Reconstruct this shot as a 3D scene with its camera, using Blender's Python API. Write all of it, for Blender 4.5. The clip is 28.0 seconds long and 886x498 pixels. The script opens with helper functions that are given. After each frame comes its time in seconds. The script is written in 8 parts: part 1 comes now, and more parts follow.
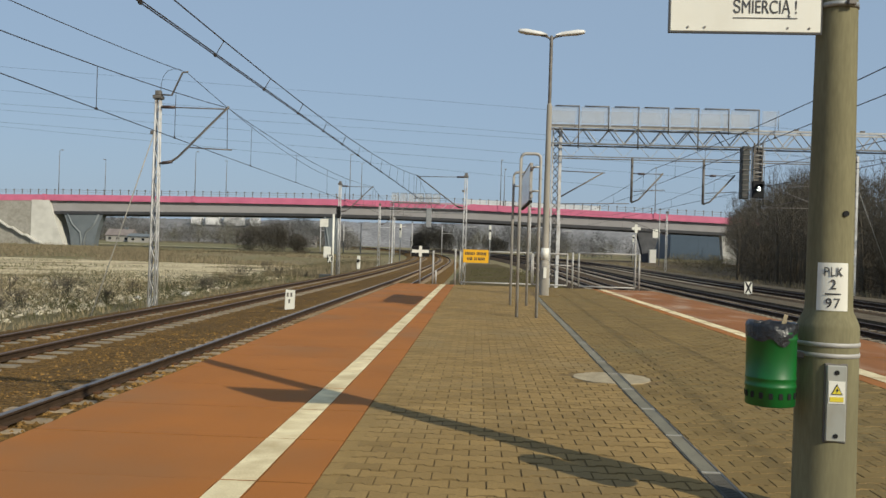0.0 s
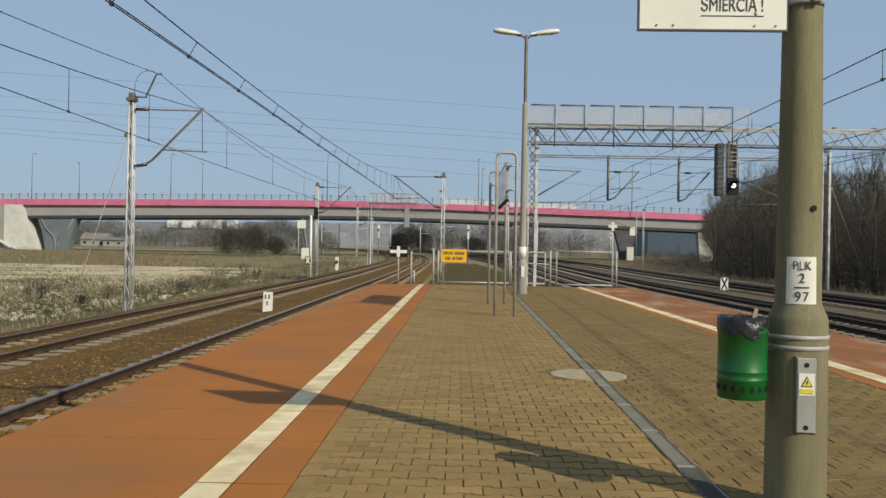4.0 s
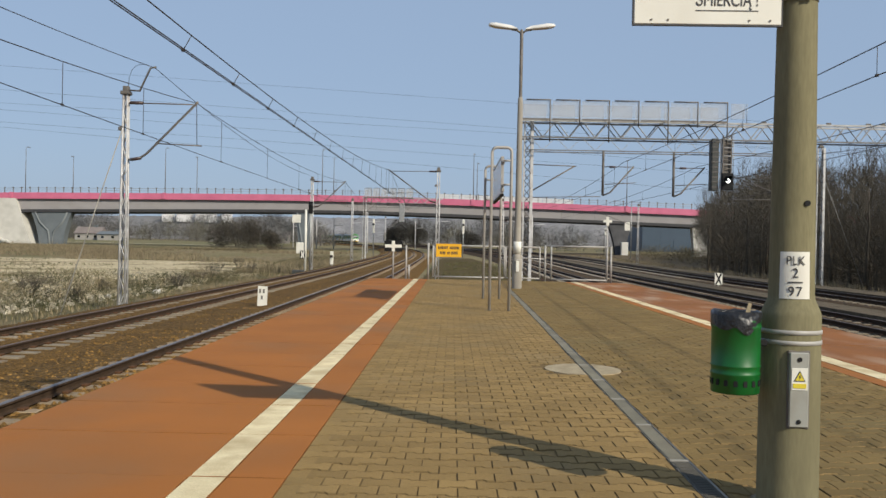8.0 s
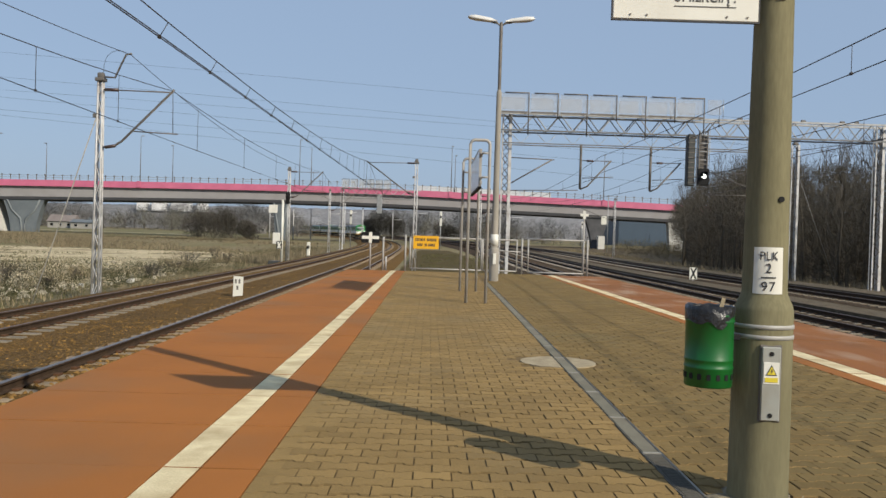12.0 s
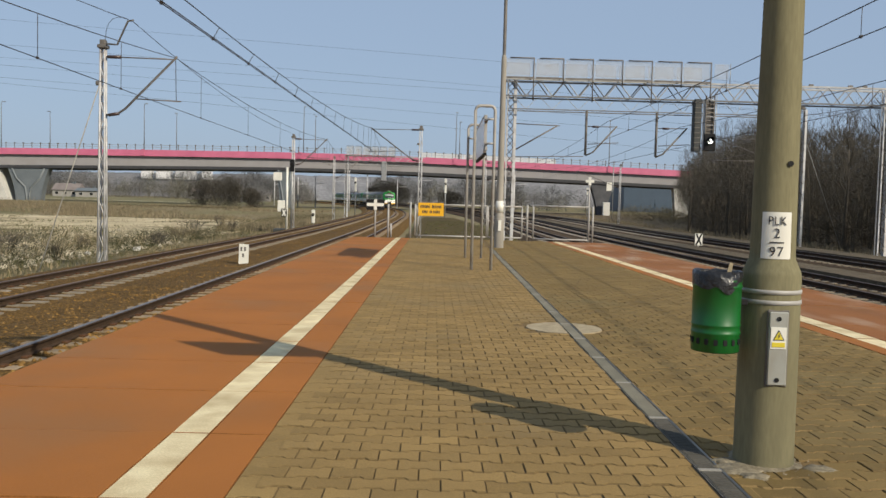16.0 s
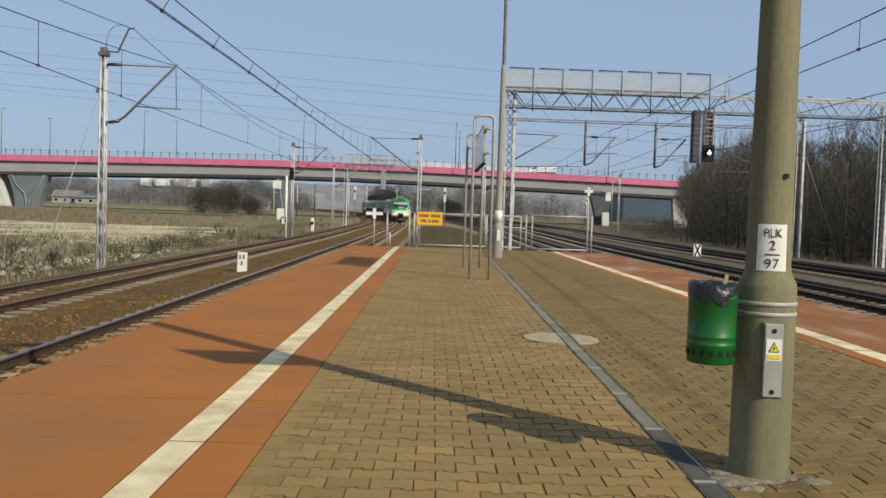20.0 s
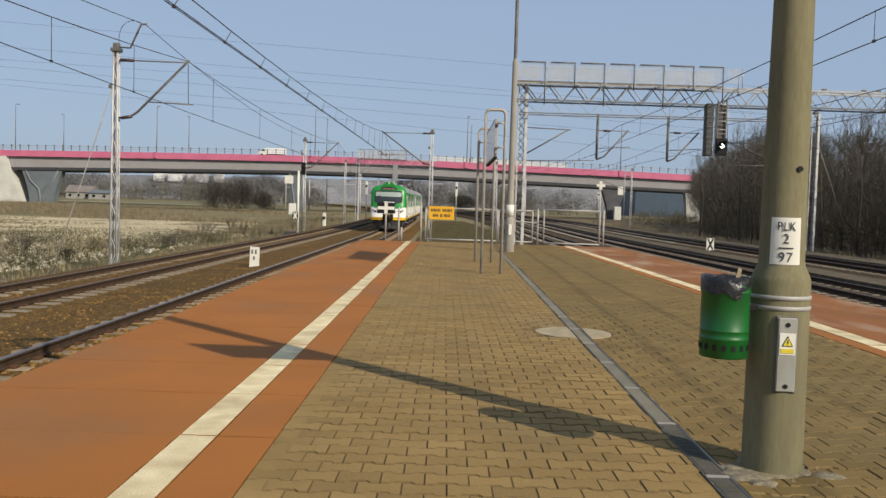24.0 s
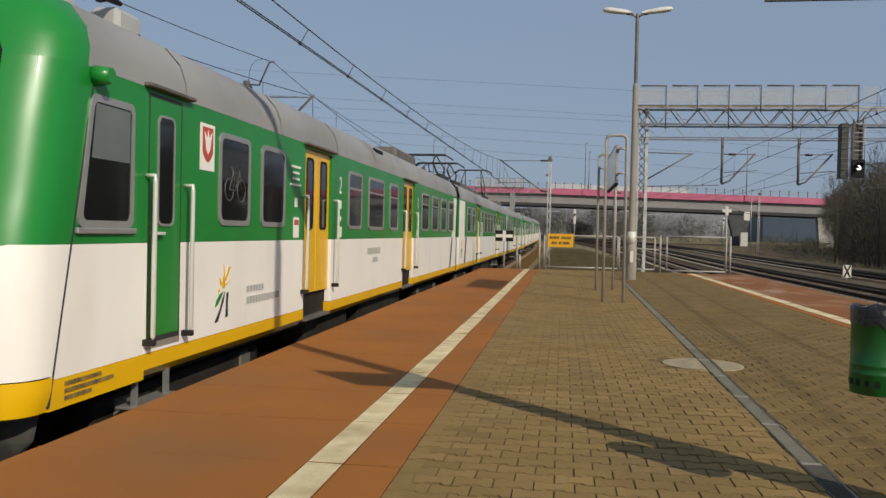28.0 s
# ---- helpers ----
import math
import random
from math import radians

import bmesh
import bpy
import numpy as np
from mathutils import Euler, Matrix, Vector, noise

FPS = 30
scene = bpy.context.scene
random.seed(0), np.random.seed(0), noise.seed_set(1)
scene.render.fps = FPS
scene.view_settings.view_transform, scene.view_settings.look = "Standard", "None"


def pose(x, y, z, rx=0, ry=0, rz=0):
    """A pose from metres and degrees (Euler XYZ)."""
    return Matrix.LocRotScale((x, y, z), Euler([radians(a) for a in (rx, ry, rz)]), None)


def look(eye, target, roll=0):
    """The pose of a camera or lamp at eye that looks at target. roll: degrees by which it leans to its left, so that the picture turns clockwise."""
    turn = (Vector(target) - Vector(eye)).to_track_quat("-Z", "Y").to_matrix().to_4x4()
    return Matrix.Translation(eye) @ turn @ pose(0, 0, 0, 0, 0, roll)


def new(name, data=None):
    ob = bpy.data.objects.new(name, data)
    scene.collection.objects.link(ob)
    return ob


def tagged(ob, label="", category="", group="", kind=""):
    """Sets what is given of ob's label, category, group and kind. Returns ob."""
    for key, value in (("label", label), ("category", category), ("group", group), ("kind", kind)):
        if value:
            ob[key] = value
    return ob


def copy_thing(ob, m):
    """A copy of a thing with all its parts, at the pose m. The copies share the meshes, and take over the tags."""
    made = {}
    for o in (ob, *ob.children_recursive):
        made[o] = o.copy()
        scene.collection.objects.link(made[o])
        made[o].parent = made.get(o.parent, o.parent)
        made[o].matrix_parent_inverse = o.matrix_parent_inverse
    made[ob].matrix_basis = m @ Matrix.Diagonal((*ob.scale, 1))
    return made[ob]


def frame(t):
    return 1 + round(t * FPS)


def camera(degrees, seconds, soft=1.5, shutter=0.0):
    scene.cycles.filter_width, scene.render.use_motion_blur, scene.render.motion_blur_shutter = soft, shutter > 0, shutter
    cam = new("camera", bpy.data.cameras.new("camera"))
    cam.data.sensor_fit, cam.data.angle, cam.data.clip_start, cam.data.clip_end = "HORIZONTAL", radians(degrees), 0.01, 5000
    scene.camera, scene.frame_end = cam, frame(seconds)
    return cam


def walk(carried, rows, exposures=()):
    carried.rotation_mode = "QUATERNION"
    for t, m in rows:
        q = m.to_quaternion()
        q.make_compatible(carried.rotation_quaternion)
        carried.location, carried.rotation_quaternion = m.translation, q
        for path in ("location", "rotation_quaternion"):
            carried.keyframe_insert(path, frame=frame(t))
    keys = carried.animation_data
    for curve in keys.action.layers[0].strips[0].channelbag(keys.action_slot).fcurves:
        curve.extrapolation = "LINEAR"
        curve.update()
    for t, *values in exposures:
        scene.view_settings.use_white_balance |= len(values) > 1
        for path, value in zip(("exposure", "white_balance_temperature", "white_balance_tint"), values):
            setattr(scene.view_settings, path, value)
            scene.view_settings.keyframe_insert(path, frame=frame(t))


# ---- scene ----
cam = camera(55.1, 28.0)
# seconds, place, tilt, lean and turn of the hand-held camera
PATH = [
    (0, -0.019, -0.004, 1.249, 90.04, -1.73, 2.39),
    (0.5, -0.015, 0.001, 1.243, 89.42, -1.37, 1.83),
    (1, -0.024, -0.003, 1.246, 89.34, -1.69, 1.60),
    (1.5, -0.018, 0.007, 1.246, 88.88, -1.90, 2.40),
    (2, -0.021, 0.002, 1.247, 89.28, -1.66, 2.27),
    (2.5, -0.006, 0.006, 1.245, 89.06, -1.49, 1.61),
    (3, -0.003, -0.010, 1.243, 89.24, -1.20, 0.81),
    (3.5, 0.001, -0.014, 1.245, 89.64, -0.97, 0.99),
    (5.5, 0.008, -0.021, 1.240, 90.82, -1.13, 0.65),
    (6, 0.009, -0.014, 1.242, 90.02, -0.74, 0.36),
    (6.5, 0.011, -0.018, 1.237, 89.45, -0.90, -0.81),
    (7, 0.006, -0.025, 1.235, 88.84, -1.03, -0.42),
    (7.5, 0.008, -0.018, 1.239, 89.89, -1.11, 0.14),
    (8, 0.008, -0.014, 1.242, 89.72, -1.13, 0.61),
    (8.5, 0.009, -0.008, 1.239, 89.73, -1.15, 0.35),
    (9, 0.009, -0.006, 1.242, 89.36, -1.35, -0.46),
    (9.5, 0.006, -0.010, 1.242, 89.63, -1.25, -0.53),
    (10, 0.004, -0.013, 1.241, 90.12, -1.20, -1.06),
    (10.5, 0.005, -0.008, 1.239, 90.15, -1.37, -0.91),
    (11, 0.005, -0.013, 1.240, 90.70, -1.55, -1.20),
    (11.5, 0.006, -0.017, 1.245, 90.56, -1.37, -1.21),
    (12, 0.009, -0.011, 1.242, 89.22, -1.74, -0.92),
    (12.5, 0.002, -0.011, 1.241, 88.52, -1.69, 0.35),
    (14.5, 0.001, -0.005, 1.238, 87.66, -1.84, -0.08),
    (15, 0.002, -0.005, 1.241, 87.69, -1.54, -0.05),
    (15.5, 0.006, -0.006, 1.237, 86.89, -1.51, -0.46),
    (16, -0.000, -0.001, 1.237, 86.99, -1.51, -0.60),
    (16.5, 0.001, 0.000, 1.239, 87.15, -1.79, -0.30),
    (17, -0.000, 0.000, 1.240, 87.49, -1.89, -0.75),
    (17.5, 0.002, -0.000, 1.242, 87.57, -1.80, -1.08),
    (18, 0.003, -0.014, 1.241, 88.01, -1.58, -1.45),
    (18.5, 0.007, -0.019, 1.241, 87.51, -1.51, -1.40),
    (19, 0.009, -0.026, 1.244, 87.79, -1.42, -1.35),
    (19.5, 0.012, -0.020, 1.243, 87.63, -1.72, -0.84),
    (20, 0.012, -0.011, 1.243, 87.60, -1.86, -0.65),
    (20.5, 0.011, -0.016, 1.243, 87.43, -1.99, -0.54),
    (21, 0.009, -0.015, 1.245, 87.43, -1.79, -0.11),
    (21.5, 0.014, -0.009, 1.242, 87.73, -1.84, -0.04),
    (23.5, 0.021, -0.002, 1.242, 87.20, -1.53, 0.14),
    (24, 0.016, -0.001, 1.240, 87.21, -1.73, 0.14),
    (24.5, 0.019, 0.003, 1.241, 87.52, -1.63, 0.05),
    (25, 0.017, 0.002, 1.243, 87.74, -1.59, 0.19),
    (25.5, 0.010, 0.002, 1.244, 87.67, -1.57, 0.31),
    (26, 0.015, 0.013, 1.243, 87.60, -1.69, 0.46),
    (26.5, 0.007, 0.005, 1.241, 87.58, -1.59, 0.80),
    (27, 0.003, 0.006, 1.244, 87.94, -1.60, 1.79),
    (27.2, 0.002, 0.009, 1.244, 88.05, -1.54, 2.13),
    (27.5, 0.002, 0.018, 1.242, 88.41, -1.34, 3.26),
    (27.6, -0.003, 0.025, 1.242, 88.48, -1.32, 4.02),
    (27.7, -0.008, 0.033, 1.241, 88.58, -1.31, 4.96),
    (27.8, -0.015, 0.042, 1.241, 88.68, -1.29, 6.01),
    (27.9, -0.021, 0.052, 1.240, 88.78, -1.28, 7.06),
    (28, -0.027, 0.060, 1.240, 88.88, -1.26, 8.03),
]
walk(cam, [(t, pose(*m)) for t, *m in PATH], [
    (0, -0.07, 6420, 5), (4, -0.07, 6400, 5), (6, -0.07, 6330, 7), (7, 0.0, 6310, 9), (12.5, 0.0, 6310, 9), (14.5, 0.0, 6450, 9),
    (18.2, 0.0, 6480, 9), (19, 0.0, 6250, 8), (20, 0.0, 6250, 8), (20.8, 0.0, 6480, 9), (27.5, -0.02, 6480, 10), (28, -0.42, 6500, 10)])

# ---- light: clear spring sun low behind and to the right of the platform ----
SUN_AZ = (0.695, -0.719)
SUN_EL = 33.0
world = bpy.data.worlds.new("sky")
scene.world = world
world.use_nodes = True
wn = world.node_tree
wn.nodes.clear()
w_out = wn.nodes.new("ShaderNodeOutputWorld")
w_bg = wn.nodes.new("ShaderNodeBackground")
w_sky = wn.nodes.new("ShaderNodeTexSky")
w_sky.sky_type = "NISHITA"
w_sky.sun_disc = False
w_sky.sun_elevation = radians(SUN_EL)
w_sky.sun_rotation = math.atan2(SUN_AZ[0], SUN_AZ[1])
w_sky.air_density = 1.0
w_sky.dust_density = 1.6
w_sky.ozone_density = 1.5
w_bg.inputs["Strength"].default_value = 0.105
w_haze = wn.nodes.new("ShaderNodeMix")
w_haze.data_type = "RGBA"
w_haze.inputs[0].default_value = 0.78
w_haze.inputs[7].default_value = (3.35, 4.35, 5.95, 1)
wn.links.new(w_sky.outputs[0], w_haze.inputs[6])
wn.links.new(w_haze.outputs[2], w_bg.inputs[0])
wn.links.new(w_bg.outputs[0], w_out.inputs[0])
sun = new("sun", bpy.data.lights.new("sun", "SUN"))
sun.data.energy = 4.8
sun.data.angle = radians(0.6)
sun.data.color = (1.0, 0.90, 0.73)
_c = math.cos(radians(SUN_EL))
sun.matrix_world = look((0, 0, 60), (-SUN_AZ[0] * _c, -SUN_AZ[1] * _c, 60 - math.sin(radians(SUN_EL))))
scene.view_settings.exposure = 0.0


# ---- materials ----
def mat(name, color, rough=0.7, metal=0.0, vary=0.0, scale=8.0, second=None, fine=0.0, fine_scale=90.0, bump=0.0, bump_scale=60.0,
        stain=None, stain_scale=1.2, stain_amount=0.0, rand=0.0, island=0.0, spec=None, coat=0.0, glow=0.0, stretch=None, world_place=False):
    """A painted, stained or mineral surface: base colour, wide patches, fine grain, dirt and relief, in metres."""
    m = bpy.data.materials.new(name)
    m.use_nodes = True
    nt = m.node_tree
    N, L = nt.nodes, nt.links
    b = N["Principled BSDF"]
    b.inputs["Roughness"].default_value = rough
    b.inputs["Metallic"].default_value = metal
    b.inputs["Specular IOR Level"].default_value = spec if spec is not None else (0.15 if rough >= 0.75 else 0.5)
    b.inputs["Coat Weight"].default_value = coat
    tc = N.new("ShaderNodeTexCoord")
    src = N.new("ShaderNodeNewGeometry").outputs["Position"] if world_place else tc.outputs["Object"]
    if stretch:
        mp = N.new("ShaderNodeMapping")
        mp.inputs["Scale"].default_value = stretch
        L.new(src, mp.inputs["Vector"])
        src = mp.outputs[0]

    def noise_at(s, detail=4.0):
        n = N.new("ShaderNodeTexNoise")
        n.inputs["Scale"].default_value = s
        n.inputs["Detail"].default_value = detail
        L.new(src, n.inputs["Vector"])
        return n.outputs["Fac"]

    def ramp(fac, lo, hi):
        r = N.new("ShaderNodeMapRange")
        r.inputs["From Min"].default_value, r.inputs["From Max"].default_value = lo, hi
        L.new(fac, r.inputs["Value"])
        return r.outputs["Result"]

    def mix(a, c, fac, mode="MIX"):
        x = N.new("ShaderNodeMix")
        x.data_type, x.blend_type = "RGBA", mode
        for k, v in ((6, a), (7, c)):
            if isinstance(v, tuple):
                x.inputs[k].default_value = (*v, 1)
            else:
                L.new(v, x.inputs[k])
        if isinstance(fac, float):
            x.inputs[0].default_value = fac
        else:
            L.new(fac, x.inputs[0])
        return x.outputs[2]

    base = tuple(c * 0.88 for c in color)
    col = mix(base, base, 0.0)
    if second or vary:
        other = tuple(c * 0.88 for c in second) if second else tuple(max(0, c * (1 - vary)) for c in base)
        col = mix(base, other, ramp(noise_at(scale), 0.35, 0.65))
    if rand or island:
        if rand:
            o = N.new("ShaderNodeObjectInfo").outputs["Random"]
            amount = rand
        else:
            o = N.new("ShaderNodeNewGeometry").outputs["Random Per Island"]
            amount = island
        r = N.new("ShaderNodeMapRange")
        r.inputs["To Min"].default_value, r.inputs["To Max"].default_value = 1 - amount, 1 + amount
        L.new(o, r.inputs["Value"])
        col = mix(col, r.outputs[0], 1.0, "MULTIPLY")
    if fine:
        r = N.new("ShaderNodeMapRange")
        r.inputs["From Min"].default_value, r.inputs["From Max"].default_value = 0.3, 0.7
        r.inputs["To Min"].default_value, r.inputs["To Max"].default_value = 1 - fine, 1 + fine
        L.new(noise_at(fine_scale, 2.0), r.inputs["Value"])
        col = mix(col, r.outputs[0], 1.0, "MULTIPLY")
    if stain:
        r = N.new("ShaderNodeMapRange")
        r.inputs["From Min"].default_value, r.inputs["From Max"].default_value = 0.5, 0.72
        r.inputs["To Max"].default_value = stain_amount
        L.new(noise_at(stain_scale, 6.0), r.inputs["Value"])
        col = mix(col, tuple(c * 0.88 for c in stain), r.outputs[0])
    L.new(col, b.inputs["Base Color"])
    if bump:
        bp = N.new("ShaderNodeBump")
        bp.inputs["Strength"].default_value = 1.0
        bp.inputs["Distance"].default_value = bump
        L.new(noise_at(bump_scale, 3.0), bp.inputs["Height"])
        L.new(bp.outputs[0], b.inputs["Normal"])
    if glow:
        b.inputs["Emission Color"].default_value = (*color, 1)
        b.inputs["Emission Strength"].default_value = glow
    return m


M_PAVER = mat("paver concrete", (0.305, 0.200, 0.076), 0.85, vary=0.18, scale=1.3, fine=0.16, fine_scale=140, bump=0.002, bump_scale=200, rand=0.13, stain=(0.22, 0.165, 0.085), stain_scale=0.6, stain_amount=0.6, world_place=True)
M_PAVER_FAR = mat("paver concrete joined", (0.305, 0.200, 0.076), 0.85, vary=0.18, scale=1.3, fine=0.16, fine_scale=140, bump=0.002, bump_scale=200, island=0.13, stain=(0.22, 0.165, 0.085), stain_scale=0.6, stain_amount=0.6)
M_PAVER_RIGHT = mat("darker paver concrete joined", (0.225, 0.152, 0.056), 0.85, vary=0.2, scale=1.1, fine=0.16, fine_scale=140, bump=0.002, bump_scale=200, island=0.12, stain=(0.175, 0.137, 0.06), stain_scale=0.5, stain_amount=0.7)
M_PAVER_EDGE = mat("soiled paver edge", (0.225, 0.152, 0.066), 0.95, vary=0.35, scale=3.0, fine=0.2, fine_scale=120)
M_JOINT = mat("joint sand", (0.20, 0.135, 0.060), 0.95, vary=0.3, scale=3.0, fine=0.2)
M_RED = mat("red platform paint", (0.385, 0.142, 0.032), 0.8, second=(0.325, 0.124, 0.030), scale=0.8, fine=0.10, fine_scale=160, stain=(0.262, 0.132, 0.056), stain_scale=0.55, stain_amount=0.85, bump=0.0015, bump_scale=150, world_place=True)
M_RED_WORN = mat("worn red platform paint", (0.305, 0.122, 0.040), 0.8, second=(0.235, 0.100, 0.038), scale=0.8, fine=0.12, fine_scale=160, stain=(0.50, 0.38, 0.27), stain_scale=0.9, stain_amount=0.65, bump=0.0015, bump_scale=150, stretch=(1.6, 0.5, 1), world_place=True)
M_SLAB_DIRT = mat("dirty slab joint", (0.29, 0.112, 0.030), 0.95, vary=0.4, scale=4.0, fine=0.2, world_place=True)
M_WHITE_LINE = mat("white line slabs", (0.84, 0.72, 0.45), 0.75, second=(0.66, 0.53, 0.31), scale=5.0, fine=0.12, stain=(0.36, 0.25, 0.12), stain_scale=2.2, stain_amount=0.7, rand=0.08, world_place=True)
M_CONC = mat("grey concrete", (0.36, 0.34, 0.30), 0.9, vary=0.2, scale=2.0, fine=0.15, bump=0.003, bump_scale=60, stain=(0.2, 0.18, 0.15), stain_scale=0.9, stain_amount=0.5)
M_EDGE = mat("platform edge concrete", (0.33, 0.30, 0.26), 0.9, vary=0.25, scale=3.0, fine=0.15, bump=0.003)
M_PATCH = mat("pale mortar", (0.44, 0.36, 0.235), 0.9, vary=0.25, scale=9.0, fine=0.2, stain=(0.26, 0.2, 0.12), stain_scale=8.0, stain_amount=0.7)
M_DRAIN_PALE = mat("silted pale channel", (0.23, 0.21, 0.155), 0.9, vary=0.25, scale=4.0, fine=0.15, rand=0.1, stain=(0.24, 0.2, 0.14), stain_scale=3.0, stain_amount=0.5, world_place=True)
M_DRAIN = mat("weathered drain cover", (0.11, 0.102, 0.086), 0.85, metal=0.0, vary=0.25, scale=5.0, fine=0.15, rand=0.12, world_place=True)
M_BALLAST = mat("rusty ballast", (0.182, 0.104, 0.028), 0.95, spec=0.15, second=(0.066, 0.034, 0.008), scale=14.0, fine=0.6, fine_scale=26.0, bump=0.05, bump_scale=18, stain=(0.25, 0.16, 0.07), stain_scale=9.0, stain_amount=0.6)
M_BALLAST2 = mat("brown ballast", (0.095, 0.064, 0.036), 0.95, spec=0.15, second=(0.055, 0.037, 0.023), scale=12.0, fine=0.4, fine_scale=26.0, bump=0.05, bump_scale=18)
M_STONE = mat("ballast stones", (0.19, 0.108, 0.034), 0.95, spec=0.15, island=0.5, fine=0.2)
M_SLEEPER = mat("concrete sleeper", (0.33, 0.255, 0.17), 0.9, vary=0.25, scale=4.0, fine=0.15, rand=0.15, stain=(0.25, 0.15, 0.08), stain_scale=3.0, stain_amount=0.6, world_place=True)
M_SLEEPER_FAR = mat("concrete sleepers joined", (0.26, 0.20, 0.135), 0.9, vary=0.25, scale=4.0, island=0.15, stain=(0.25, 0.15, 0.08), stain_scale=3.0, stain_amount=0.6)
M_SLEEPER_P = mat("pale weathered sleeper", (0.28, 0.235, 0.175), 0.9, vary=0.25, scale=4.0, fine=0.15, rand=0.12, stain=(0.25, 0.17, 0.10), stain_scale=3.0, stain_amount=0.5, world_place=True)
M_SLEEPER_PJ = mat("pale weathered sleepers joined", (0.42, 0.37, 0.30), 0.9, vary=0.25, scale=4.0, island=0.15, stain=(0.22, 0.15, 0.09), stain_scale=3.0, stain_amount=0.6)
M_RAIL = mat("rusty rail side", (0.066, 0.042, 0.026), 0.85, metal=0.0, vary=0.3, scale=6.0, fine=0.2)
M_RAILDULL = mat("dull rail head", (0.16, 0.11, 0.085), 0.55, metal=0.4, vary=0.25, scale=4.0)
M_RAILTOP = mat("worn rail head", (0.22, 0.20, 0.195), 0.45, metal=0.6, vary=0.15, scale=3.0)
M_CLIP = mat("rail fastening", (0.12, 0.06, 0.03), 0.8, vary=0.3, scale=20)
M_POLE = mat("spun concrete post", (0.222, 0.200, 0.116), 0.85, vary=0.22, scale=7.0, fine=0.10, fine_scale=90, bump=0.0005, bump_scale=260, stain=(0.155, 0.14, 0.085), stain_scale=3.0, stain_amount=0.6, stretch=(1, 1, 0.16))
M_STEEL = mat("galvanised steel", (0.42, 0.42, 0.41), 0.5, metal=0.6, vary=0.2, scale=3.0, fine=0.1)
M_STEEL_D = mat("weathered steel", (0.20, 0.18, 0.16), 0.65, metal=0.4, vary=0.3, scale=5.0)
M_MAST = mat("pale painted lattice steel", (0.64, 0.63, 0.62), 0.6, metal=0.1, vary=0.2, scale=4.0, stain=(0.30, 0.22, 0.17), stain_scale=3.0, stain_amount=0.45)
M_GANTRY = mat("grey painted gantry steel", (0.47, 0.475, 0.48), 0.6, metal=0.1, vary=0.25, scale=3.0, stain=(0.24, 0.20, 0.17), stain_scale=2.0, stain_amount=0.45)
M_CHORD = mat("dark weathered chord steel", (0.20, 0.205, 0.21), 0.65, vary=0.3, scale=3.0)
M_WIRE = mat("copper wire", (0.07, 0.06, 0.055), 0.6, metal=0.5)
M_INS = mat("brown insulator", (0.06, 0.035, 0.03), 0.35)
M_PINK = mat("pink fascia", (0.60, 0.155, 0.26), 0.6, vary=0.12, scale=0.5, stain=(0.45, 0.095, 0.19), stain_scale=0.3, stain_amount=0.5)
M_GIRDER = mat("bridge girder concrete", (0.33, 0.315, 0.315), 0.85, vary=0.1, scale=0.4, stain=(0.3, 0.28, 0.27), stain_scale=0.25, stain_amount=0.5)
M_ABUT = mat("pale abutment concrete", (0.62, 0.60, 0.55), 0.85, vary=0.12, scale=0.6, stain=(0.4, 0.38, 0.34), stain_scale=0.4, stain_amount=0.5)
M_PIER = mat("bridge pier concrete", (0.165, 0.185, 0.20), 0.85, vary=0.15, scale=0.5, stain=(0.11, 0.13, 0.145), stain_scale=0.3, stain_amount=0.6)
M_BIN = mat("green bin paint", (0.003, 0.115, 0.016), 0.42, vary=0.15, scale=9.0, coat=0.05, stain=(0.012, 0.05, 0.012), stain_scale=6.0, stain_amount=0.4)
M_BAG = mat("dark plastic bin bag", (0.020, 0.020, 0.022), 0.3, vary=0.3, scale=25.0, bump=0.006, bump_scale=45)
M_BLACK = mat("black", (0.010, 0.010, 0.011), 0.7, spec=0.25)
M_SIGN = mat("white enamel", (0.78, 0.76, 0.68), 0.45, vary=0.06, scale=4.0, stain=(0.6, 0.55, 0.45), stain_scale=3.0, stain_amount=0.3)
M_INK = mat("dark lettering", (0.03, 0.03, 0.035), 0.6)
M_YELLOW = mat("yellow sign paint", (0.80, 0.42, 0.01), 0.5, vary=0.08, scale=5.0)
M_GLASS_DARK = mat("dark lamp glass", (0.01, 0.012, 0.015), 0.12)
M_TUBE = mat("grey tube steel", (0.46, 0.44, 0.41), 0.6, metal=0.15, vary=0.2, scale=6.0, stain=(0.25, 0.18, 0.13), stain_scale=5.0, stain_amount=0.35)
M_POLE_GREY = mat("weathered grey concrete post", (0.37, 0.34, 0.29), 0.85, vary=0.2, scale=3.0, fine=0.08, stain=(0.22, 0.19, 0.16), stain_scale=1.5, stain_amount=0.5, stretch=(1, 1, 0.3))


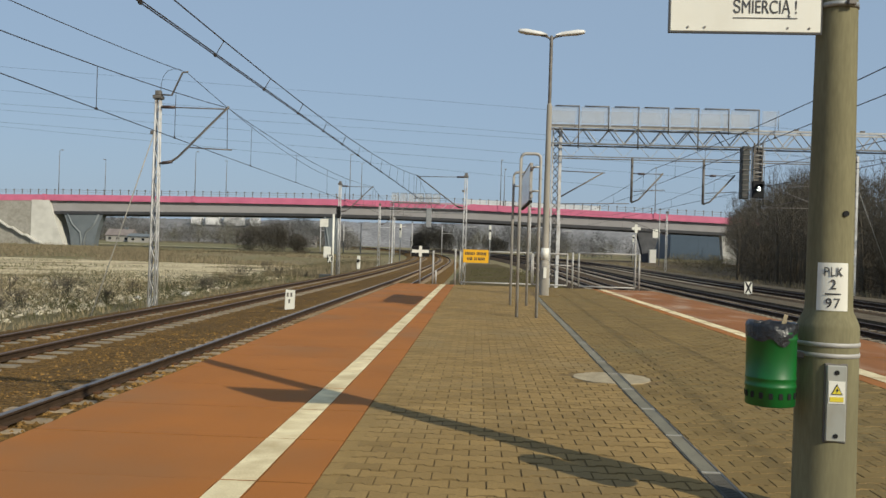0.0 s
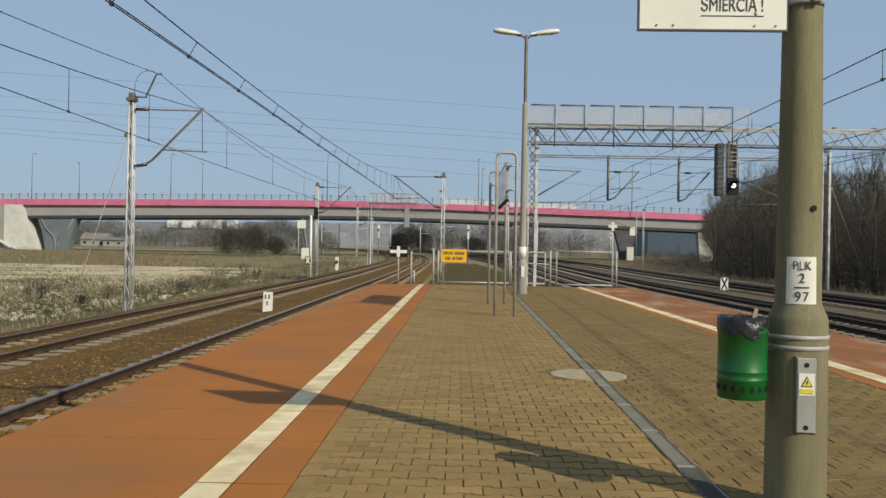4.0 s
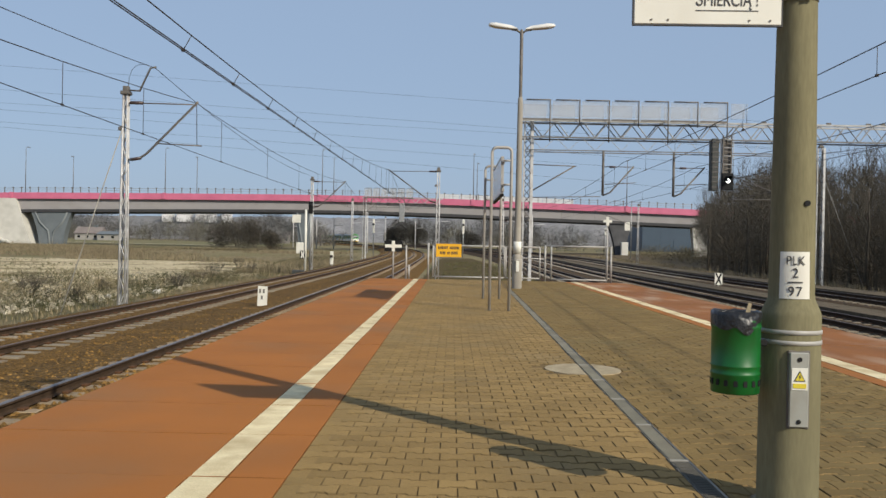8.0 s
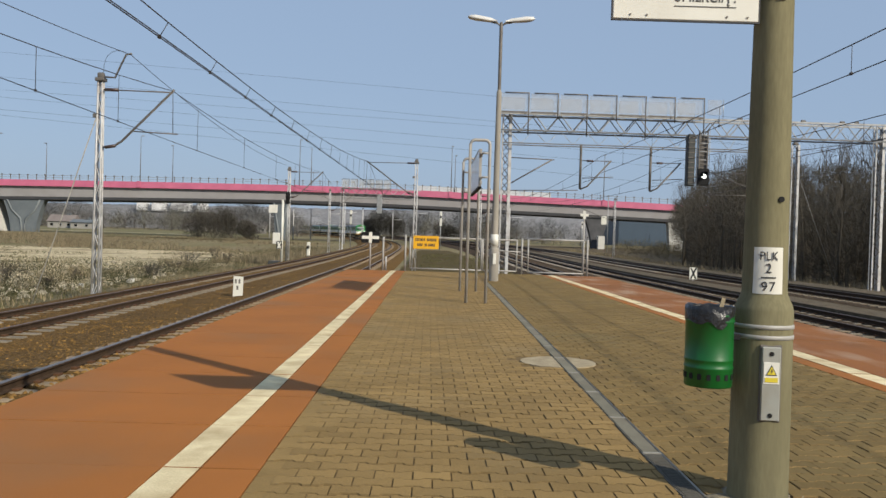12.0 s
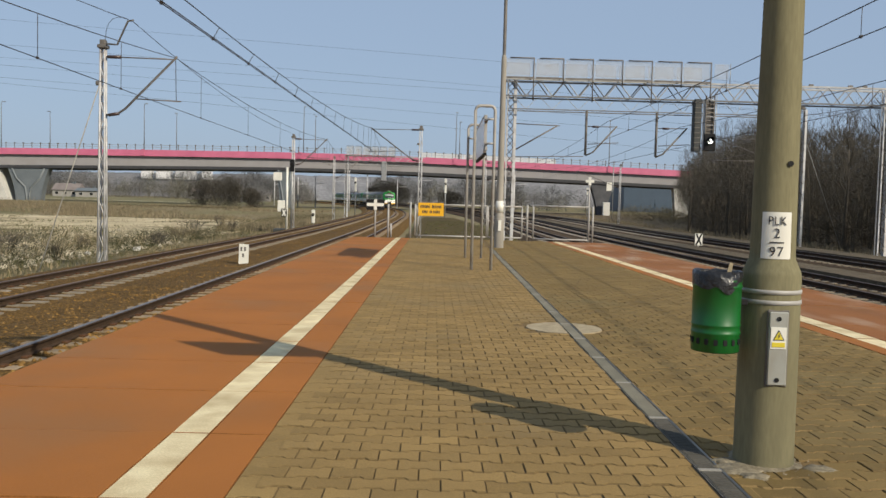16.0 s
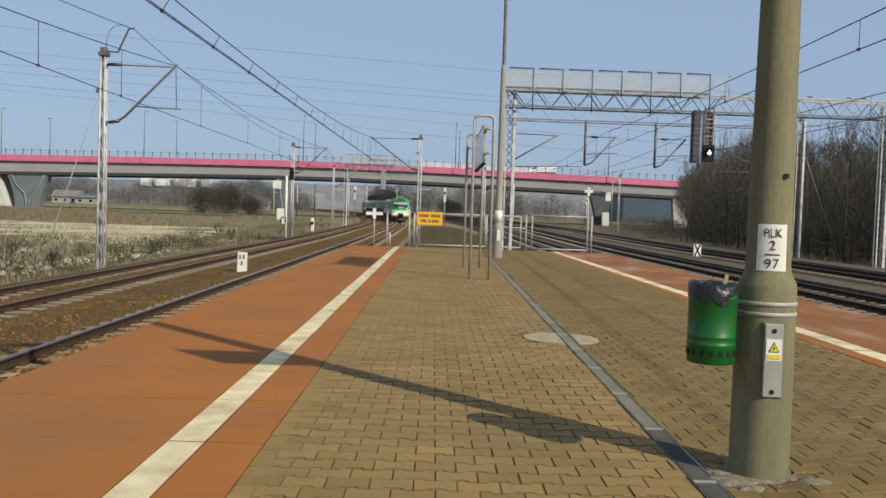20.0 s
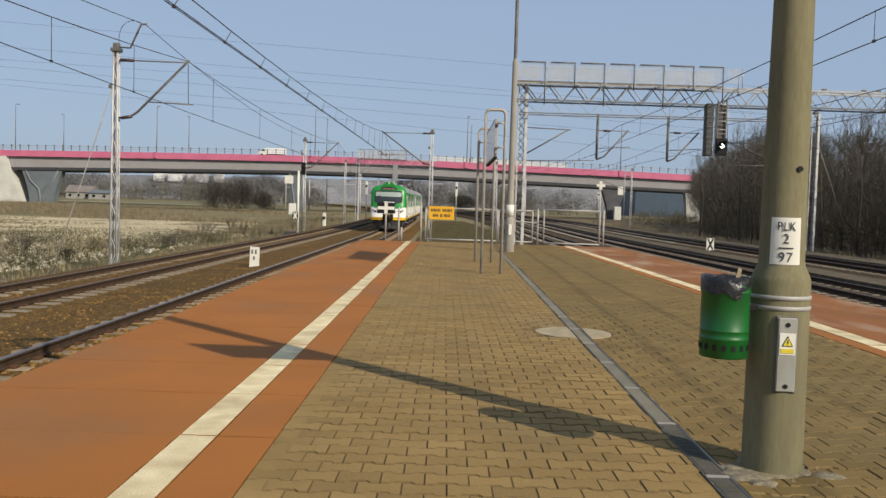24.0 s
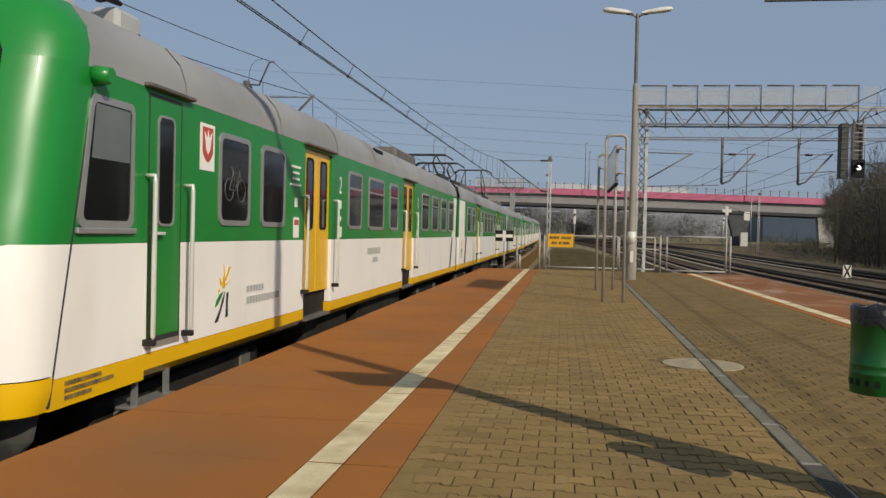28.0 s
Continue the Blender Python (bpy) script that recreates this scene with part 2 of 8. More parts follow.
# ---- mesh helpers ----
class Geo:
    """Collects vertices and faces of one mesh."""

    def __init__(self):
        self.v, self.f, self.s = [], [], []

    def add(self, verts, faces, smooth=False):
        n = len(self.v)
        self.v.extend(tuple(p) for p in verts)
        self.f.extend(tuple(i + n for i in q) for q in faces)
        self.s.extend([smooth] * len(faces))
        return self

    def box(self, x0, x1, y0, y1, z0, z1, c=0.0):
        """A box; c: width of its chamfered edges."""
        if not c:
            v = [(x, y, z) for z in (z0, z1) for y in (y0, y1) for x in (x0, x1)]
            return self.add(v, [(0, 2, 3, 1), (4, 5, 7, 6), (0, 1, 5, 4), (2, 6, 7, 3), (0, 4, 6, 2), (1, 3, 7, 5)])
        v, idx = [], {}
        X, Y, Z = (x0, x1), (y0, y1), (z0, z1)
        for i in (0, 1):
            for j in (0, 1):
                for k in (0, 1):
                    sx, sy, sz = 1 - 2 * i, 1 - 2 * j, 1 - 2 * k
                    for a, o in enumerate(((0, sy * c, sz * c), (sx * c, 0, sz * c), (sx * c, sy * c, 0))):
                        idx[i, j, k, a] = len(v)
                        v.append((X[i] + o[0], Y[j] + o[1], Z[k] + o[2]))
        f = []
        for i in (0, 1):
            q = [idx[i, 0, 0, 0], idx[i, 0, 1, 0], idx[i, 1, 1, 0], idx[i, 1, 0, 0]]
            f.append(q if i == 0 else q[::-1])
            q = [idx[0, i, 0, 1], idx[1, i, 0, 1], idx[1, i, 1, 1], idx[0, i, 1, 1]]
            f.append(q if i == 0 else q[::-1])
            q = [idx[0, 0, i, 2], idx[0, 1, i, 2], idx[1, 1, i, 2], idx[1, 0, i, 2]]
            f.append(q if i == 0 else q[::-1])
        for i in (0, 1):
            for j in (0, 1):
                q = [idx[i, j, 0, 0], idx[i, j, 0, 1], idx[i, j, 1, 1], idx[i, j, 1, 0]]
                f.append(q if i == j else q[::-1])
                q = [idx[i, 0, j, 0], idx[i, 1, j, 0], idx[i, 1, j, 2], idx[i, 0, j, 2]]
                f.append(q if i != j else q[::-1])
                q = [idx[0, i, j, 1], idx[1, i, j, 1], idx[1, i, j, 2], idx[0, i, j, 2]]
                f.append(q if i == j else q[::-1])
                for k in (0, 1):
                    q = [idx[i, j, k, 0], idx[i, j, k, 1], idx[i, j, k, 2]]
                    f.append(q if (i + j + k) % 2 == 0 else q[::-1])
        return self.add(v, f)

    def prism(self, outline, h0, h1, axis="z"):
        """A flat outline (counter-clockwise) pushed from h0 to h1 along an axis."""
        n = len(outline)
        put = {"z": lambda a, b, h: (a, b, h), "y": lambda a, b, h: (a, h, b), "x": lambda a, b, h: (h, a, b)}[axis]
        v = [put(a, b, h) for h in (h0, h1) for a, b in outline]
        f = [tuple(range(n))[::-1], tuple(range(n, 2 * n))]
        f += [(i, (i + 1) % n, n + (i + 1) % n, n + i) for i in range(n)]
        if axis == "y":
            f = [q[::-1] for q in f]
        return self.add(v, f)

    def tube(self, path, r, n=8, r1=None, caps=True, smooth=True):
        """A round bar along points; r to r1 from its start to its end."""
        path = [Vector(p) for p in path]
        m = len(path)
        r1 = r if r1 is None else r1
        v, f = [], []
        up = Vector((0.31, 0.17, 0.93))
        for i, p in enumerate(path):
            d = (path[min(i + 1, m - 1)] - path[max(i - 1, 0)]).normalized()
            a = d.cross(up)
            if a.length < 1e-3:
                a = d.cross(Vector((1, 0, 0)))
            a.normalize()
            b = d.cross(a)
            q = r + (r1 - r) * i / max(1, m - 1)
            v += [p + a * (q * math.cos(2 * math.pi * k / n)) + b * (q * math.sin(2 * math.pi * k / n)) for k in range(n)]
        for i in range(m - 1):
            f += [(i * n + k, i * n + (k + 1) % n, (i + 1) * n + (k + 1) % n, (i + 1) * n + k) for k in range(n)]
        self.add(v, f, smooth)
        if caps:
            k = len(self.v) - len(v)
            self.f += [tuple(range(k, k + n))[::-1], tuple(range(k + (m - 1) * n, k + m * n))]
            self.s += [False, False]
        return self

    def lathe(self, profile, n=24, cx=0.0, cy=0.0, closed=False):
        """Turns (radius, height) pairs round the upright line through cx, cy."""
        v = [(cx + r * math.cos(2 * math.pi * k / n), cy + r * math.sin(2 * math.pi * k / n), z) for r, z in profile for k in range(n)]
        f = []
        for i in range(len(profile) - 1):
            f += [(i * n + k, i * n + (k + 1) % n, (i + 1) * n + (k + 1) % n, (i + 1) * n + k) for k in range(n)]
        return self.add(v, f, True)

    def disc(self, c, r, n=16, axis="y", depth=0.01):
        o = [(r * math.cos(2 * math.pi * k / n), r * math.sin(2 * math.pi * k / n)) for k in range(n)]
        if axis == "y":
            return self.prism([(c[0] + a, c[2] + b) for a, b in o], c[1] - depth / 2, c[1] + depth / 2, "y")
        if axis == "x":
            return self.prism([(c[1] + a, c[2] + b) for a, b in o], c[0] - depth / 2, c[0] + depth / 2, "x")
        return self.prism([(c[0] + a, c[1] + b) for a, b in o], c[2] - depth / 2, c[2] + depth / 2, "z")

    def mesh(self, name):
        me = bpy.data.meshes.new(name)
        me.from_pydata(self.v, [], self.f)
        me.polygons.foreach_set("use_smooth", self.s)
        me.update()
        return me


def rrect(y0, y1, z0, z1, r, n=4):
    o = []
    for cy, cz, a in ((y1 - r, z0 + r, -90), (y1 - r, z1 - r, 0), (y0 + r, z1 - r, 90), (y0 + r, z0 + r, 180)):
        for k in range(n + 1):
            q = radians(a + 90 * k / n)
            o.append((cy + r * math.cos(q), cz + r * math.sin(q)))
    return o


def part(name, geo, material, parent=None, label="", kind=""):
    """One mesh object, under a thing or a part."""
    me = geo.mesh(name) if isinstance(geo, Geo) else geo
    if material and not me.materials:
        me.materials.append(material)
    ob = new(name, me)
    if parent:
        ob.parent = parent
    return tagged(ob, label, "", "", kind)


def thing(name, label, category, m=None, group="", kind=""):
    ob = new(name)
    if m is not None:
        ob.matrix_basis = m
    return tagged(ob, label, category, group, kind)


def solid(name, geo, material, label, category, m=None, group="", kind=""):
    ob = part(name, geo, material)
    if m is not None:
        ob.matrix_basis = m
    return tagged(ob, label, category, group, kind)


def words(name, text, size, material, parent, m, align="CENTER", squeeze=1.0, bold=0.0, width=0.0, space=1.0):
    cu = bpy.data.curves.new(name, "FONT")
    cu.body, cu.size, cu.align_x, cu.align_y = text, size, align, "CENTER"
    cu.extrude = 0.001
    cu.space_character = space
    cu.offset = bold
    cu.materials.append(material)
    ob = new(name, cu)
    dg = bpy.context.evaluated_depsgraph_get()
    me = bpy.data.meshes.new_from_object(ob.evaluated_get(dg))
    bpy.data.objects.remove(ob)
    if width:
        xs_ = [v.co.x for v in me.vertices]
        squeeze = width / (max(xs_) - min(xs_))
    me.transform(Matrix.Diagonal((squeeze, 1, 1, 1)))
    me.materials.clear()
    me.materials.append(material)
    o = part(name, me, None, parent)
    o.matrix_basis = m
    return o


FRONT = pose(0, 0, 0, 90, 0, 0)  # turns flat lettering upright, read from -y

# ---- plan of the tracks: straight along the platform, then a wide bend ----
BEND_AT, BEND = 103.6, 1575.0
RAIL_Z = -0.76


def bend(y):
    return -((y - BEND_AT) ** 2) / BEND if y > BEND_AT else 0.0


def rise(y):
    """The line and the land climb gently past the platform."""
    if y < 50:
        return 0.0
    return 0.0067 * (y - 50) ** 2 / 60 if y < 80 else 0.0067 * (y - 65)


def heading(y):
    return math.degrees(math.atan(2 * (y - BEND_AT) / BEND)) if y > BEND_AT else 0.0

# ---- ground ----
def ground_material():
    m = mat("field ground", (0.20, 0.17, 0.085), 0.95, second=(0.24, 0.19, 0.11), scale=0.25, fine=0.25, fine_scale=5.0, stain=(0.11, 0.13, 0.045), stain_scale=0.02, stain_amount=0.9, bump=0.03, bump_scale=6)
    return m


g = Geo()
xs = [-2500, -900, -400, -200, -120, -80, -50, -30, -22, -17, -14, -12.5, -11, -6.7, 0, 6, 9.9, 14, 20, 25, 30, 40, 60, 100, 200, 400, 900, 2500]
ys = [-600, -200, -60, -20, 0, 8, 16, 24, 32, 40, 50, 60, 75, 90, 110, 130, 150, 175, 200, 230, 270, 320, 400, 550, 800, 1300, 2600]
vs = []
for y in ys:
    for x in xs:
        z = -1.32
        d = max(0.0, min(1.0, (-13 - x - bend(y) * -1) / 6.0)) if x < -13 else 0.0
        vs.append((x, y, z + rise(y) - 0.15 * d + (0.12 * noise.noise(Vector((x * 0.08, y * 0.08, 0))) if abs(x) > 14 else 0)))
nx = len(xs)
g.add(vs, [(j * nx + i, j * nx + i + 1, (j + 1) * nx + i + 1, (j + 1) * nx + i) for j in range(len(ys) - 1) for i in range(nx - 1)], True)
solid("ground", g, ground_material(), "dry spring field with bare earth and old grass", "ground", kind="structure")


# ---- platform ----
PL, PR, PY0, PY1 = -2.89, 6.25, -14.0, 30.7
LINE_L, LINE_R = -1.25, 4.38
platform = thing("platform", "island platform of red slabs and tan paving blocks", "platform", kind="structure")
g = Geo()
g.box(PL + 0.12, PR - 0.12, PY0, PY1, -1.4, -0.085)
part("platform_body", g, M_EDGE, platform)
g = Geo()
g.box(-0.84, 4.06, PY0, PY1 - 0.02, -0.08, -0.007)
part("bedding", g, M_JOINT, platform)
for a, b in ((-0.838, -0.735), (3.955, 4.058)):
    part("edge_course", Geo().box(a, b, PY0, PY1 - 0.03, -0.08, -0.005, 0.002), M_PAVER_FAR, platform)


def slab_mesh(name, w, l, t, c=0.003):
    return Geo().box(-w / 2, w / 2, -l / 2, l / 2, -t, 0, c).mesh(name)


def slab_row(name, x0, x1, material, length, depth=0.09, gap=0.009, jitter=0.002):
    me = slab_mesh(name, x1 - x0 - 0.004, length - gap, depth)
    me.materials.append(material)
    me.materials.append(M_SLAB_DIRT)
    for f in me.polygons:
        f.material_index = 0 if f.normal.z > 0.9 else 1
    y = PY0 + 0.43 - length / 2
    rng = random.Random(hash(round(x0 * 100)) % 1000)
    while y + length / 2 < PY1 + 0.05:
        o = part(name, me, None, platform)
        o.location = ((x0 + x1) / 2, y, rng.uniform(-jitter, jitter))
        y += length


slab_row("red_edge_slab", PL, LINE_L - 0.1, M_RED, 1.0, 0.16)
slab_row("white_line_slab", LINE_L - 0.1, LINE_L + 0.1, M_WHITE_LINE, 1.0)
slab_row("red_strip_slab", LINE_L + 0.1, -0.84, M_RED, 1.0)
slab_row("red_strip_slab", 4.06, LINE_R - 0.12, M_RED, 1.0)
slab_row("white_line_slab", LINE_R - 0.12, LINE_R + 0.12, M_WHITE_LINE, 1.0)
slab_row("red_edge_slab", LINE_R + 0.12, PR, M_RED_WORN, 1.0, 0.16)

# paving blocks with a waist, in running bond
PAV_L, PAV_P = 0.2, 0.142


def paver_outline():
    a, L, P = 0.012, PAV_L - 0.004, PAV_P - 0.008
    pts = []
    for x, s in ((-0.5, 1), (-0.30, 1), (-0.20, -1), (0.20, -1), (0.30, 1), (0.5, 1)):
        pts.append((x * L, P / 2 + a * s))
    top = pts[::-1]
    bottom = [(x, -y) for x, y in pts]
    return bottom + top


OUT = paver_outline()


def paver_verts(cx, cy, dz):
    n = len(OUT)
    hi = [(cx + x * 0.972, cy + y * 0.90, dz) for x, y in OUT]
    mid = [(cx + x, cy + y, dz - 0.006) for x, y in OUT]
    lo = [(cx + x, cy + y, -0.03) for x, y in OUT]
    f = [tuple(range(n))]
    f += [(n + i, n + (i + 1) % n, (i + 1) % n, i) for i in range(n)]
    f += [(2 * n + i, 2 * n + (i + 1) % n, n + (i + 1) % n, n + i) for i in range(n)]
    return hi + mid + lo, f


DRAIN_A, DRAIN_B = (1.325, 2.0), (1.66, 24.2)


def drain_x(y):
    return DRAIN_A[0] + (DRAIN_B[0] - DRAIN_A[0]) * (y - DRAIN_A[1]) / (DRAIN_B[1] - DRAIN_A[1])


MAN = (1.365, 8.66, 0.385)
POST = (1.677, 4.17)
rng = random.Random(4)
v1, f1 = paver_verts(0, 0, 0)
me_paver = Geo().add(v1, f1).mesh("paving_block")
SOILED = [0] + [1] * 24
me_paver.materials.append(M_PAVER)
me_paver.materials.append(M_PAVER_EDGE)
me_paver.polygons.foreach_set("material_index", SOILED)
joined, joined_right = Geo(), Geo()
count = 0
row = 0
y = -1.0 - 90 * PAV_P
pav_far = []
while y < PY1 - 0.1:
    x = -0.74 + (0.1 if row % 2 else 0.0)
    while x + 0.1 < 4.08:
        cx = x
        x += PAV_L
        if cx + 0.09 > 4.07 or cx - 0.09 < -0.86:
            continue
        near_drain = abs(cx - drain_x(y)) < 0.168
        if (cx - MAN[0]) ** 2 + (y - MAN[1]) ** 2 < 0.43 ** 2 or (cx - POST[0]) ** 2 + (y - POST[1]) ** 2 < 0.2 ** 2:
            continue
        dz = rng.uniform(-0.003, 0.003) + 0.004 * noise.noise(Vector((cx, y, 3)))
        if near_drain:
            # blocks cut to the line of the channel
            for side, geo in ((-1, joined), (1, joined_right)):
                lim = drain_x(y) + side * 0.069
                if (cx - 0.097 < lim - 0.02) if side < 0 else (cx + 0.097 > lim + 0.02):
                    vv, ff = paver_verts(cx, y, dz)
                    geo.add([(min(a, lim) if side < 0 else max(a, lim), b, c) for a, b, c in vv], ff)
        elif 3.2 < y < 7.2 and -0.8 < cx < drain_x(y) and count < 300:
            pav_far.append((cx, y, dz))
            count += 1
        else:
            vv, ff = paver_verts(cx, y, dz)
            (joined if cx < drain_x(y) else joined_right).add(vv, ff)
    y += PAV_P
    row += 1
PAVERS_NEAR = pav_far
for nm, geo, m in (("paving_blocks_far", joined, M_PAVER_FAR), ("paving_blocks_older", joined_right, M_PAVER_RIGHT)):
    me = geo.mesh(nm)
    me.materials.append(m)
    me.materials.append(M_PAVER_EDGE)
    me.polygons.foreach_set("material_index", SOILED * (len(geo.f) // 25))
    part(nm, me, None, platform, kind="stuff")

M_GAP_SHADE = mat("shadow tone of the channel gap", (0.03, 0.026, 0.02), 0.95)
# drain channel with its iron covers
drain = thing("drain_channel", "narrow grey metal drainage channel sunk in the paving", "drain", kind="structure")
slope = math.degrees(math.atan2(DRAIN_A[0] - DRAIN_B[0], DRAIN_B[1] - DRAIN_A[1]))
g = Geo()
for i in range(2):
    s = -1 if i == 0 else 1
    a, b = drain_x(-13), drain_x(24.2)
    g.add([(a + s * 0.054, -13, -0.004), (a + s * 0.061, -13, 0.002), (a + s * 0.066, -13, -0.05), (b + s * 0.054, 24.2, -0.004), (b + s * 0.061, 24.2, 0.002), (b + s * 0.066, 24.2, -0.05)],
          [(0, 1, 4, 3), (1, 2, 5, 4), (2, 0, 3, 5)])
part("channel_rim", g, M_CONC, drain)
a, b = drain_x(-13), drain_x(24.2)
# flat dark strip that paints the shadow in the gap left of the covers
part("channel_gap", Geo().add([(a - 0.074, -13, -0.0015), (a - 0.060, -13, -0.0015), (b - 0.060, 24.2, -0.0015), (b - 0.074, 24.2, -0.0015)], [(0, 1, 2, 3)]), M_GAP_SHADE, drain)
for i in range(2):
    s = -1 if i == 0 else 1
    a, b = drain_x(-13), drain_x(24.2)
    part("channel_edging", Geo().add([(a + s * 0.063, -13, -0.003), (a + s * 0.285, -13, -0.009), (b + s * 0.285, 24.2, -0.009), (b + s * 0.063, 24.2, -0.003)], [(0, 1, 2, 3)]), M_PAVER_FAR, drain)
g = Geo().box(-0.052, 0.052, -0.49, 0.49, -0.03, -0.004, 0.003)
for k in range(30):
    g.box(-0.04, 0.04, -0.46 + k * 0.031, -0.445 + k * 0.031, -0.004, -0.001)
me_cover = g.mesh("drain_cover")
me_cover.materials.append(M_DRAIN)
me_plain = Geo().box(-0.05, 0.05, -0.494, 0.494, -0.03, -0.003, 0.004).mesh("channel_slab")
me_plain.materials.append(M_DRAIN_PALE)
yy = -12.5
while yy < 24:
    grated = yy < 5.2
    o = part("drain_cover" if grated else "channel_slab", me_cover if grated else me_plain, None, drain)
    o.matrix_basis = pose(drain_x(yy), yy, 0, 0, 0, slope)
    part("cover_joint", Geo().box(-0.054, 0.054, 0.487, 0.513, -0.02, 0.0015), M_CONC, o)
    yy += 1.0

# pale round surround of a manhole, cut by the drain
man = thing("manhole_surround", "pale round mortar surround of a manhole in the paving", "manhole", kind="structure")
for side in (-1, 1):
    o = []
    for k in range(25):
        a = -math.pi / 2 + math.pi * k / 24 if side > 0 else math.pi / 2 + math.pi * k / 24
        x, yk = MAN[0] + MAN[2] * math.cos(a), MAN[1] + MAN[2] * math.sin(a)
        lim = drain_x(yk) + side * 0.072
        o.append((max(x, lim) if side > 0 else min(x, lim), yk))
    part("mortar_half", Geo().prism(o, -0.03, 0.004), M_PATCH, man)
M_CRUMB = mat("crumbled mortar", (0.285, 0.24, 0.165), 0.95, vary=0.35, scale=25.0, fine=0.2, bump=0.004, bump_scale=80)


def mortar_blob(name, x, y, r, z, rough):
    """An uneven smear of mortar."""
    o = []
    for k in range(56):
        a = 2 * math.pi * k / 56
        q = r * (1 + rough * noise.noise(Vector((math.cos(a) * 1.7 + x * 9, math.sin(a) * 1.7, 4))) + 0.4 * rough * noise.noise(Vector((math.cos(a) * 7, math.sin(a) * 7, x))))
        o.append((x + q * math.cos(a), y + q * math.sin(a), z - 0.008))
    inner = [(x + (px - x) * 0.86, y + (py - y) * 0.86, z) for px, py, _ in o]
    f = [(k, (k + 1) % 56, 56 + (k + 1) % 56, 56 + k) for k in range(56)] + [(56 + k, 56 + (k + 1) % 56, 112) for k in range(56)]
    part(name, Geo().add(o + inner + [(x, y, z + 0.001)], f, True), M_CRUMB, man)


mortar_blob("mortar_collar", POST[0], POST[1], 0.172, 0.007, 0.25)
for px, py, pr in ((1.51, 4.03, 0.105), (1.545, 3.92, 0.06), (1.91, 4.05, 0.075), (1.47, 4.14, 0.055)):
    mortar_blob("mortar_patch", px, py, pr, 0.0065 - 0.01 * (px - 1.5), 0.45)
rngm = random.Random(8)
g = Geo()
for k in range(60):
    a, r0 = rngm.uniform(3.0, 6.6), 0.165 + 0.10 * rngm.random() ** 1.6
    x, yk, s = POST[0] + r0 * math.cos(a), POST[1] + r0 * math.sin(a), rngm.uniform(0.002, 0.007)
    g.add([(x - s, yk - s, 0.0), (x + s, yk - s * 0.7, 0.0), (x + s * 0.6, yk + s, 0.0), (x, yk, s * 0.9)], [(0, 1, 3), (1, 2, 3), (2, 0, 3)])
part("mortar_crumbs", g, M_CRUMB, man, kind="stuff")


# ---- tracks ----
def rail_profile():
    # half-outline of a flat-bottom rail, head uppermost at 0
    half = [(0.0, 0.0), (0.026, -0.002), (0.036, -0.012), (0.036, -0.036), (0.0085, -0.05), (0.0085, -0.112), (0.03, -0.124), (0.0625, -0.132), (0.0625, -0.140)]
    return [(-x, z) for x, z in half[::-1]] + half[1:]


def stations(y0, y1):
    out = [y0]
    while out[-1] < y1:
        y = out[-1]
        out.append(min(y1, y + (10 if y < 50 else 6)))
    return out


def track(name, x0, y0, y1, label, top=RAIL_Z, ballast=M_BALLAST, head=M_RAILDULL, near=0.0, bed_lo=-1.75, bed_hi=1.75):
    t = thing(name, label, "railway track", kind="structure")
    prof = rail_profile()
    n = len(prof)
    for side in (-0.7535, 0.7535):
        for nm, idx, m in (("rail", range(n), M_RAIL), ("rail_head", None, head)):
            g = Geo()
            st = stations(y0, y1)
            pr = prof if idx else [(-0.035, -0.0095), (-0.026, 0.0012), (0, 0.0025), (0.026, 0.0012), (0.035, -0.0095)]
            v, f = [], []
            k = len(pr)
            for y in st:
                h = radians(heading(y))
                for a, z in pr:
                    v.append((x0 + bend(y) + (side + a) * math.cos(h), y + (side + a) * math.sin(h), top + rise(y) + z))
            for i in range(len(st) - 1):
                f += [(i * k + j, i * k + j + 1, (i + 1) * k + j + 1, (i + 1) * k + j) for j in range(k - 1)]
            part(nm, g.add(v, f), m, t)
    # ballast bed: flat between the shoulders, a little uneven
    g = Geo()
    v, f = [], []
    cols = [bed_lo - 0.75, bed_lo, -1.1, -0.4, 0.4, 1.1, bed_hi, bed_hi + 0.75]
    hs = [-0.53, -0.168, -0.168, -0.158, -0.158, -0.168, -0.168, -0.53]
    st, y = [], y0
    while y < y1:
        st.append(y)
        y += 0.5 if y < 40 else 3.0
    for y in st:
        h = radians(heading(y))
        for a, z in zip(cols, hs):
            wob = 0.03 * noise.noise(Vector((x0 + a * 1.7, y * 1.3, 0))) if y < 60 else (-0.015 if bed_lo < -2.5 else 0.0)
            v.append((x0 + bend(y) + a * math.cos(h), y + a * math.sin(h), top + rise(y) + z + wob))
    k = len(cols)
    for i in range(len(st) - 1):
        f += [(i * k + j, i * k + j + 1, (i + 1) * k + j + 1, (i + 1) * k + j) for j in range(k - 1)]
    part("ballast_bed", g.add(v, f, True), ballast, t, kind="stuff")
    return t


def sleeper_geo():
    g = Geo()
    sec = [(-1.25, 0.0), (-0.45, 0.0), (-0.35, -0.035), (0.35, -0.035), (0.45, 0.0), (1.25, 0.0)]
    v = []
    for x, z in sec:
        v += [(x, -0.14, -0.2), (x, 0.14, -0.2), (x, 0.105, z), (x, -0.105, z)]
    f = [(0, 3, 2, 1), (20, 21, 22, 23)]
    for i in range(5):
        a, b = 4 * i, 4 * i + 4
        for j in range(4):
            f.append((a + j, a + (j + 1) % 4, b + (j + 1) % 4, b + j))
    return g.add(v, f)


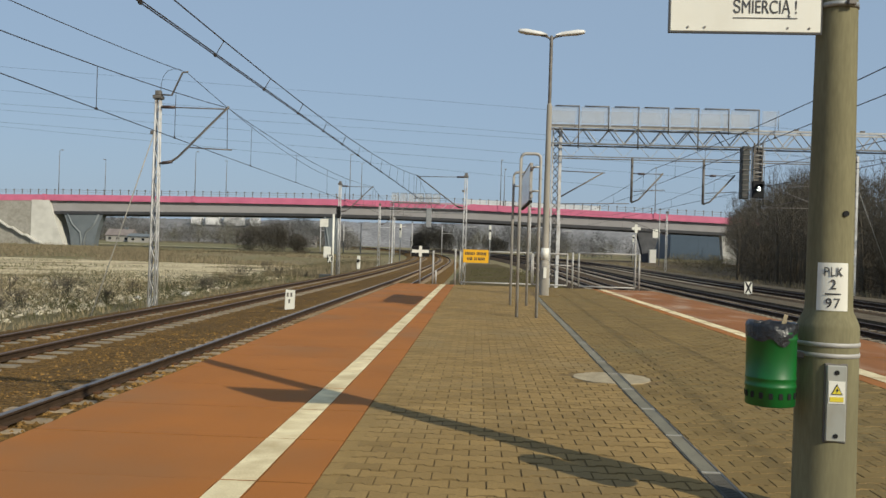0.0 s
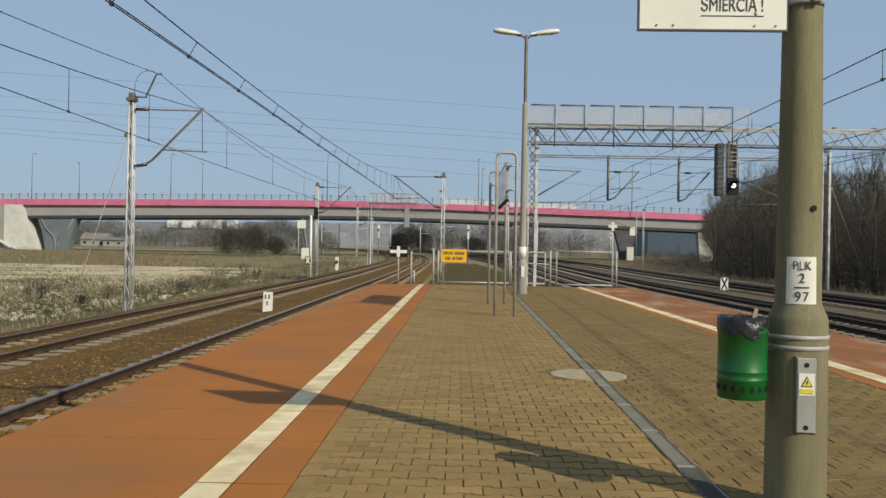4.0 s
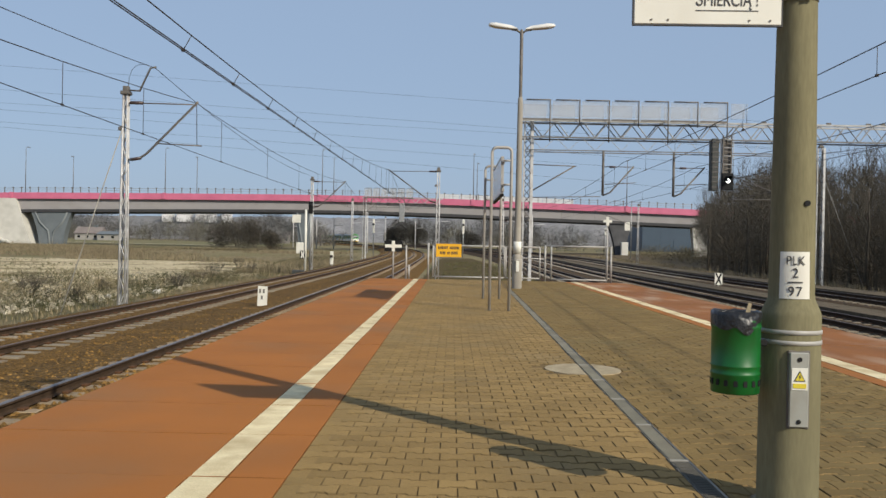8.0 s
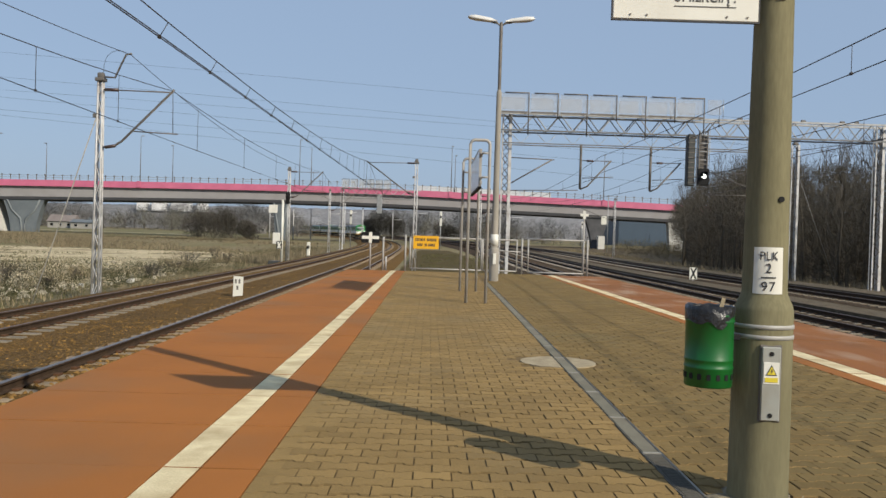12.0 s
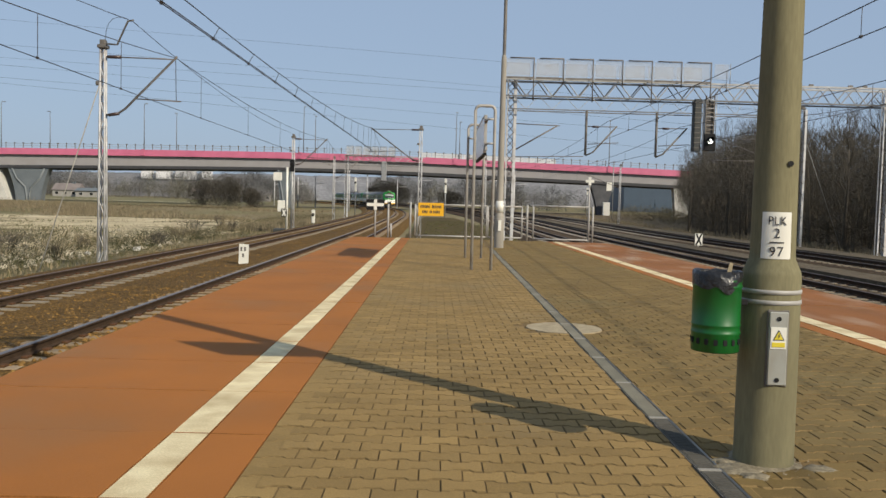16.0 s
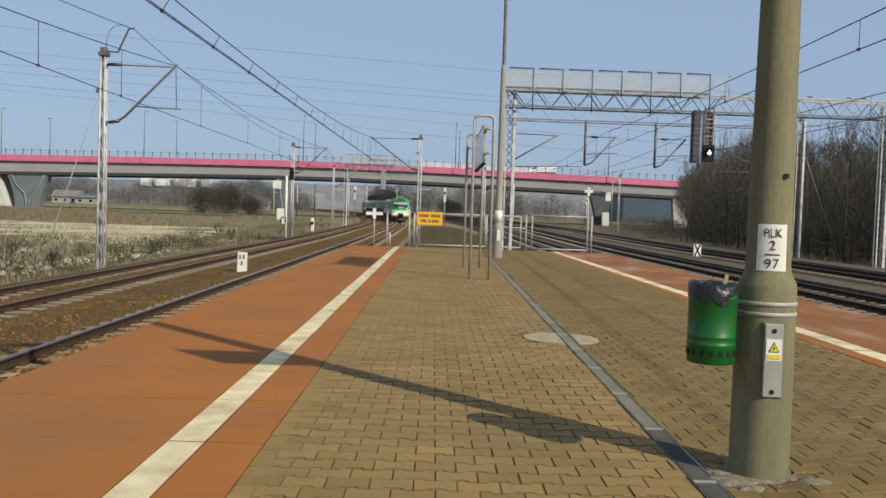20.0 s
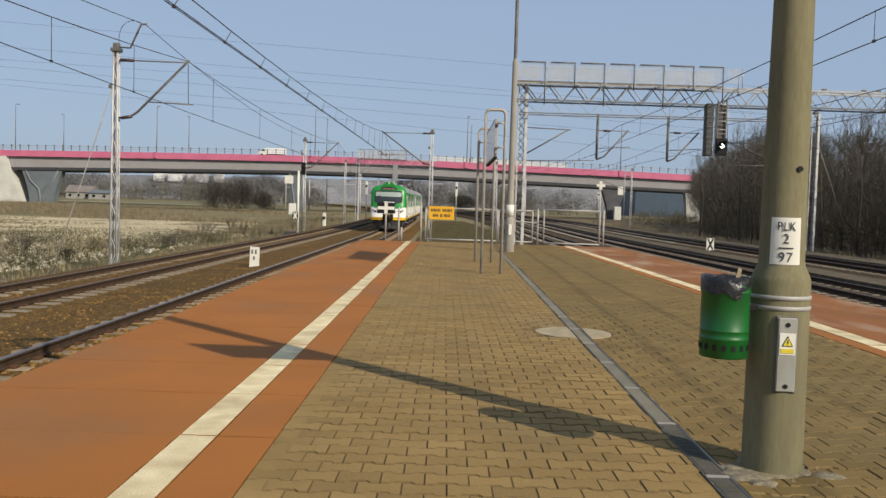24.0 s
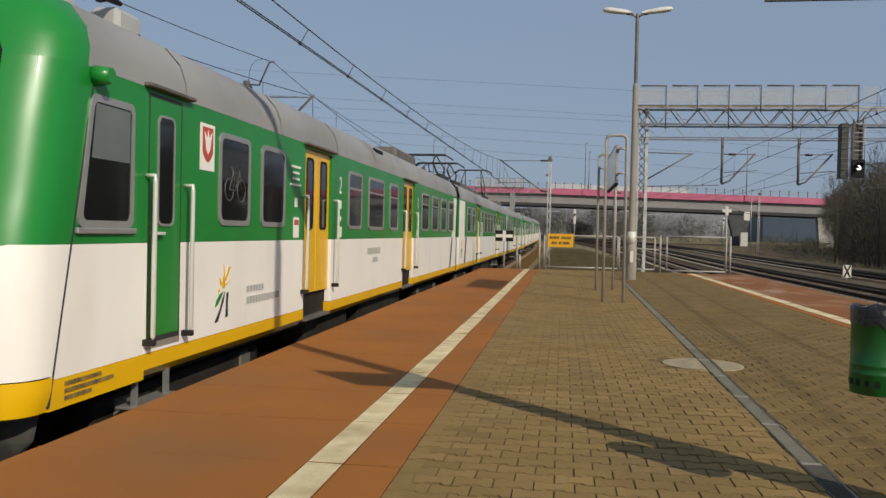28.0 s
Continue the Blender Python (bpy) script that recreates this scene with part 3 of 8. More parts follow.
def sleepers(t, x0, y0, y1, y_single, top=RAIL_Z, step=0.6, near=M_SLEEPER, rest=M_SLEEPER_FAR):
    me = sleeper_geo().mesh("sleeper")
    me.materials.append(near)
    clip = Geo()
    for s in (-0.7535, 0.7535):
        for e in (-0.11, 0.11):
            clip.box(s + e - 0.045, s + e + 0.045, -0.07, 0.07, 0, 0.035, 0.008)
    me_clip = clip.mesh("fastenings")
    me_clip.materials.append(M_CLIP)
    base = sleeper_geo()
    far, y = Geo(), y0
    while y < y1:
        m = pose(x0 + bend(y), y, top + rise(y) - 0.140, 0, 0, heading(y))
        if y < y_single:
            o = part("sleeper", me, None, t)
            o.matrix_basis = m
            c = part("fastenings", me_clip, None, o)
        else:
            far.add([m @ Vector(p) for p in base.v], base.f)
        y += step
    if far.v:
        part("sleepers_far", far, rest, t, kind="stuff")


T_L1 = track("track_near", -4.6, -30, 420, "single line beside the platform on rusty ballast", head=M_RAILTOP, bed_lo=-2.9, bed_hi=1.3)
T_L2 = track("track_far", -8.9, -30, 420, "outer line on rusty ballast with dull rails", bed_lo=-1.9, bed_hi=1.9)
T_R1 = track("track_platform_side", 8.0, -30, 330, "line close under the other platform edge", ballast=M_BALLAST2, bed_lo=-1.4, bed_hi=2.3)
T_R2 = track("track_second", 12.1, -30, 330, "main line on dark ballast beyond the platform", ballast=M_BALLAST2)
T_R3 = track("track_third", 17.3, -30, 330, "outer main line on dark ballast by the wood", top=-0.6, ballast=M_BALLAST2)


# ---- road bridge across the far end ----
BY = 200.0


DECK = [(-160, 10.3), (-100, 11.72), (-80, 11.97), (-60, 12.2), (-40, 12.38), (-20, 12.4), (0, 12.08), (20, 11.58), (40, 11.1), (60, 10.6), (120, 9.0), (180, 6.2), (260, 2.0), (400, -4.0)]


def deck_top(x):
    for (a, p), (b, q) in zip(DECK[:-1], DECK[1:]):
        if x <= b:
            return p + (q - p) * (x - a) / (b - a)
    return DECK[-1][1]


def haunch(x):
    return 0.007 * max(0.0, -40 - x)


bridge = thing("road_bridge", "long grey concrete road bridge with a pink fascia over the tracks", "bridge", kind="structure")
JOINTS = [-140.5, -104.5, -68.2, -31.6, 4.6, 40.8, 77, 113]


def deck_strip(x0, x1, y0, y1, top, bot, material, name, step=6.0, deep_lo=0.0, deep_hi=0.0):
    g = Geo()
    n = max(1, int((x1 - x0) / step))
    v, f = [], []
    for i in range(n + 1):
        x = x0 + (x1 - x0) * i / n
        z = deck_top(x)
        lo, hi = z + bot - deep_lo * haunch(x), z + top - deep_hi * haunch(x)
        v += [(x, y0, lo), (x, y1, lo), (x, y1, hi), (x, y0, hi)]
    for i in range(n):
        a, b = 4 * i, 4 * i + 4
        f += [(a + j, b + j, b + (j + 1) % 4, a + (j + 1) % 4) for j in range(4)]
    f += [(0, 1, 2, 3), (4 * n + 3, 4 * n + 2, 4 * n + 1, 4 * n)]
    return part(name, g.add(v, [q[::-1] for q in f]), material, bridge)


for a, b in zip(JOINTS[:-1], JOINTS[1:]):
    deck_strip(a + 0.05, b - 0.05, BY - 0.35, BY - 0.05, 0.0, -1.45, M_PINK, "fascia_panel")
    deck_strip(a + 0.05, b - 0.05, BY + 14.05, BY + 14.35, 0.0, -1.45, M_PINK, "fascia_panel")
    g = Geo().box(a - 0.35, a + 0.35, BY - 0.55, BY - 0.02, deck_top(a) - 1.3, deck_top(a) + 0.12)
    part("joint_cover", g, M_PINK, bridge)
deck_strip(-160, 120, BY, BY + 14, -0.35, -1.3, M_GIRDER, "deck_slab")
# flange coloured near black to give the shade under the deck
M_FLANGE_SHADE = mat("girder flange with soffit shade", (0.045, 0.045, 0.05), 0.7, vary=0.2, scale=0.5)
for y in (BY + 0.35, BY + 9.5):
    deck_strip(-160, 120, y, y + 3.4, -1.3, -3.52, M_GIRDER, "girder", deep_lo=1.0)
    deck_strip(-160, 120, y - 0.12, y + 3.6, -3.52, -4.20, M_FLANGE_SHADE, "girder_flange", deep_lo=1.0, deep_hi=1.0)
# railing: posts with a handrail and a mid rail
deck_strip(-160, 120, BY - 0.25, BY - 0.17, 1.12, 1.04, M_STEEL, "handrail")
deck_strip(-160, 120, BY - 0.25, BY - 0.19, 0.62, 0.56, M_STEEL, "mid_rail")
g = Geo().box(-0.07, 0.07, -0.06, 0.06, 0, 1.25, 0.01)
g.box(-0.16, 0.16, -0.1, 0.1, 1.1, 1.32, 0.02)
me_bp = g.mesh("railing_post")
me_bp.materials.append(M_STEEL_D)
x = -130
while x < 85:
    o = part("railing_post", me_bp, None, bridge)
    o.location = (x, BY - 0.2, deck_top(x))
    x += 2.0
M_NOISE = mat("clear noise barrier", (0.6, 0.61, 0.62), 0.3, vary=0.08, scale=0.4)
for i in range(13):
    x = -3.5 + i * 2.6
    g = Geo().box(x, x + 2.5, BY + 13.4, BY + 13.5, deck_top(x), deck_top(x) + 1.9, 0.02)
    part("noise_panel", g, M_NOISE, bridge)


PIERS = ((-95.2, 9.6, 5.6), (-35.2, 3.9, 2.3), (39.6, 5.8, 2.0), (58.5, 4.0, 3.0))


M_RELIEF = mat("grey-blue relief concrete", (0.22, 0.24, 0.25), 0.85, vary=0.15, scale=0.5)


M_PIER_DARK = mat("darker pier concrete", (0.115, 0.115, 0.12), 0.9, vary=0.25, scale=0.6, stain=(0.05, 0.05, 0.055), stain_scale=0.4, stain_amount=0.6)


def pier(x, y, ztop, top_w, base_w, material=M_PIER):
    """A flared pier with two curved arms in relief."""
    p = thing("bridge_pier", "flared grey concrete bridge pier with curved arms", "bridge pier", pose(x, y, -1.6), "bridge piers", "structure")
    H = ztop + 1.6
    n = 12
    o = []
    for i in range(n + 1):
        u = i / n
        w = base_w / 2 + (top_w - base_w) / 2 * (u ** 1.8)
        o.append((w, H * u))
    part("shaft", Geo().prism([(-a, b) for a, b in o[::-1]] + o, -1.1, 1.1, "y"), material, p)
    for s in (-1, 1) if x < 0 else ():
        path = [(s * 0.35, -1.16, 0.0), (s * 0.4, -1.16, H * 0.3), (s * 0.7, -1.16, H * 0.5), (s * (top_w * 0.28), -1.16, H * 0.72), (s * (top_w * 0.4), -1.16, H)]
        part("relief_arm", Geo().tube(path, 0.22, 6), M_RELIEF, p)
    part("base_block", Geo().box(-base_w / 2 - 0.3, base_w / 2 + 0.3, -1.4, 1.4, -0.4, 0.35, 0.06), material, p)
    return p


for x, wt, wb in PIERS:
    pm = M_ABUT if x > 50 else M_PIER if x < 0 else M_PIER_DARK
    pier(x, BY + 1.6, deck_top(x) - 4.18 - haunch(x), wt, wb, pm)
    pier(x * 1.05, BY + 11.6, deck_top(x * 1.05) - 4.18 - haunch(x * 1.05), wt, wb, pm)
# pale block added to give the pier's sunlit lower part
solid("line_side_cabinet", Geo().box(39.5, 41.1, BY - 1.6, BY - 0.4, -0.8, 2.7, 0.06), M_ABUT, "pale block standing for the sunlit foot of the bridge pier", "cabinet")
# abutment, wing wall and embankment with a paved toe, at the road's end
abut = thing("bridge_abutment", "pale concrete abutment with a grey wing wall of the bridge", "abutment", kind="structure")
part("abutment_wall", Geo().prism([(-107.5, -1.6), (-98.9, -1.6), (-101.5, 5.0), (-103.2, deck_top(-104) - 1.35), (-107.5, deck_top(-104) - 1.35)], BY - 0.45, BY + 15, "y"), M_ABUT, abut)
part("wing_wall", Geo().prism([(-150, -1.6), (-107.5, -1.6), (-107.5, deck_top(-107) - 1.35), (-150, deck_top(-150) - 1.35)], BY - 0.30, BY + 15, "y"), M_CONC, abut)
M_BANK = mat("embankment grass", (0.24, 0.22, 0.12), 0.95, vary=0.3, scale=0.6, fine=0.2, fine_scale=6, bump=0.05, bump_scale=5)
g = Geo().add([(-240, BY - 1, -1.6), (-122, BY - 1, -1.6), (-122, BY - 0.8, 6.6), (-240, BY - 0.8, 12.4), (-240, BY - 16, -1.6), (-124, BY - 12, -1.6), (-240, BY + 16, 12.4), (-122, BY + 16, 6.6), ],
              [(4, 5, 2, 3), (5, 1, 2), (3, 2, 7, 6)])
part("grass_bank", g, M_BANK, abut)
# stepped pale coping running down the wing wall
k = 0
x, z = -122.0, 8.6
while z > -1.0:
    part("stair_flight", Geo().prism([(x, z - 0.35), (x + 2.6, z - 2.0), (x + 2.6, z - 1.6), (x, z + 0.05)], BY - 1.3, BY - 0.45, "y"), M_ABUT, abut)
    part("stair_landing", Geo().box(x + 2.6, x + 3.4, BY - 1.3, BY - 0.45, z - 2.0, z - 1.6), M_ABUT, abut)
    x, z = x + 3.4, z - 1.65


def road_top(x):
    return max(deck_top(x) - 0.35, -1.25)


# grassy embankment that carries the road down to the fields beyond the bridge
g, v = Geo(), []
for k in range(43):
    x = 118 + 6 * k
    z = road_top(x)
    s = 1.6 * (z + 1.45)
    v += [(x, BY - s, -1.45), (x, BY, z), (x, BY + 14, z), (x, BY + 14 + s, -1.45)]
g.add(v, [(4 * k + j, 4 * k + 4 + j, 4 * k + 5 + j, 4 * k + 1 + j) for k in range(42) for j in range(3)] + [(0, 1, 2, 3)])
solid("road_embankment", g, M_BANK, "grassy embankment carrying the road down from the bridge", "embankment", kind="structure")


def bridge_lamp(x, y, h=10.9):
    t = thing("road_lamp", "slim grey road lamp on the bridge", "street lamp", pose(x, y, deck_top(x) - 0.3), "road lamps")
    part("mast", Geo().tube([(0, 0, 0), (0, 0, h)], 0.11, 6, 0.06), M_STEEL_D, t)
    s = 1 if y < BY + 5 else -1
    part("arm", Geo().tube([(0, 0, h), (0.1, 0.3 * s, h + 0.25), (0.2, 1.3 * s, h + 0.3)], 0.05, 6), M_STEEL_D, t)
    part("lantern", Geo().box(-0.15, 0.45, 1.0 * s - 0.3, 1.0 * s + 0.3, h + 0.25, h + 0.4, 0.04), M_STEEL, t)


for x in (-101.6, -68.3, -31, 4.8, 41, 77):
    bridge_lamp(x, BY + 0.8)
for x in (-95.8, -64.5, -30, 6.0):
    bridge_lamp(x, BY + 13.2, 9.8)
# ---- lamp posts on the platform ----
def lamp_post(x, y, concrete, top=7.6):
    t = thing("platform_lamp_post", "grey-green spun concrete lamp post on the platform", "lamp post", pose(x, y, 0), "platform lamp posts")
    part("base_sleeve", Geo().lathe([(0.148, -0.02), (0.147, 0.0), (0.1435, 0.04), (0.142, 0.5), (0.140, 0.93), (0.135, 0.955), (0.110, 1.01), (0.108, 1.03)], 40), concrete, t)
    part("shaft", Geo().lathe([(0.1075, 1.0), (0.1055, 1.2), (0.093, 2.4), (0.088, 3.4), (0.075, 5.55), (0.055, 5.6), (0.05, 5.62)], 40), concrete, t)
    part("steel_tube", Geo().lathe([(0.05, 5.55), (0.05, top - 0.1), (0.035, top)], 16), M_STEEL_D, t)
    for z in (0.806, 0.856):
        part("steel_band", Geo().lathe([(0.139, z - 0.011), (0.1445, z - 0.009), (0.1445, z + 0.009), (0.139, z + 0.011)], 40), M_TUBE, t)
    for s in (-1, 1):
        part("lamp_arm", Geo().tube([(0, 0, top - 0.12), (s * 0.12, 0, top - 0.03), (s * 0.3, 0, top)], 0.03, 8), M_STEEL_D, t)
        h = Geo()
        sec = [(0.12, 0.035, 0.02), (0.3, 0.06, 0.07), (0.75, 0.085, 0.085), (0.93, 0.07, 0.06), (0.98, 0.03, 0.02)]
        v = []
        for d, w, hh in sec:
            z = top + 0.02 + (d - 0.12) * 0.12
            v += [(s * d, -w * 1.3, z - hh * 0.6), (s * d, w * 1.3, z - hh * 0.6), (s * d, w * 1.5, z), (s * d, w * 0.8, z + hh), (s * d, -w * 0.8, z + hh), (s * d, -w * 1.5, z)]
        f = [tuple(range(6)), tuple(range(24, 30))]
        for i in range(4):
            f += [(6 * i + j, 6 * i + (j + 1) % 6, 6 * i + 6 + (j + 1) % 6, 6 * i + 6 + j) for j in range(6)]
        part("lamp_head", h.add(v, f, True), M_LAMPHEAD, t)
    return t


M_LAMPHEAD = mat("white lamp housing", (0.72, 0.70, 0.66), 0.5, vary=0.08, scale=5)
post = lamp_post(POST[0], POST[1], M_POLE, top=6.7)
post_far = lamp_post(1.93, 24.95, M_POLE_GREY)
part("number_plate", Geo().lathe([(0.1, 1.03), (0.114, 1.03), (0.114, 1.38), (0.1, 1.38)], 24), M_SIGN, post_far)
part("number_plate", Geo().box(-0.045, 0.045, -0.16, -0.146, 0.5, 0.82, 0.004), M_SIGN, post_far)
# small bolt hole in the post
part("bolt_hole", Geo().disc((0.026, -0.103, 1.475), 0.014, 12, "y", 0.012), M_BLACK, post)
# steel access cover with its yellow warning label
M_PLATE = mat("dull grey cover plate", (0.40, 0.40, 0.36), 0.55, metal=0.3, vary=0.12, scale=6.0, stain=(0.28, 0.24, 0.17), stain_scale=8.0, stain_amount=0.4)
cover = part("access_cover", Geo().box(-0.045, 0.045, -0.008, 0.008, -0.178, 0.178, 0.005), M_PLATE, post, "grey steel access cover")
cover.matrix_basis = pose(-0.013, -0.145, 0.587, 0, 0, -5)
part("cover_lip", Geo().box(-0.052, 0.052, 0.004, 0.03, -0.186, 0.186, 0.004), M_STEEL_D, cover)
for z in (0.145, -0.15):
    part("cover_screw", Geo().disc((0, -0.009, z), 0.011, 10, "y", 0.006), M_BLACK, cover)
lab = part("warning_label", Geo().box(-0.037, 0.037, -0.011, -0.008, 0.0, 0.105, 0.001), M_SIGN, cover, "white label with a yellow warning triangle")
part("triangle", Geo().prism([(-0.026, 0.043), (0.026, 0.043), (0, 0.093)], -0.0135, -0.0105, "y"), M_INK, lab)
M_LABEL = mat("lemon label print", (0.72, 0.58, 0.04), 0.5, vary=0.1, scale=20)
part("triangle_face", Geo().prism([(-0.0205, 0.0465), (0.0205, 0.0465), (0, 0.086)], -0.0150, -0.0125, "y"), M_LABEL, lab)
part("bolt_mark", Geo().prism([(0.004, 0.078), (-0.007, 0.062), (-0.001, 0.062), (-0.004, 0.05), (0.007, 0.066), (0.001, 0.066)], -0.0165, -0.0145, "y"), M_INK, lab)
part("yellow_bar", Geo().box(-0.03, 0.03, -0.0135, -0.0105, 0.01, 0.032), M_LABEL, lab)
# white number plate with stencilled writing on the post
plate = thing("post_plate", "white enamel plate with stencilled letters on the lamp post", "sign", pose(POST[0], POST[1], 1.12, 0, 0, -13))
n = 10
a0, a1, r = radians(-90 - 38), radians(-90 + 38), 0.1135
v = []
for z in (-0.104, 0.122):
    for k in range(n + 1):
        a = a0 + (a1 - a0) * k / n
        rr = r - 0.002 - (0.004 if z > 0 else 0)
        v.append((rr * math.cos(a), rr * math.sin(a), z))
pg = Geo().add(v, [(k, k + 1, n + 2 + k, n + 1 + k) for k in range(n)], True)
v2 = [(x * 0.985, y * 0.985, z) for x, y, z in v]
pg.add(v2, [(k, n + 1 + k, n + 2 + k, k + 1) for k in range(n)], True)
part("plate_face", pg, M_SIGN, plate)


def curved_words(text, size, z, squeeze):
    o = words("lettering", text, size, M_INK, plate, Matrix.Identity(4), squeeze=squeeze, bold=-0.0002, space=1.15)
    for vert in o.data.vertices:
        a = radians(-90) + vert.co.x / 0.113
        rr = 0.1128 + vert.co.z - 0.017 * (vert.co.y + z + 0.118) * 0.0
        vert.co = Vector((rr * math.cos(a), rr * math.sin(a), z + vert.co.y))
    return o


curved_words("PLK", 0.060, 0.078, 0.82)
curved_words("2", 0.066, 0.018, 0.9)
curved_words("97", 0.066, -0.07, 0.95)
v = []
for z in (-0.0275, -0.0215):
    for k in range(n + 1):
        a = radians(-90) + (k / n - 0.5) * 0.62
        v.append((0.1133 * math.cos(a), 0.1133 * math.sin(a), z))
part("bar", Geo().add(v, [(k, k + 1, n + 2 + k, n + 1 + k) for k in range(n)], True), M_INK, plate)

# white danger sign strapped to the post
sign = thing("danger_sign", "white enamel danger sign strapped to the lamp post", "sign", pose(1.2227, 4.12, 2.631, 0, 0, -1.0))
part("panel", Geo().box(-0.354, 0.354, -0.006, 0.006, -0.297, 0.213, 0.003), M_SIGN, sign)
g = Geo()
g.box(-0.354, 0.354, -0.004, 0.012, -0.304, -0.297)
g.box(-0.361, -0.354, -0.004, 0.012, -0.304, 0.22)
g.box(0.354, 0.361, -0.004, 0.012, -0.304, 0.22)
g.box(-0.354, 0.354, -0.004, 0.012, 0.213, 0.22)
part("dark_rim", g, M_INK, sign)
words("lettering", "DOTKNI\u0118CIE GROZI", 0.074, M_INK, sign, pose(0.092, -0.008, -0.090) @ FRONT, width=0.41)
words("lettering", "\u015aMIERCI\u0104 !", 0.090, M_INK, sign, pose(0.092, -0.008, -0.180) @ FRONT, width=0.297)
part("underline", Geo().box(-0.058, 0.243, -0.009, -0.006, -0.232, -0.2285), M_INK, sign)
part("pictogram_frame", Geo().box(-0.31, -0.14, -0.009, -0.006, -0.117, -0.113).box(-0.31, -0.306, -0.009, -0.006, -0.113, 0.1).box(-0.144, -0.14, -0.009, -0.006, -0.113, 0.1).box(-0.295, -0.155, -0.009, -0.006, -0.095, -0.075), M_INK, sign)
for x in (-0.27, -0.19, 0.2, 0.3):
    part("rivet", Geo().disc((x, -0.008, -0.277), 0.005, 8, "y", 0.006), M_STEEL_D, sign)
for z in (-0.175, 0.17):
    part("strap", Geo().lathe([(0.088, z), (0.0985, z + 0.002), (0.0985, z + 0.024), (0.088, z + 0.026)], 24, 0.449, 0.05), M_STEEL, sign)
part("strap_buckle", Geo().box(0.455, 0.495, -0.066, -0.046, -0.177, -0.145, 0.005), M_STEEL_D, sign)

# green litter bin with a bag
litter = thing("litter_bin", "green sheet-metal litter bin with a grey bag hung on the post", "litter bin", pose(1.387, 4.10, -0.014) @ Matrix.Diagonal((0.92, 0.92, 1, 1)))
part("body", Geo().lathe([(0.0, 0.575), (0.118, 0.575), (0.123, 0.58), (0.1235, 0.66), (0.1265, 0.664), (0.1265, 0.672), (0.1235, 0.676), (0.1235, 0.70), (0.1262, 0.704), (0.1262, 0.709), (0.1235, 0.713), (0.1235, 0.885), (0.127, 0.889), (0.127, 0.897), (0.1235, 0.901), (0.1235, 0.915), (0.127, 0.919), (0.127, 0.925), (0.1235, 0.93), (0.1235, 0.955), (0.118, 0.955), (0.118, 0.6)], 40), M_BIN, litter)
for k in range(16):
    a = 2 * math.pi * k / 16 + 0.1
    o = part("vent_hole", Geo().prism(rrect(-0.010, 0.010, -0.014, 0.014, 0.004, 2), -0.002, 0.002, "y"), M_BLACK, litter)
    o.matrix_basis = pose(0.1242 * math.cos(a), 0.1242 * math.sin(a), 0.628, 0, 0, math.degrees(a) + 90)
rb = random.Random(5)
g = Geo()
v, n = [], 48
rows_b = [(0.104, 0.915), (0.114, 0.96), (0.125, 0.967), (0.129, 0.948), (0.1285, 0.918)]
for i, (r, z) in enumerate(rows_b):
    for k in range(n):
        a = 2 * math.pi * k / n
        w = noise.noise(Vector((math.cos(a) * 5, math.sin(a) * 5, i * 0.7)))
        drop = max(0.0, math.cos(a - 4.9)) ** 16 * 0.05 if i >= 3 else 0
        hang = (0.02 * noise.noise(Vector((math.cos(a) * 2.2, math.sin(a) * 2.2, 9))) if i == 4 else 0)
        far_side = 0.03 * math.cos(a - 3.7) if i == 4 else 0
        v.append(((r + 0.006 * w) * math.cos(a), (r + 0.006 * w) * math.sin(a), z + 0.006 * w - drop - hang - far_side))
g.add(v, [(i * n + k, i * n + (k + 1) % n, (i + 1) * n + (k + 1) % n, (i + 1) * n + k) for i in range(4) for k in range(n)], True)
part("bag", g, M_BAG, litter, "crumpled grey plastic bag folded over the rim")
part("cardboard_scrap", Geo().prism([(0.05, 0.94), (0.075, 0.935), (0.088, 1.0), (0.07, 1.005)], 0.02, 0.024, "y"), M_PATCH, litter)
part("bracket", Geo().box(0.11, 0.16, -0.02, 0.02, 0.8, 0.83, 0.004), M_BLACK, litter)

# ---- tall hoops with a long information board between them ----
hoops = thing("information_board", "long grey information board hung between two tall tube hoops", "information board")


def hoop(y, x0, x1, h):
    r = 0.09
    p = [(x0, y, 0), (x0, y, h - r)]
    p += [(x0 + r - r * math.cos(a), y, h - r + r * math.sin(a)) for a in (0.5, 1.05, 1.57)]
    p += [(x1 - r + r * math.sin(a), y, h - r + r * math.cos(a)) for a in (0.0, 0.5, 1.05, 1.57)]
    p += [(x1, y, 0)]
    return part("hoop", Geo().tube(p, 0.03, 10), M_TUBE, hoops)


hoop(16.28, 0.745, 1.12, 3.13)
hoop(19.85, 0.755, 1.13, 3.10)
for y, x0, x1, zs in ((16.28, 0.98, 1.12, (2.42, 2.88)), (19.85, 0.755, 0.95, (2.32, 2.78))):
    for z in zs:
        part("cross_bar", Geo().tube([(x0, y, z), (x1, y, z)], 0.02, 8), M_TUBE, hoops)
        part("bracket", Geo().box(0.955, 0.995, min(y, 16.6) if y < 18 else 19.6, 16.6 if y < 18 else y, z - 0.02, z + 0.02), M_TUBE, hoops)
M_CABINET = mat("pale board paint", (0.92, 0.92, 0.92), 0.22, vary=0.1, scale=3, stain=(0.7, 0.7, 0.7), stain_scale=1.2, stain_amount=0.4)
cab = part("board", Geo().box(0.935, 0.985, 16.55, 19.65, 2.26, 2.96, 0.008), M_CABINET, hoops, "pale grey steel board")
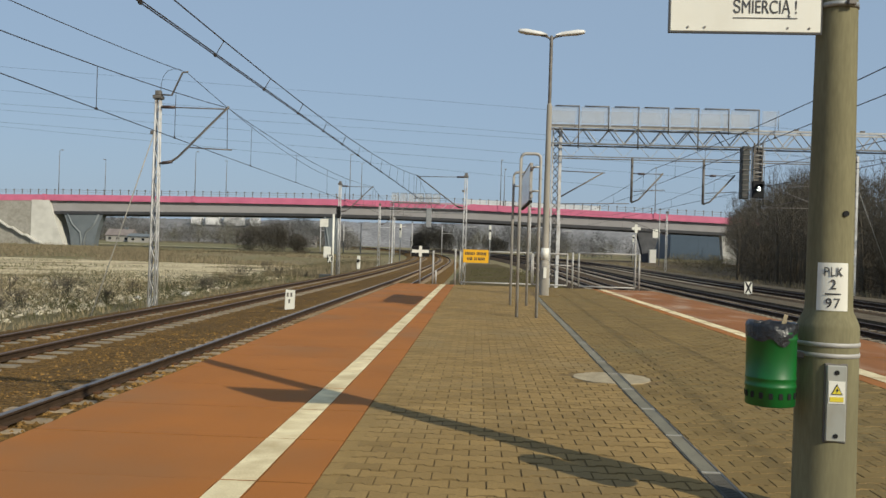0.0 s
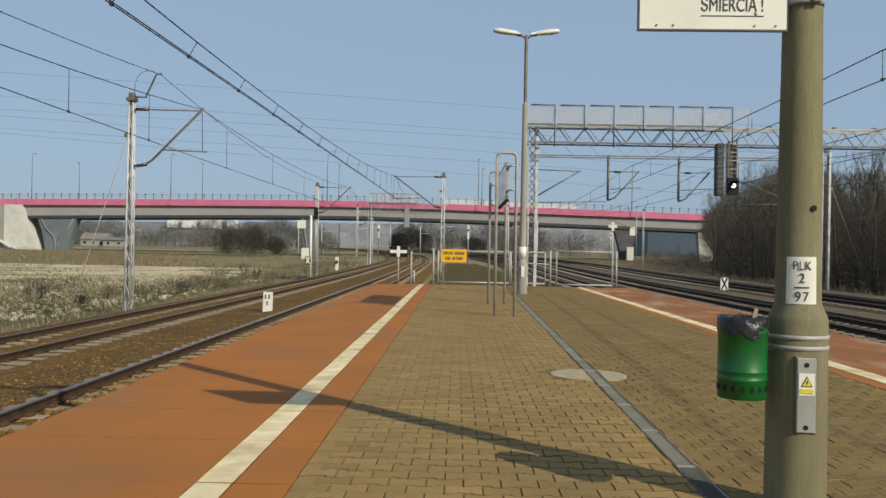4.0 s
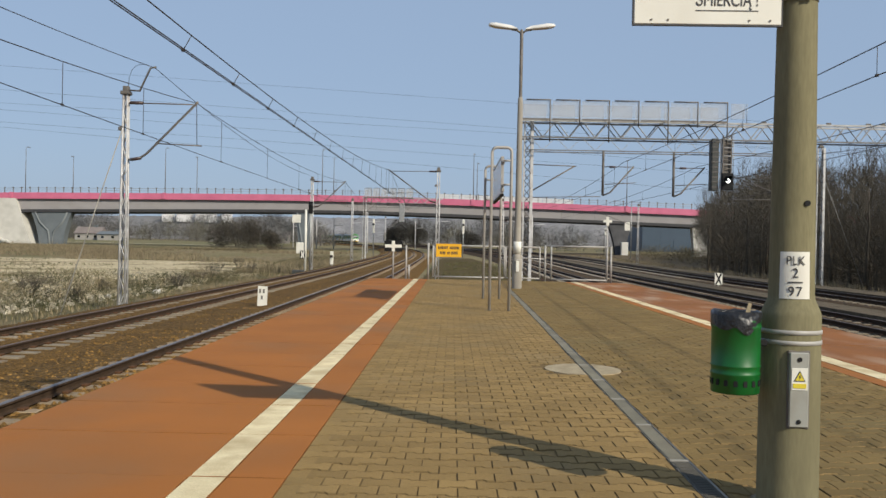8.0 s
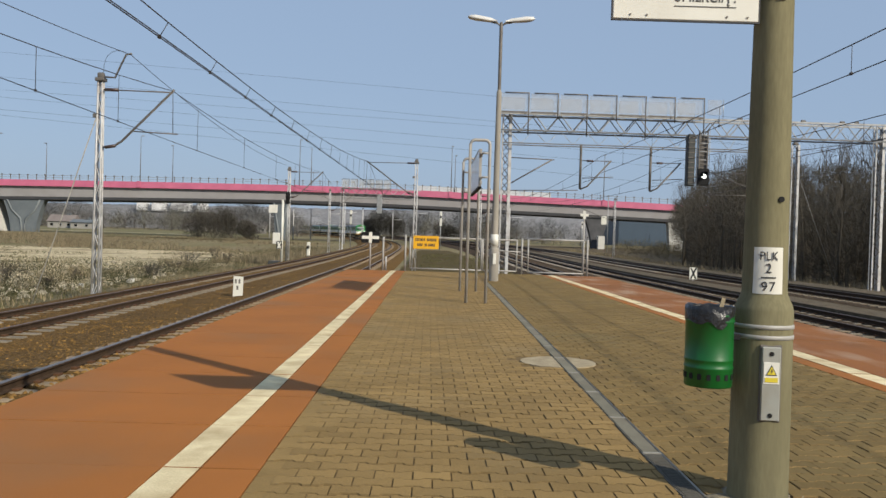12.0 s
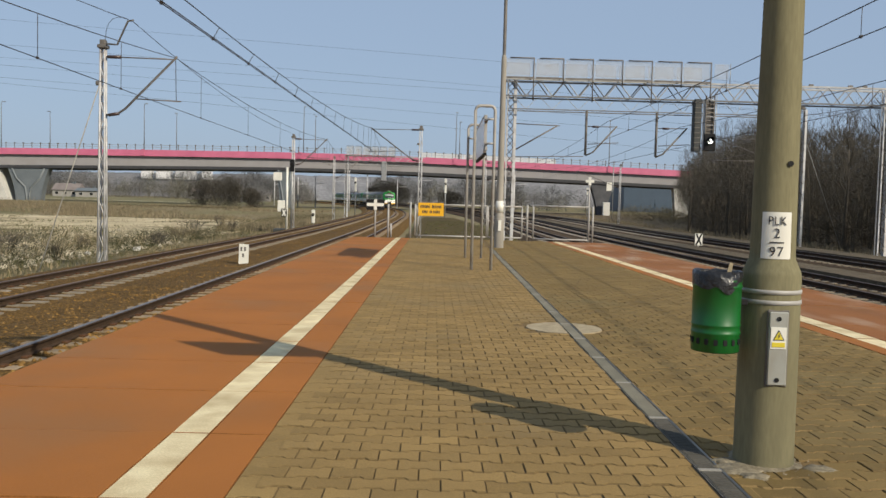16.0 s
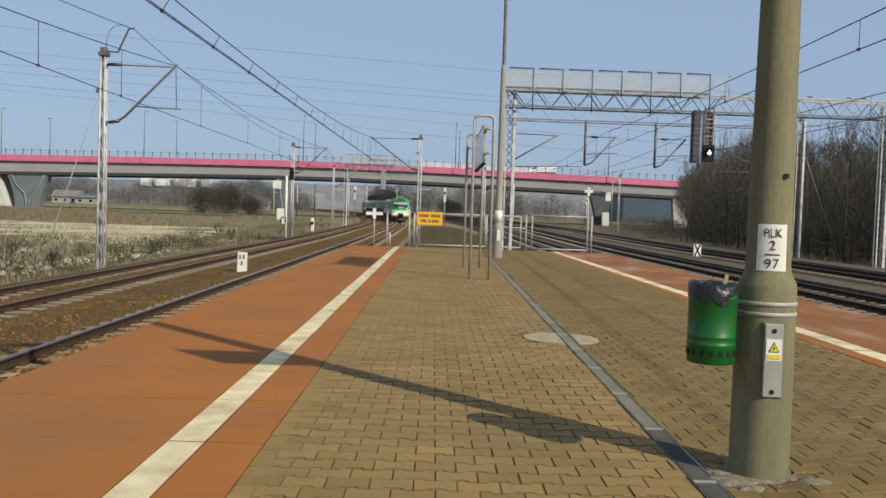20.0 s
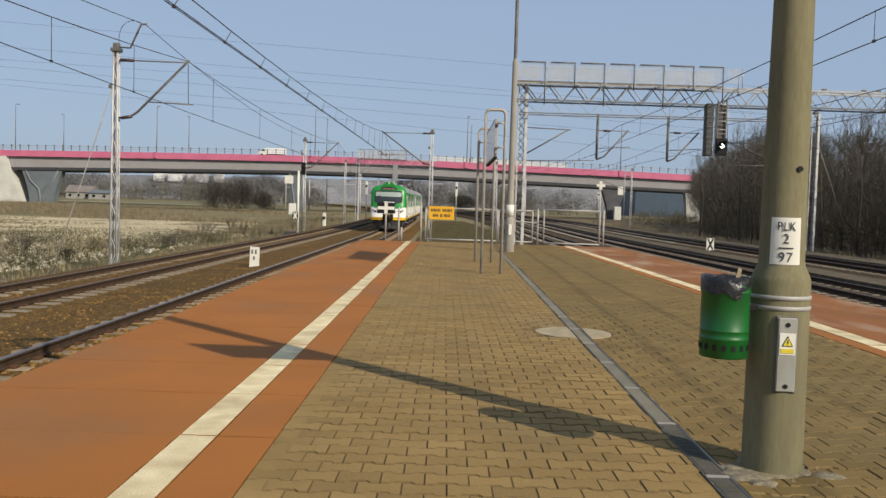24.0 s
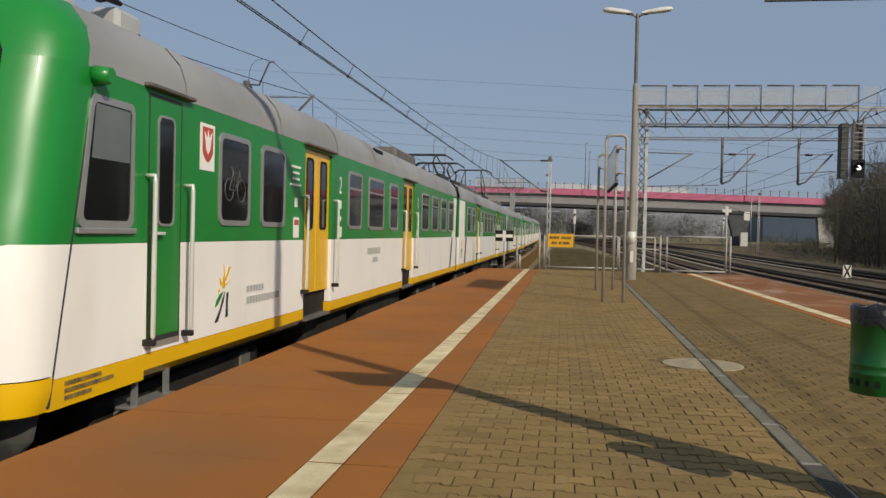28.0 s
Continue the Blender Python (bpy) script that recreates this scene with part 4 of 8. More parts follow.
part("end_cap", Geo().box(0.932, 0.988, 16.535, 16.55, 2.26, 2.96, 0.004), M_TUBE, cab)
part("bottom_rail", Geo().box(0.925, 0.995, 16.53, 19.67, 2.215, 2.26, 0.006), M_BLACK, cab)
for z in (2.30, 2.84):
    part("clamp", Geo().box(0.95, 1.0, 16.50, 16.56, z, z + 0.07, 0.005), M_TUBE, cab)
part("top_rail", Geo().box(0.928, 0.992, 16.54, 19.66, 2.96, 2.99, 0.006), M_TUBE, cab)

# ---- fence and gates closing the platform end ----
fence = thing("platform_gate_fence", "grey tube fence with gates across the platform end", "fence")
FY = 30.5


def fpost(x, h, r=0.035, y=FY):
    return part("post", Geo().tube([(x, y, 0), (x, y, h)], r, 10), M_TUBE, fence)


def gate(x0, x1, z0=0.14, z1=1.22, y=FY, r=0.028, mid=False):
    o = part("gate_frame", Geo().tube([(x0, y, z0), (x0, y, z1)], r, 8).tube([(x1, y, z0), (x1, y, z1)], r, 8).tube([(x0, y, z1), (x1, y, z1)], r, 8).tube([(x0, y, z0), (x1, y, z0)], r, 8), M_TUBE, fence)
    if mid:
        part("mid_bar", Geo().tube([(x0, y, 0.78), (x1, y, 0.78)], r, 8), M_TUBE, o)
    return o


for x in (-0.835, 3.36, 5.72):
    fpost(x, 1.3)
gate(-0.665, 1.90, 0.10)
gate(1.95, 3.17, 0.10)
gate(3.58, 5.58, 0.08, 1.27)
part("mid_bar", Geo().tube([(1.95, FY, 0.85), (3.36, FY, 0.80)], 0.02, 8), M_TUBE, fence)
part("brace", Geo().tube([(-0.63, FY, 1.2), (-0.47, FY, 0.12)], 0.02, 6), M_TUBE, fence)
ysign = thing("yellow_warning_sign", "yellow sign with dark lettering hung on the gate", "sign", pose(-0.105, FY - 0.04, 1.045))
part("panel", Geo().box(-0.455, 0.455, -0.008, 0.008, -0.235, 0.235, 0.004), M_YELLOW, ysign)
for z, cuts in ((0.095, ((-0.38, -0.02), (0.03, 0.37))), (-0.09, ((-0.31, -0.1), (-0.05, 0.04), (0.08, 0.31)))):
    for a, b in cuts:
        k = a
        while k < b - 0.02:
            part("letter_bar", Geo().box(k, k + 0.034, -0.011, -0.007, z - 0.05, z + 0.05), M_INK, ysign)
            k += 0.05


def cross_sign(x, y, z, arm, thick, board, h, label):
    t = thing("cross_signal_board", label, "railway sign", pose(x, y, 0))
    part("post", Geo().tube([(0, 0, 0), (0, 0, h)], 0.03, 8), M_TUBE, t)
    if board:
        part("board", Geo().box(-board[0], board[0], -0.045, -0.03, z - board[1], z + board[1], 0.004), M_BLACK, t)
    part("cross", Geo().box(-arm, arm, -0.058, -0.046, z - thick, z + thick).box(-thick, thick, -0.060, -0.047, z - arm * 0.62 if board else z - arm, z + arm * 0.62 if board else z + arm), M_SIGN, t)


cross_sign(-2.10, 30.55, 1.165, 0.305, 0.056, (0.325, 0.195), 1.35, "white cross on a black board on a short post")
cross_sign(5.58, 30.6, 2.205, 0.152, 0.05, None, 2.31, "white cross on a tall grey post by the gate")
for x, yq, h in ((-1.635, 30.58, 1.2), (-1.53, 30.6, 0.5)):
    solid("bollard_post", Geo().tube([(x, yq, 0), (x, yq, h)], 0.035, 8), M_TUBE, "short grey steel post at the platform end", "post")

# ---- posts and boards between the tracks ----
km = thing("kilometre_post", "small white kilometre board between the tracks", "railway sign", pose(-6.3, 28.3, -0.95, 0, 0, 3))
part("board", Geo().prism([(-0.16, 0.02), (0.16, 0.06), (0.17, 0.68), (-0.14, 0.70)], -0.03, 0.03, "y"), M_SIGN, km)
for x in (-0.07, 0.05):
    part("digit_bar", Geo().box(x - 0.03, x + 0.03, -0.034, -0.03, 0.46, 0.6), M_STEEL_D, km)
part("digit_bar", Geo().box(-0.045, 0.02, -0.034, -0.03, 0.25, 0.38), M_STEEL_D, km)
xm = thing("shunting_board", "white board with black side triangles on a short post", "railway sign", pose(15.0, 47.8, -0.95))
part("board", Geo().box(-0.21, 0.21, -0.02, 0.02, 0.25, 0.92), M_SIGN, xm)
for d in (-1, 1):
    part("black_stroke", Geo().prism([(-0.15 * d - 0.05, 0.27), (-0.15 * d + 0.05, 0.27), (0.15 * d + 0.05, 0.90), (0.15 * d - 0.05, 0.90)], -0.024 - 0.002 * d, -0.019, "y"), M_BLACK, xm)
part("post", Geo().tube([(0, 0.05, 0), (0, 0.05, 0.8)], 0.03, 6), M_TUBE, xm)


# ---- overhead line ----
def lattice(parent, x, y, z0, z1, w0, w1, name="mast", n=None, leg=0.045):
    """A four-legged lattice mast: legs and zigzag braces."""
    n = n or max(4, int((z1 - z0) / 0.55))
    for sx in (-1, 1):
        for sy in (-1, 1):
            part("leg", Geo().tube([(x + sx * w0, y + sy * w0, z0), (x + sx * w1, y + sy * w1, z1)], leg, 4), M_MAST, parent)
    for i in range(n):
        za, zb = z0 + (z1 - z0) * i / n, z0 + (z1 - z0) * (i + 1) / n
        wa, wb = w0 + (w1 - w0) * i / n, w0 + (w1 - w0) * (i + 1) / n
        s = 1 if i % 2 else -1
        for q in (-1, 1):
            part("brace", Geo().tube([(x + s * wa, y + q * wa, za), (x - s * wb, y + q * wb, zb)], leg * 0.5, 4, caps=False), M_MAST, parent)
            part("brace", Geo().tube([(x + q * wa, y + s * wa, za), (x + q * wb, y - s * wb, zb)], leg * 0.5, 4, caps=False), M_MAST, parent)


def channel_leg(t, x, y, z0, z1, w):
    """A leg of one broad channel and one slim angle, laced with dark flats."""
    part("channel", Geo().box(x + w - 0.14, x + w, y - 0.16, y - 0.145, z0, z1).box(x + w - 0.14, x + w, y + 0.145, y + 0.16, z0, z1).box(x + w - 0.016, x + w, y - 0.145, y + 0.145, z0, z1), M_MAST, t)
    part("angle", Geo().box(x - w, x - w + 0.055, y - 0.16, y - 0.148, z0, z1).box(x - w, x - w + 0.012, y - 0.148, y - 0.10, z0, z1), M_MAST, t)
    part("angle", Geo().box(x - w, x - w + 0.055, y + 0.148, y + 0.16, z0, z1).box(x - w, x - w + 0.012, y + 0.10, y + 0.148, z0, z1), M_MAST, t)
    n = int((z1 - z0) / 0.36)
    for i in range(n):
        za, zb = z0 + (z1 - z0) * i / n, z0 + (z1 - z0) * (i + 1) / n
        for dy, up in ((-0.155, i % 2), (0.155, 1 - i % 2)):
            part("lacing", Geo().tube([(x - w + 0.03, y + dy, za if up else zb), (x + w - 0.12, y + dy, zb if up else za)], 0.02, 4), M_STEEL_D, t)


def catenary_mast(x, y, side, reach, top=6.5, base=-1.3, label="pale steel lattice mast carrying a wire bracket", broad=0.0):
    """A mast with its bracket; side: which way the bracket reaches."""
    t = thing("catenary_mast", label, "catenary mast", group="catenary masts")
    base += rise(y)
    part("footing", Geo().box(x - 0.35, x + 0.35, y - 0.35, y + 0.35, base - 0.3, base + 0.12, 0.03), M_CONC, t)
    if broad:
        channel_leg(t, x, y, base + 0.1, top - 0.25, broad)
    else:
        lattice(t, x, y, base + 0.1, top - 0.25, 0.115, 0.07, leg=0.034)
    part("cap", Geo().box(x - 0.16, x + 0.16, y - 0.16, y + 0.16, top - 0.25, top - 0.12, 0.02).box(x - 0.1, x + 0.1, y - 0.1, y + 0.1, top - 0.12, top + 0.05, 0.02), M_STEEL_D, t)
    part("insulator", Geo().tube([(x + side * 0.15, y, 5.98), (x + side * 0.6, y, 5.98)], 0.06, 8), M_INS, t)
    tip = x + side * reach
    part("tie_rod", Geo().tube([(x + side * 0.1, y, 5.98), (tip, y, 5.95)], 0.022, 6), M_STEEL_D, t)
    part("bracket_tube", Geo().tube([(x + side * 0.12, y, 4.0), (x + side * 0.45, y, 4.02), (x + side * 0.75, y, 4.22), (tip + side * 0.05, y, 6.05)], 0.04, 8), M_STEEL_D, t)
    part("lower_insulator", Geo().tube([(x + side * 0.2, y, 4.0), (x + side * 0.55, y, 4.06)], 0.06, 8), M_INS, t)
    a = x + side * reach * 0.42
    part("steady_arm", Geo().tube([(a, y, 4.58), (tip + side * 0.2, y, 4.52)], 0.022, 6), M_STEEL_D, t)
    part("steady_dropper", Geo().tube([(tip, y, 5.95), (tip + side * 0.03, y, 4.54)], 0.012, 4), M_WIRE, t)
    part("clamp", Geo().box(x - 0.24, x - 0.1, y - 0.08, y + 0.08, 5.0, 5.14, 0.02), M_STEEL_D, t)
    return t


A = catenary_mast(-11.45, 29.5, 1, 2.47)
# horn arm on top of the nearest mast
part("horn_arm", Geo().tube([(-11.45, 29.5, 6.42), (-10.98, 29.5, 6.4), (-10.62, 29.5, 7.2), (-10.42, 29.5, 7.24)], 0.035, 6), M_STEEL_D, A)
part("jumper", Geo().tube([(-11.38, 29.5, 6.5), (-11.36, 29.5, 6.85), (-11.28, 29.5, 7.1), (-11.14, 29.5, 7.26), (-10.95, 29.5, 7.33), (-10.75, 29.5, 7.32), (-10.6, 29.5, 7.25)], 0.01, 4), M_WIRE, A)
part("stay_wire", Geo().tube([(-11.5, 29.3, 5.0), (-12.8, 27.65, -1.35)], 0.02, 5), M_CONC, A)
catenary_mast(-10.96, 66, 1, 2.56, top=6.3)
catenary_mast(-0.95, 55, -1, 3.2, top=6.2, base=-1.2)
catenary_mast(-11.8, 100, 1, 2.8)
RM = catenary_mast(23.65, 55, -1, 5.6, top=8.2, broad=0.26)
part("stay_wire", Geo().tube([(23.6, 55, 6.8), (27.4, 56.5, -1.3)], 0.014, 4), M_STEEL, RM)
catenary_mast(-13, 165, 1, 2.8)
catenary_mast(24, 110, -1, 5.6, top=7.0)
catenary_mast(5.6, 95, 1, 2.4)


def span(name, x0, y0, x1, y1, zc0, zc1, zm0, zm1, sag, n, double=False, contact=True, stagger=0.0):
    """One span: contact wire, carrying wire with its sag, and droppers."""
    t = thing(name, "dark overhead contact wire with carrying wire and droppers", "overhead wire", group="overhead wires")
    p, q = [], []
    for i in range(25):
        u = i / 24
        x, y = x0 + (x1 - x0) * u, y0 + (y1 - y0) * u
        p.append((x + stagger * (1 - u), y, zc0 + (zc1 - zc0) * u))
        q.append((x, y, zm0 + (zm1 - zm0) * u - sag * 4 * u * (1 - u)))
    if contact:
        part("contact_wire", Geo().tube([p[0], p[12], p[-1]], 0.011, 5), M_WIRE, t)
        if double:
            part("contact_wire", Geo().tube([(a + 0.05, b, c) for a, b, c in (p[0], p[12], p[-1])], 0.011, 5), M_WIRE, t)
    part("carrying_wire", Geo().tube(q, 0.012, 5), M_WIRE, t)
    if contact:
        for i in range(n):
            k = int((i + 0.5) * 24 / n)
            part("dropper", Geo().tube([p[k], q[k]], 0.008, 4), M_WIRE, t)
            part("dropper_clamp", Geo().box(p[k][0] - 0.02, p[k][0] + 0.02, p[k][1] - 0.04, p[k][1] + 0.04, p[k][2] - 0.02, p[k][2] + 0.03), M_WIRE, t)
    return t


span("overhead_wire", -4.85, -20, -4.05, 55, 4.38, 4.55, 6.0, 6.0, 1.3, 24, True, stagger=-0.26)
span("overhead_wire", -4.05, 55, -4.7, 115, 4.55, 4.6, 6.0, 6.0, 1.1, 9)
span("overhead_wire", -8.7, -32, -8.98, 29.5, 4.2, 4.27, 6.0, 6.0, 1.36, 9)
span("overhead_wire", -8.98, 29.5, -8.4, 66, 4.27, 4.15, 6.0, 6.0, 0.45, 5)
span("overhead_wire", -8.4, 66, -9.1, 115, 4.15, 4.3, 6.0, 6.0, 1.0, 7)
# feeder along the nearest mast's horn
span("feeder_wire", -10.45, -30, -10.45, 29.5, 7, 7, 7.2, 7.2, 1.25, 0, contact=False)
span("feeder_wire", -10.45, 29.5, -11.2, 66, 7, 7, 7.2, 6.45, 0.5, 0, contact=False)
GY = 41.5
span("overhead_wire", 7.2, -20, 8.3, GY, 4.44, 4.62, 6.05, 5.45, 0.62, 9)
span("overhead_wire", 8.3, GY, 7.8, 95, 4.45, 4.5, 5.45, 6, 0.9, 7)
span("overhead_wire", 12.4, -20, 11.9, GY, 4.05, 4.3, 6.0, 5.3, 0.75, 9)
span("overhead_wire", 11.9, GY, 12.2, 100, 4.3, 4.5, 5.3, 6, 0.9, 7)
span("overhead_wire", 17.2, GY, 17.8, 55, 4.5, 4.5, 5.9, 5.9, 0.2, 3)
span("overhead_wire", 17.0, -30, 17.2, GY, 4.5, 4.5, 6.0, 5.9, 0.9, 8)


# ---- signal gantries ----
def gantry(y, xl, xr, z_lo, z_mid, z_hi, boards, label, base=-1.3, leg=0.17, low_to=99.0):
    t = thing("signal_gantry", label, "signal gantry", group="signal gantries")
    for x in (xl, xr):
        part("footing", Geo().box(x - 0.5, x + 0.5, y - 0.5, y + 0.5, base - 0.3, base + 0.4, 0.04), M_CONC, t)
        channel_leg(t, x, y, base + 0.3, z_hi, leg + 0.06)
    for dy in (-0.45, 0.45):
        part("top_chord", Geo().box(xl - 0.4, xr + 0.6, y + dy - 0.045, y + dy + 0.045, z_hi - 0.045, z_hi + 0.045), M_GANTRY, t)
        part("mid_chord", Geo().box(xl - 0.4, xr + 0.6, y + dy - 0.04, y + dy + 0.04, z_mid - 0.035, z_mid + 0.035), M_CHORD, t)
        part("low_chord", Geo().box(xl - 0.2, min(xr, low_to), y + dy - 0.025, y + dy + 0.025, z_lo - 0.025, z_lo + 0.025), M_CHORD, t)
    n = int((xr - xl) / 0.62)
    for i in range(n):
        xa, xb = xl + (xr - xl) * i / n, xl + (xr - xl) * (i + 1) / n
        up = i % 2
        for dy in (-0.45, 0.45):
            part("truss_brace", Geo().tube([(xa, y + dy, z_mid if up else z_hi), (xb, y + dy, z_hi if up else z_mid)], 0.03, 4, caps=False), M_GANTRY if i % 3 else M_CHORD, t)
        if xb < low_to:
            part("truss_brace", Geo().tube([(xa, y - 0.45, z_lo if up else z_mid), (xb, y + 0.45 if up else y - 0.45, z_mid if up else z_lo)], 0.015, 4, caps=False), M_GANTRY, t)
    if boards:
        x0, x1, n, zb, zt = boards
        w = (x1 - x0) / n
        part("walkway", Geo().box(x0, x1, y - 0.3, y + 0.3, z_hi + 0.08, z_hi + 0.10), M_STEEL, t)
        for i in range(n):
            a = x0 + i * w
            part("mesh_screen", Geo().box(a + 0.1, a + w - 0.06, y - 0.64, y - 0.61, zb, zt), M_MESH, t)
            g = Geo().tube([(a + w - 0.02, y - 0.66, zb - 1.2 if i % 2 == 0 else zb - 0.4), (a + w - 0.02, y - 0.66, zt + 0.03)], 0.03, 6)
            g.tube([(a + 0.25, y - 0.66, zt + 0.02), (a + w, y - 0.66, zt + 0.02)], 0.03, 6)
            g.box(a + 0.1, a + w - 0.02, y - 0.68, y - 0.64, zb - 0.16, zb - 0.08)
            part("screen_frame", g, M_STEEL_D, t)
            part("mesh_screen", Geo().box(a + 0.1, a + w - 0.06, y + 0.61, y + 0.64, zb, zt), M_MESH, t)
    return t


def mesh_material():
    m = bpy.data.materials.new("fine wire mesh")
    m.use_nodes = True
    N, L = m.node_tree.nodes, m.node_tree.links
    b = N["Principled BSDF"]
    b.inputs["Base Color"].default_value = (0.42, 0.43, 0.44, 1)
    b.inputs["Roughness"].default_value = 0.5
    tc = N.new("ShaderNodeTexCoord")
    w = N.new("ShaderNodeTexNoise")
    w.inputs["Scale"].default_value = 2.0
    L.new(tc.outputs["Object"], w.inputs["Vector"])
    r = N.new("ShaderNodeMapRange")
    r.inputs["To Min"].default_value, r.inputs["To Max"].default_value = 0.12, 0.36
    L.new(w.outputs["Fac"], r.inputs["Value"])
    L.new(r.outputs[0], b.inputs["Alpha"])
    return m


M_MESH = mesh_material()
G1 = gantry(GY, 3.65, 22.0, 5.92, 6.54, 7.34, (3.2, 13.1, 7, 7.5, 8.29), "long pale lattice gantry with screened walkway over the tracks", low_to=16.6)
for x in (7.30, 10.73):
    part("drop_tube", Geo().tube([(x, GY, 6.0), (x, GY, 3.82)], 0.06, 8), M_STEEL_D, G1)
    part("bracket_tube", Geo().tube([(x, GY, 3.8), (x + 0.35, GY, 3.95), (x + 1.5, GY, 5.25)], 0.04, 8), M_STEEL_D, G1)
    part("tie_rod", Geo().tube([(x, GY, 5.2), (x + 1.5, GY, 5.22)], 0.02, 6), M_STEEL_D, G1)
    part("insulator", Geo().tube([(x + 0.3, GY, 5.2), (x + 0.6, GY, 5.2)], 0.055, 8), M_INS, G1)
    part("steady_arm", Geo().tube([(x + 0.1, GY, 4.35), (x + 1.6, GY, 4.45)], 0.02, 6), M_STEEL_D, G1)
part("bracket_tube", Geo().tube([(3.9, GY, 4.0), (5.9, GY, 5.2)], 0.035, 8), M_STEEL_D, G1)
part("tie_rod", Geo().tube([(3.9, GY, 5.25), (6.0, GY, 5.2)], 0.025, 6), M_STEEL_D, G1)
part("steady_arm", Geo().tube([(3.9, GY, 3.65), (7.2, GY, 3.75)], 0.02, 6), M_STEEL_D, G1)
for x in (14.9, 16.0, 18.0, 19.9, 20.6):
    part("bird_spike", Geo().box(x - 0.12, x + 0.12, GY - 0.5, GY - 0.42, 7.38, 7.47, 0.02), M_STEEL_D, G1)
sig = thing("hanging_signal", "dark signal head with a lit white lamp under the gantry", "railway signal", pose(12.72, GY - 0.75, 0))
part("mesh_screen", Geo().box(13.25, 13.95, GY - 0.64, GY - 0.61, 7.55, 8.27), M_MESH, G1)
part("screen_frame", Geo().tube([(14.0, GY - 0.66, 7.3), (14.0, GY - 0.66, 8.29)], 0.02, 4), M_STEEL, G1)
M_CASE = mat("dull dark grey enamel", (0.055, 0.058, 0.055), 0.6, vary=0.3, scale=6.0)
part("back_strip", Geo().box(0.04, 0.13, 0.06, 0.1, 4.15, 6.5, 0.01), M_GANTRY, sig)
part("backboard", Geo().box(0.16, 0.56, 0.1, 0.14, 4.15, 6.5, 0.02), M_STEEL_D, sig)
for x in (0.16, 0.56):
    part("side_frame", Geo().box(x - 0.03, x + 0.03, -0.02, 0.06, 4.12, 6.75, 0.01), M_STEEL_D, sig)
for k in range(8):
    z = 5.15 + k * 0.2
    part("frame_rung", Geo().tube([(0.16, 0.0, z), (0.56 + 0.14 * (k == 3), 0.0, z)], 0.022, 6), M_GANTRY if k % 2 else M_STEEL_D, sig)
part("case", Geo().box(-0.34, 0.0, 0.1, 0.6, 4.1, 6.6, 0.03), M_CASE, sig)
for k in range(10):
    z = 4.25 + k * 0.24
    part("case_rib", Geo().box(-0.35, 0.01, 0.07, 0.1, z, z + 0.035, 0.005), M_STEEL_D, sig)
part("lamp_box", Geo().box(0.12, 0.68, -0.03, 0.1, 4.12, 4.95, 0.03), M_BLACK, sig)
M_LIT = mat("lit signal lamp", (1.0, 0.97, 0.9), 0.4, glow=6.0)
for k in range(1):
    z = 4.62 + k * 0.4
    hood = part("lamp_hood", Geo().tube([(0.42, 0.0, z + 0.06), (0.42, -0.32, z + 0.04)], 0.15, 12, 0.13, caps=False), M_BLACK, sig)
    part("lens", Geo().disc((0.42, -0.02, z - 0.05), 0.10, 14, "y", 0.02), M_LIT if k == 0 else M_GLASS_DARK, hood)
g = Geo()
for k in range(9):
    g.tube([(0.5, 0.3, 4.3 + 0.28 * k), (0.75, 0.3, 4.3 + 0.28 * k)], 0.015, 4)
g.tube([(0.75, 0.3, 4.1), (0.75, 0.3, 6.9)], 0.02, 4).tube([(0.5, 0.3, 4.1), (0.5, 0.3, 6.9)], 0.02, 4)
part("ladder", g, M_STEEL, sig)

G2 = gantry(118, -12.2, -2.0, 6.3, 6.9, 7.6, (-12.4, -5.5, 6, 7.7, 8.9), "distant lattice signal gantry with screens")
hs = thing("hanging_signal", "grey signal cabinet hung from the distant gantry", "railway signal", pose(-7.0, 117, 0))
part("case", Geo().box(-0.35, 0.35, 0, 0.5, 4.3, 6.9, 0.04), M_STEEL, hs)

# dwarf and post signals with white boards beside the outer line
def signal_post(x, y, h, head, label, board=None):
    t = thing("signal_post", label, "railway signal", pose(x, y, -1.2), "post signals")
    part("post", Geo().tube([(0, 0, 0), (0, 0, h)], 0.08, 8), M_STEEL, t)
    if head:
        part("head", Geo().box(-0.16, 0.16, -0.14, 0.06, h - head, h, 0.04), M_SIGN if board is None else M_BLACK, t)
        part("lens_hood", Geo().tube([(0, -0.1, h - head * 0.35), (0, -0.4, h - head * 0.4)], 0.14, 10), M_BLACK, t)
    if board:
        for bx, bz, bw, bh in board:
            part("board", Geo().box(bx - bw, bx + bw, -0.2, -0.17, bz - bh, bz + bh, 0.02), M_SIGN, t)
    return t


sp = signal_post(-10.69, 64, 5.5, 0.9, "signal on a white post with white boards beside the line", [(-1.05, 4.2, 0.32, 0.3), (-0.75, 2.0, 0.28, 0.42)])
part("white_column", Geo().tube([(-0.35, -0.1, 0), (-0.35, -0.1, 4.9)], 0.09, 8), M_SIGN, sp)
part("black_board", Geo().box(-0.72, -0.32, -0.28, -0.24, 1.2, 1.8), M_BLACK, sp)
part("white_cross", Geo().prism([(-0.68, 1.25), (-0.57, 1.25), (-0.52, 1.43), (-0.47, 1.25), (-0.36, 1.25), (-0.44, 1.5), (-0.36, 1.75), (-0.47, 1.75), (-0.52, 1.57), (-0.57, 1.75), (-0.68, 1.75), (-0.60, 1.5)], -0.3, -0.28, "y"), M_SIGN, sp)
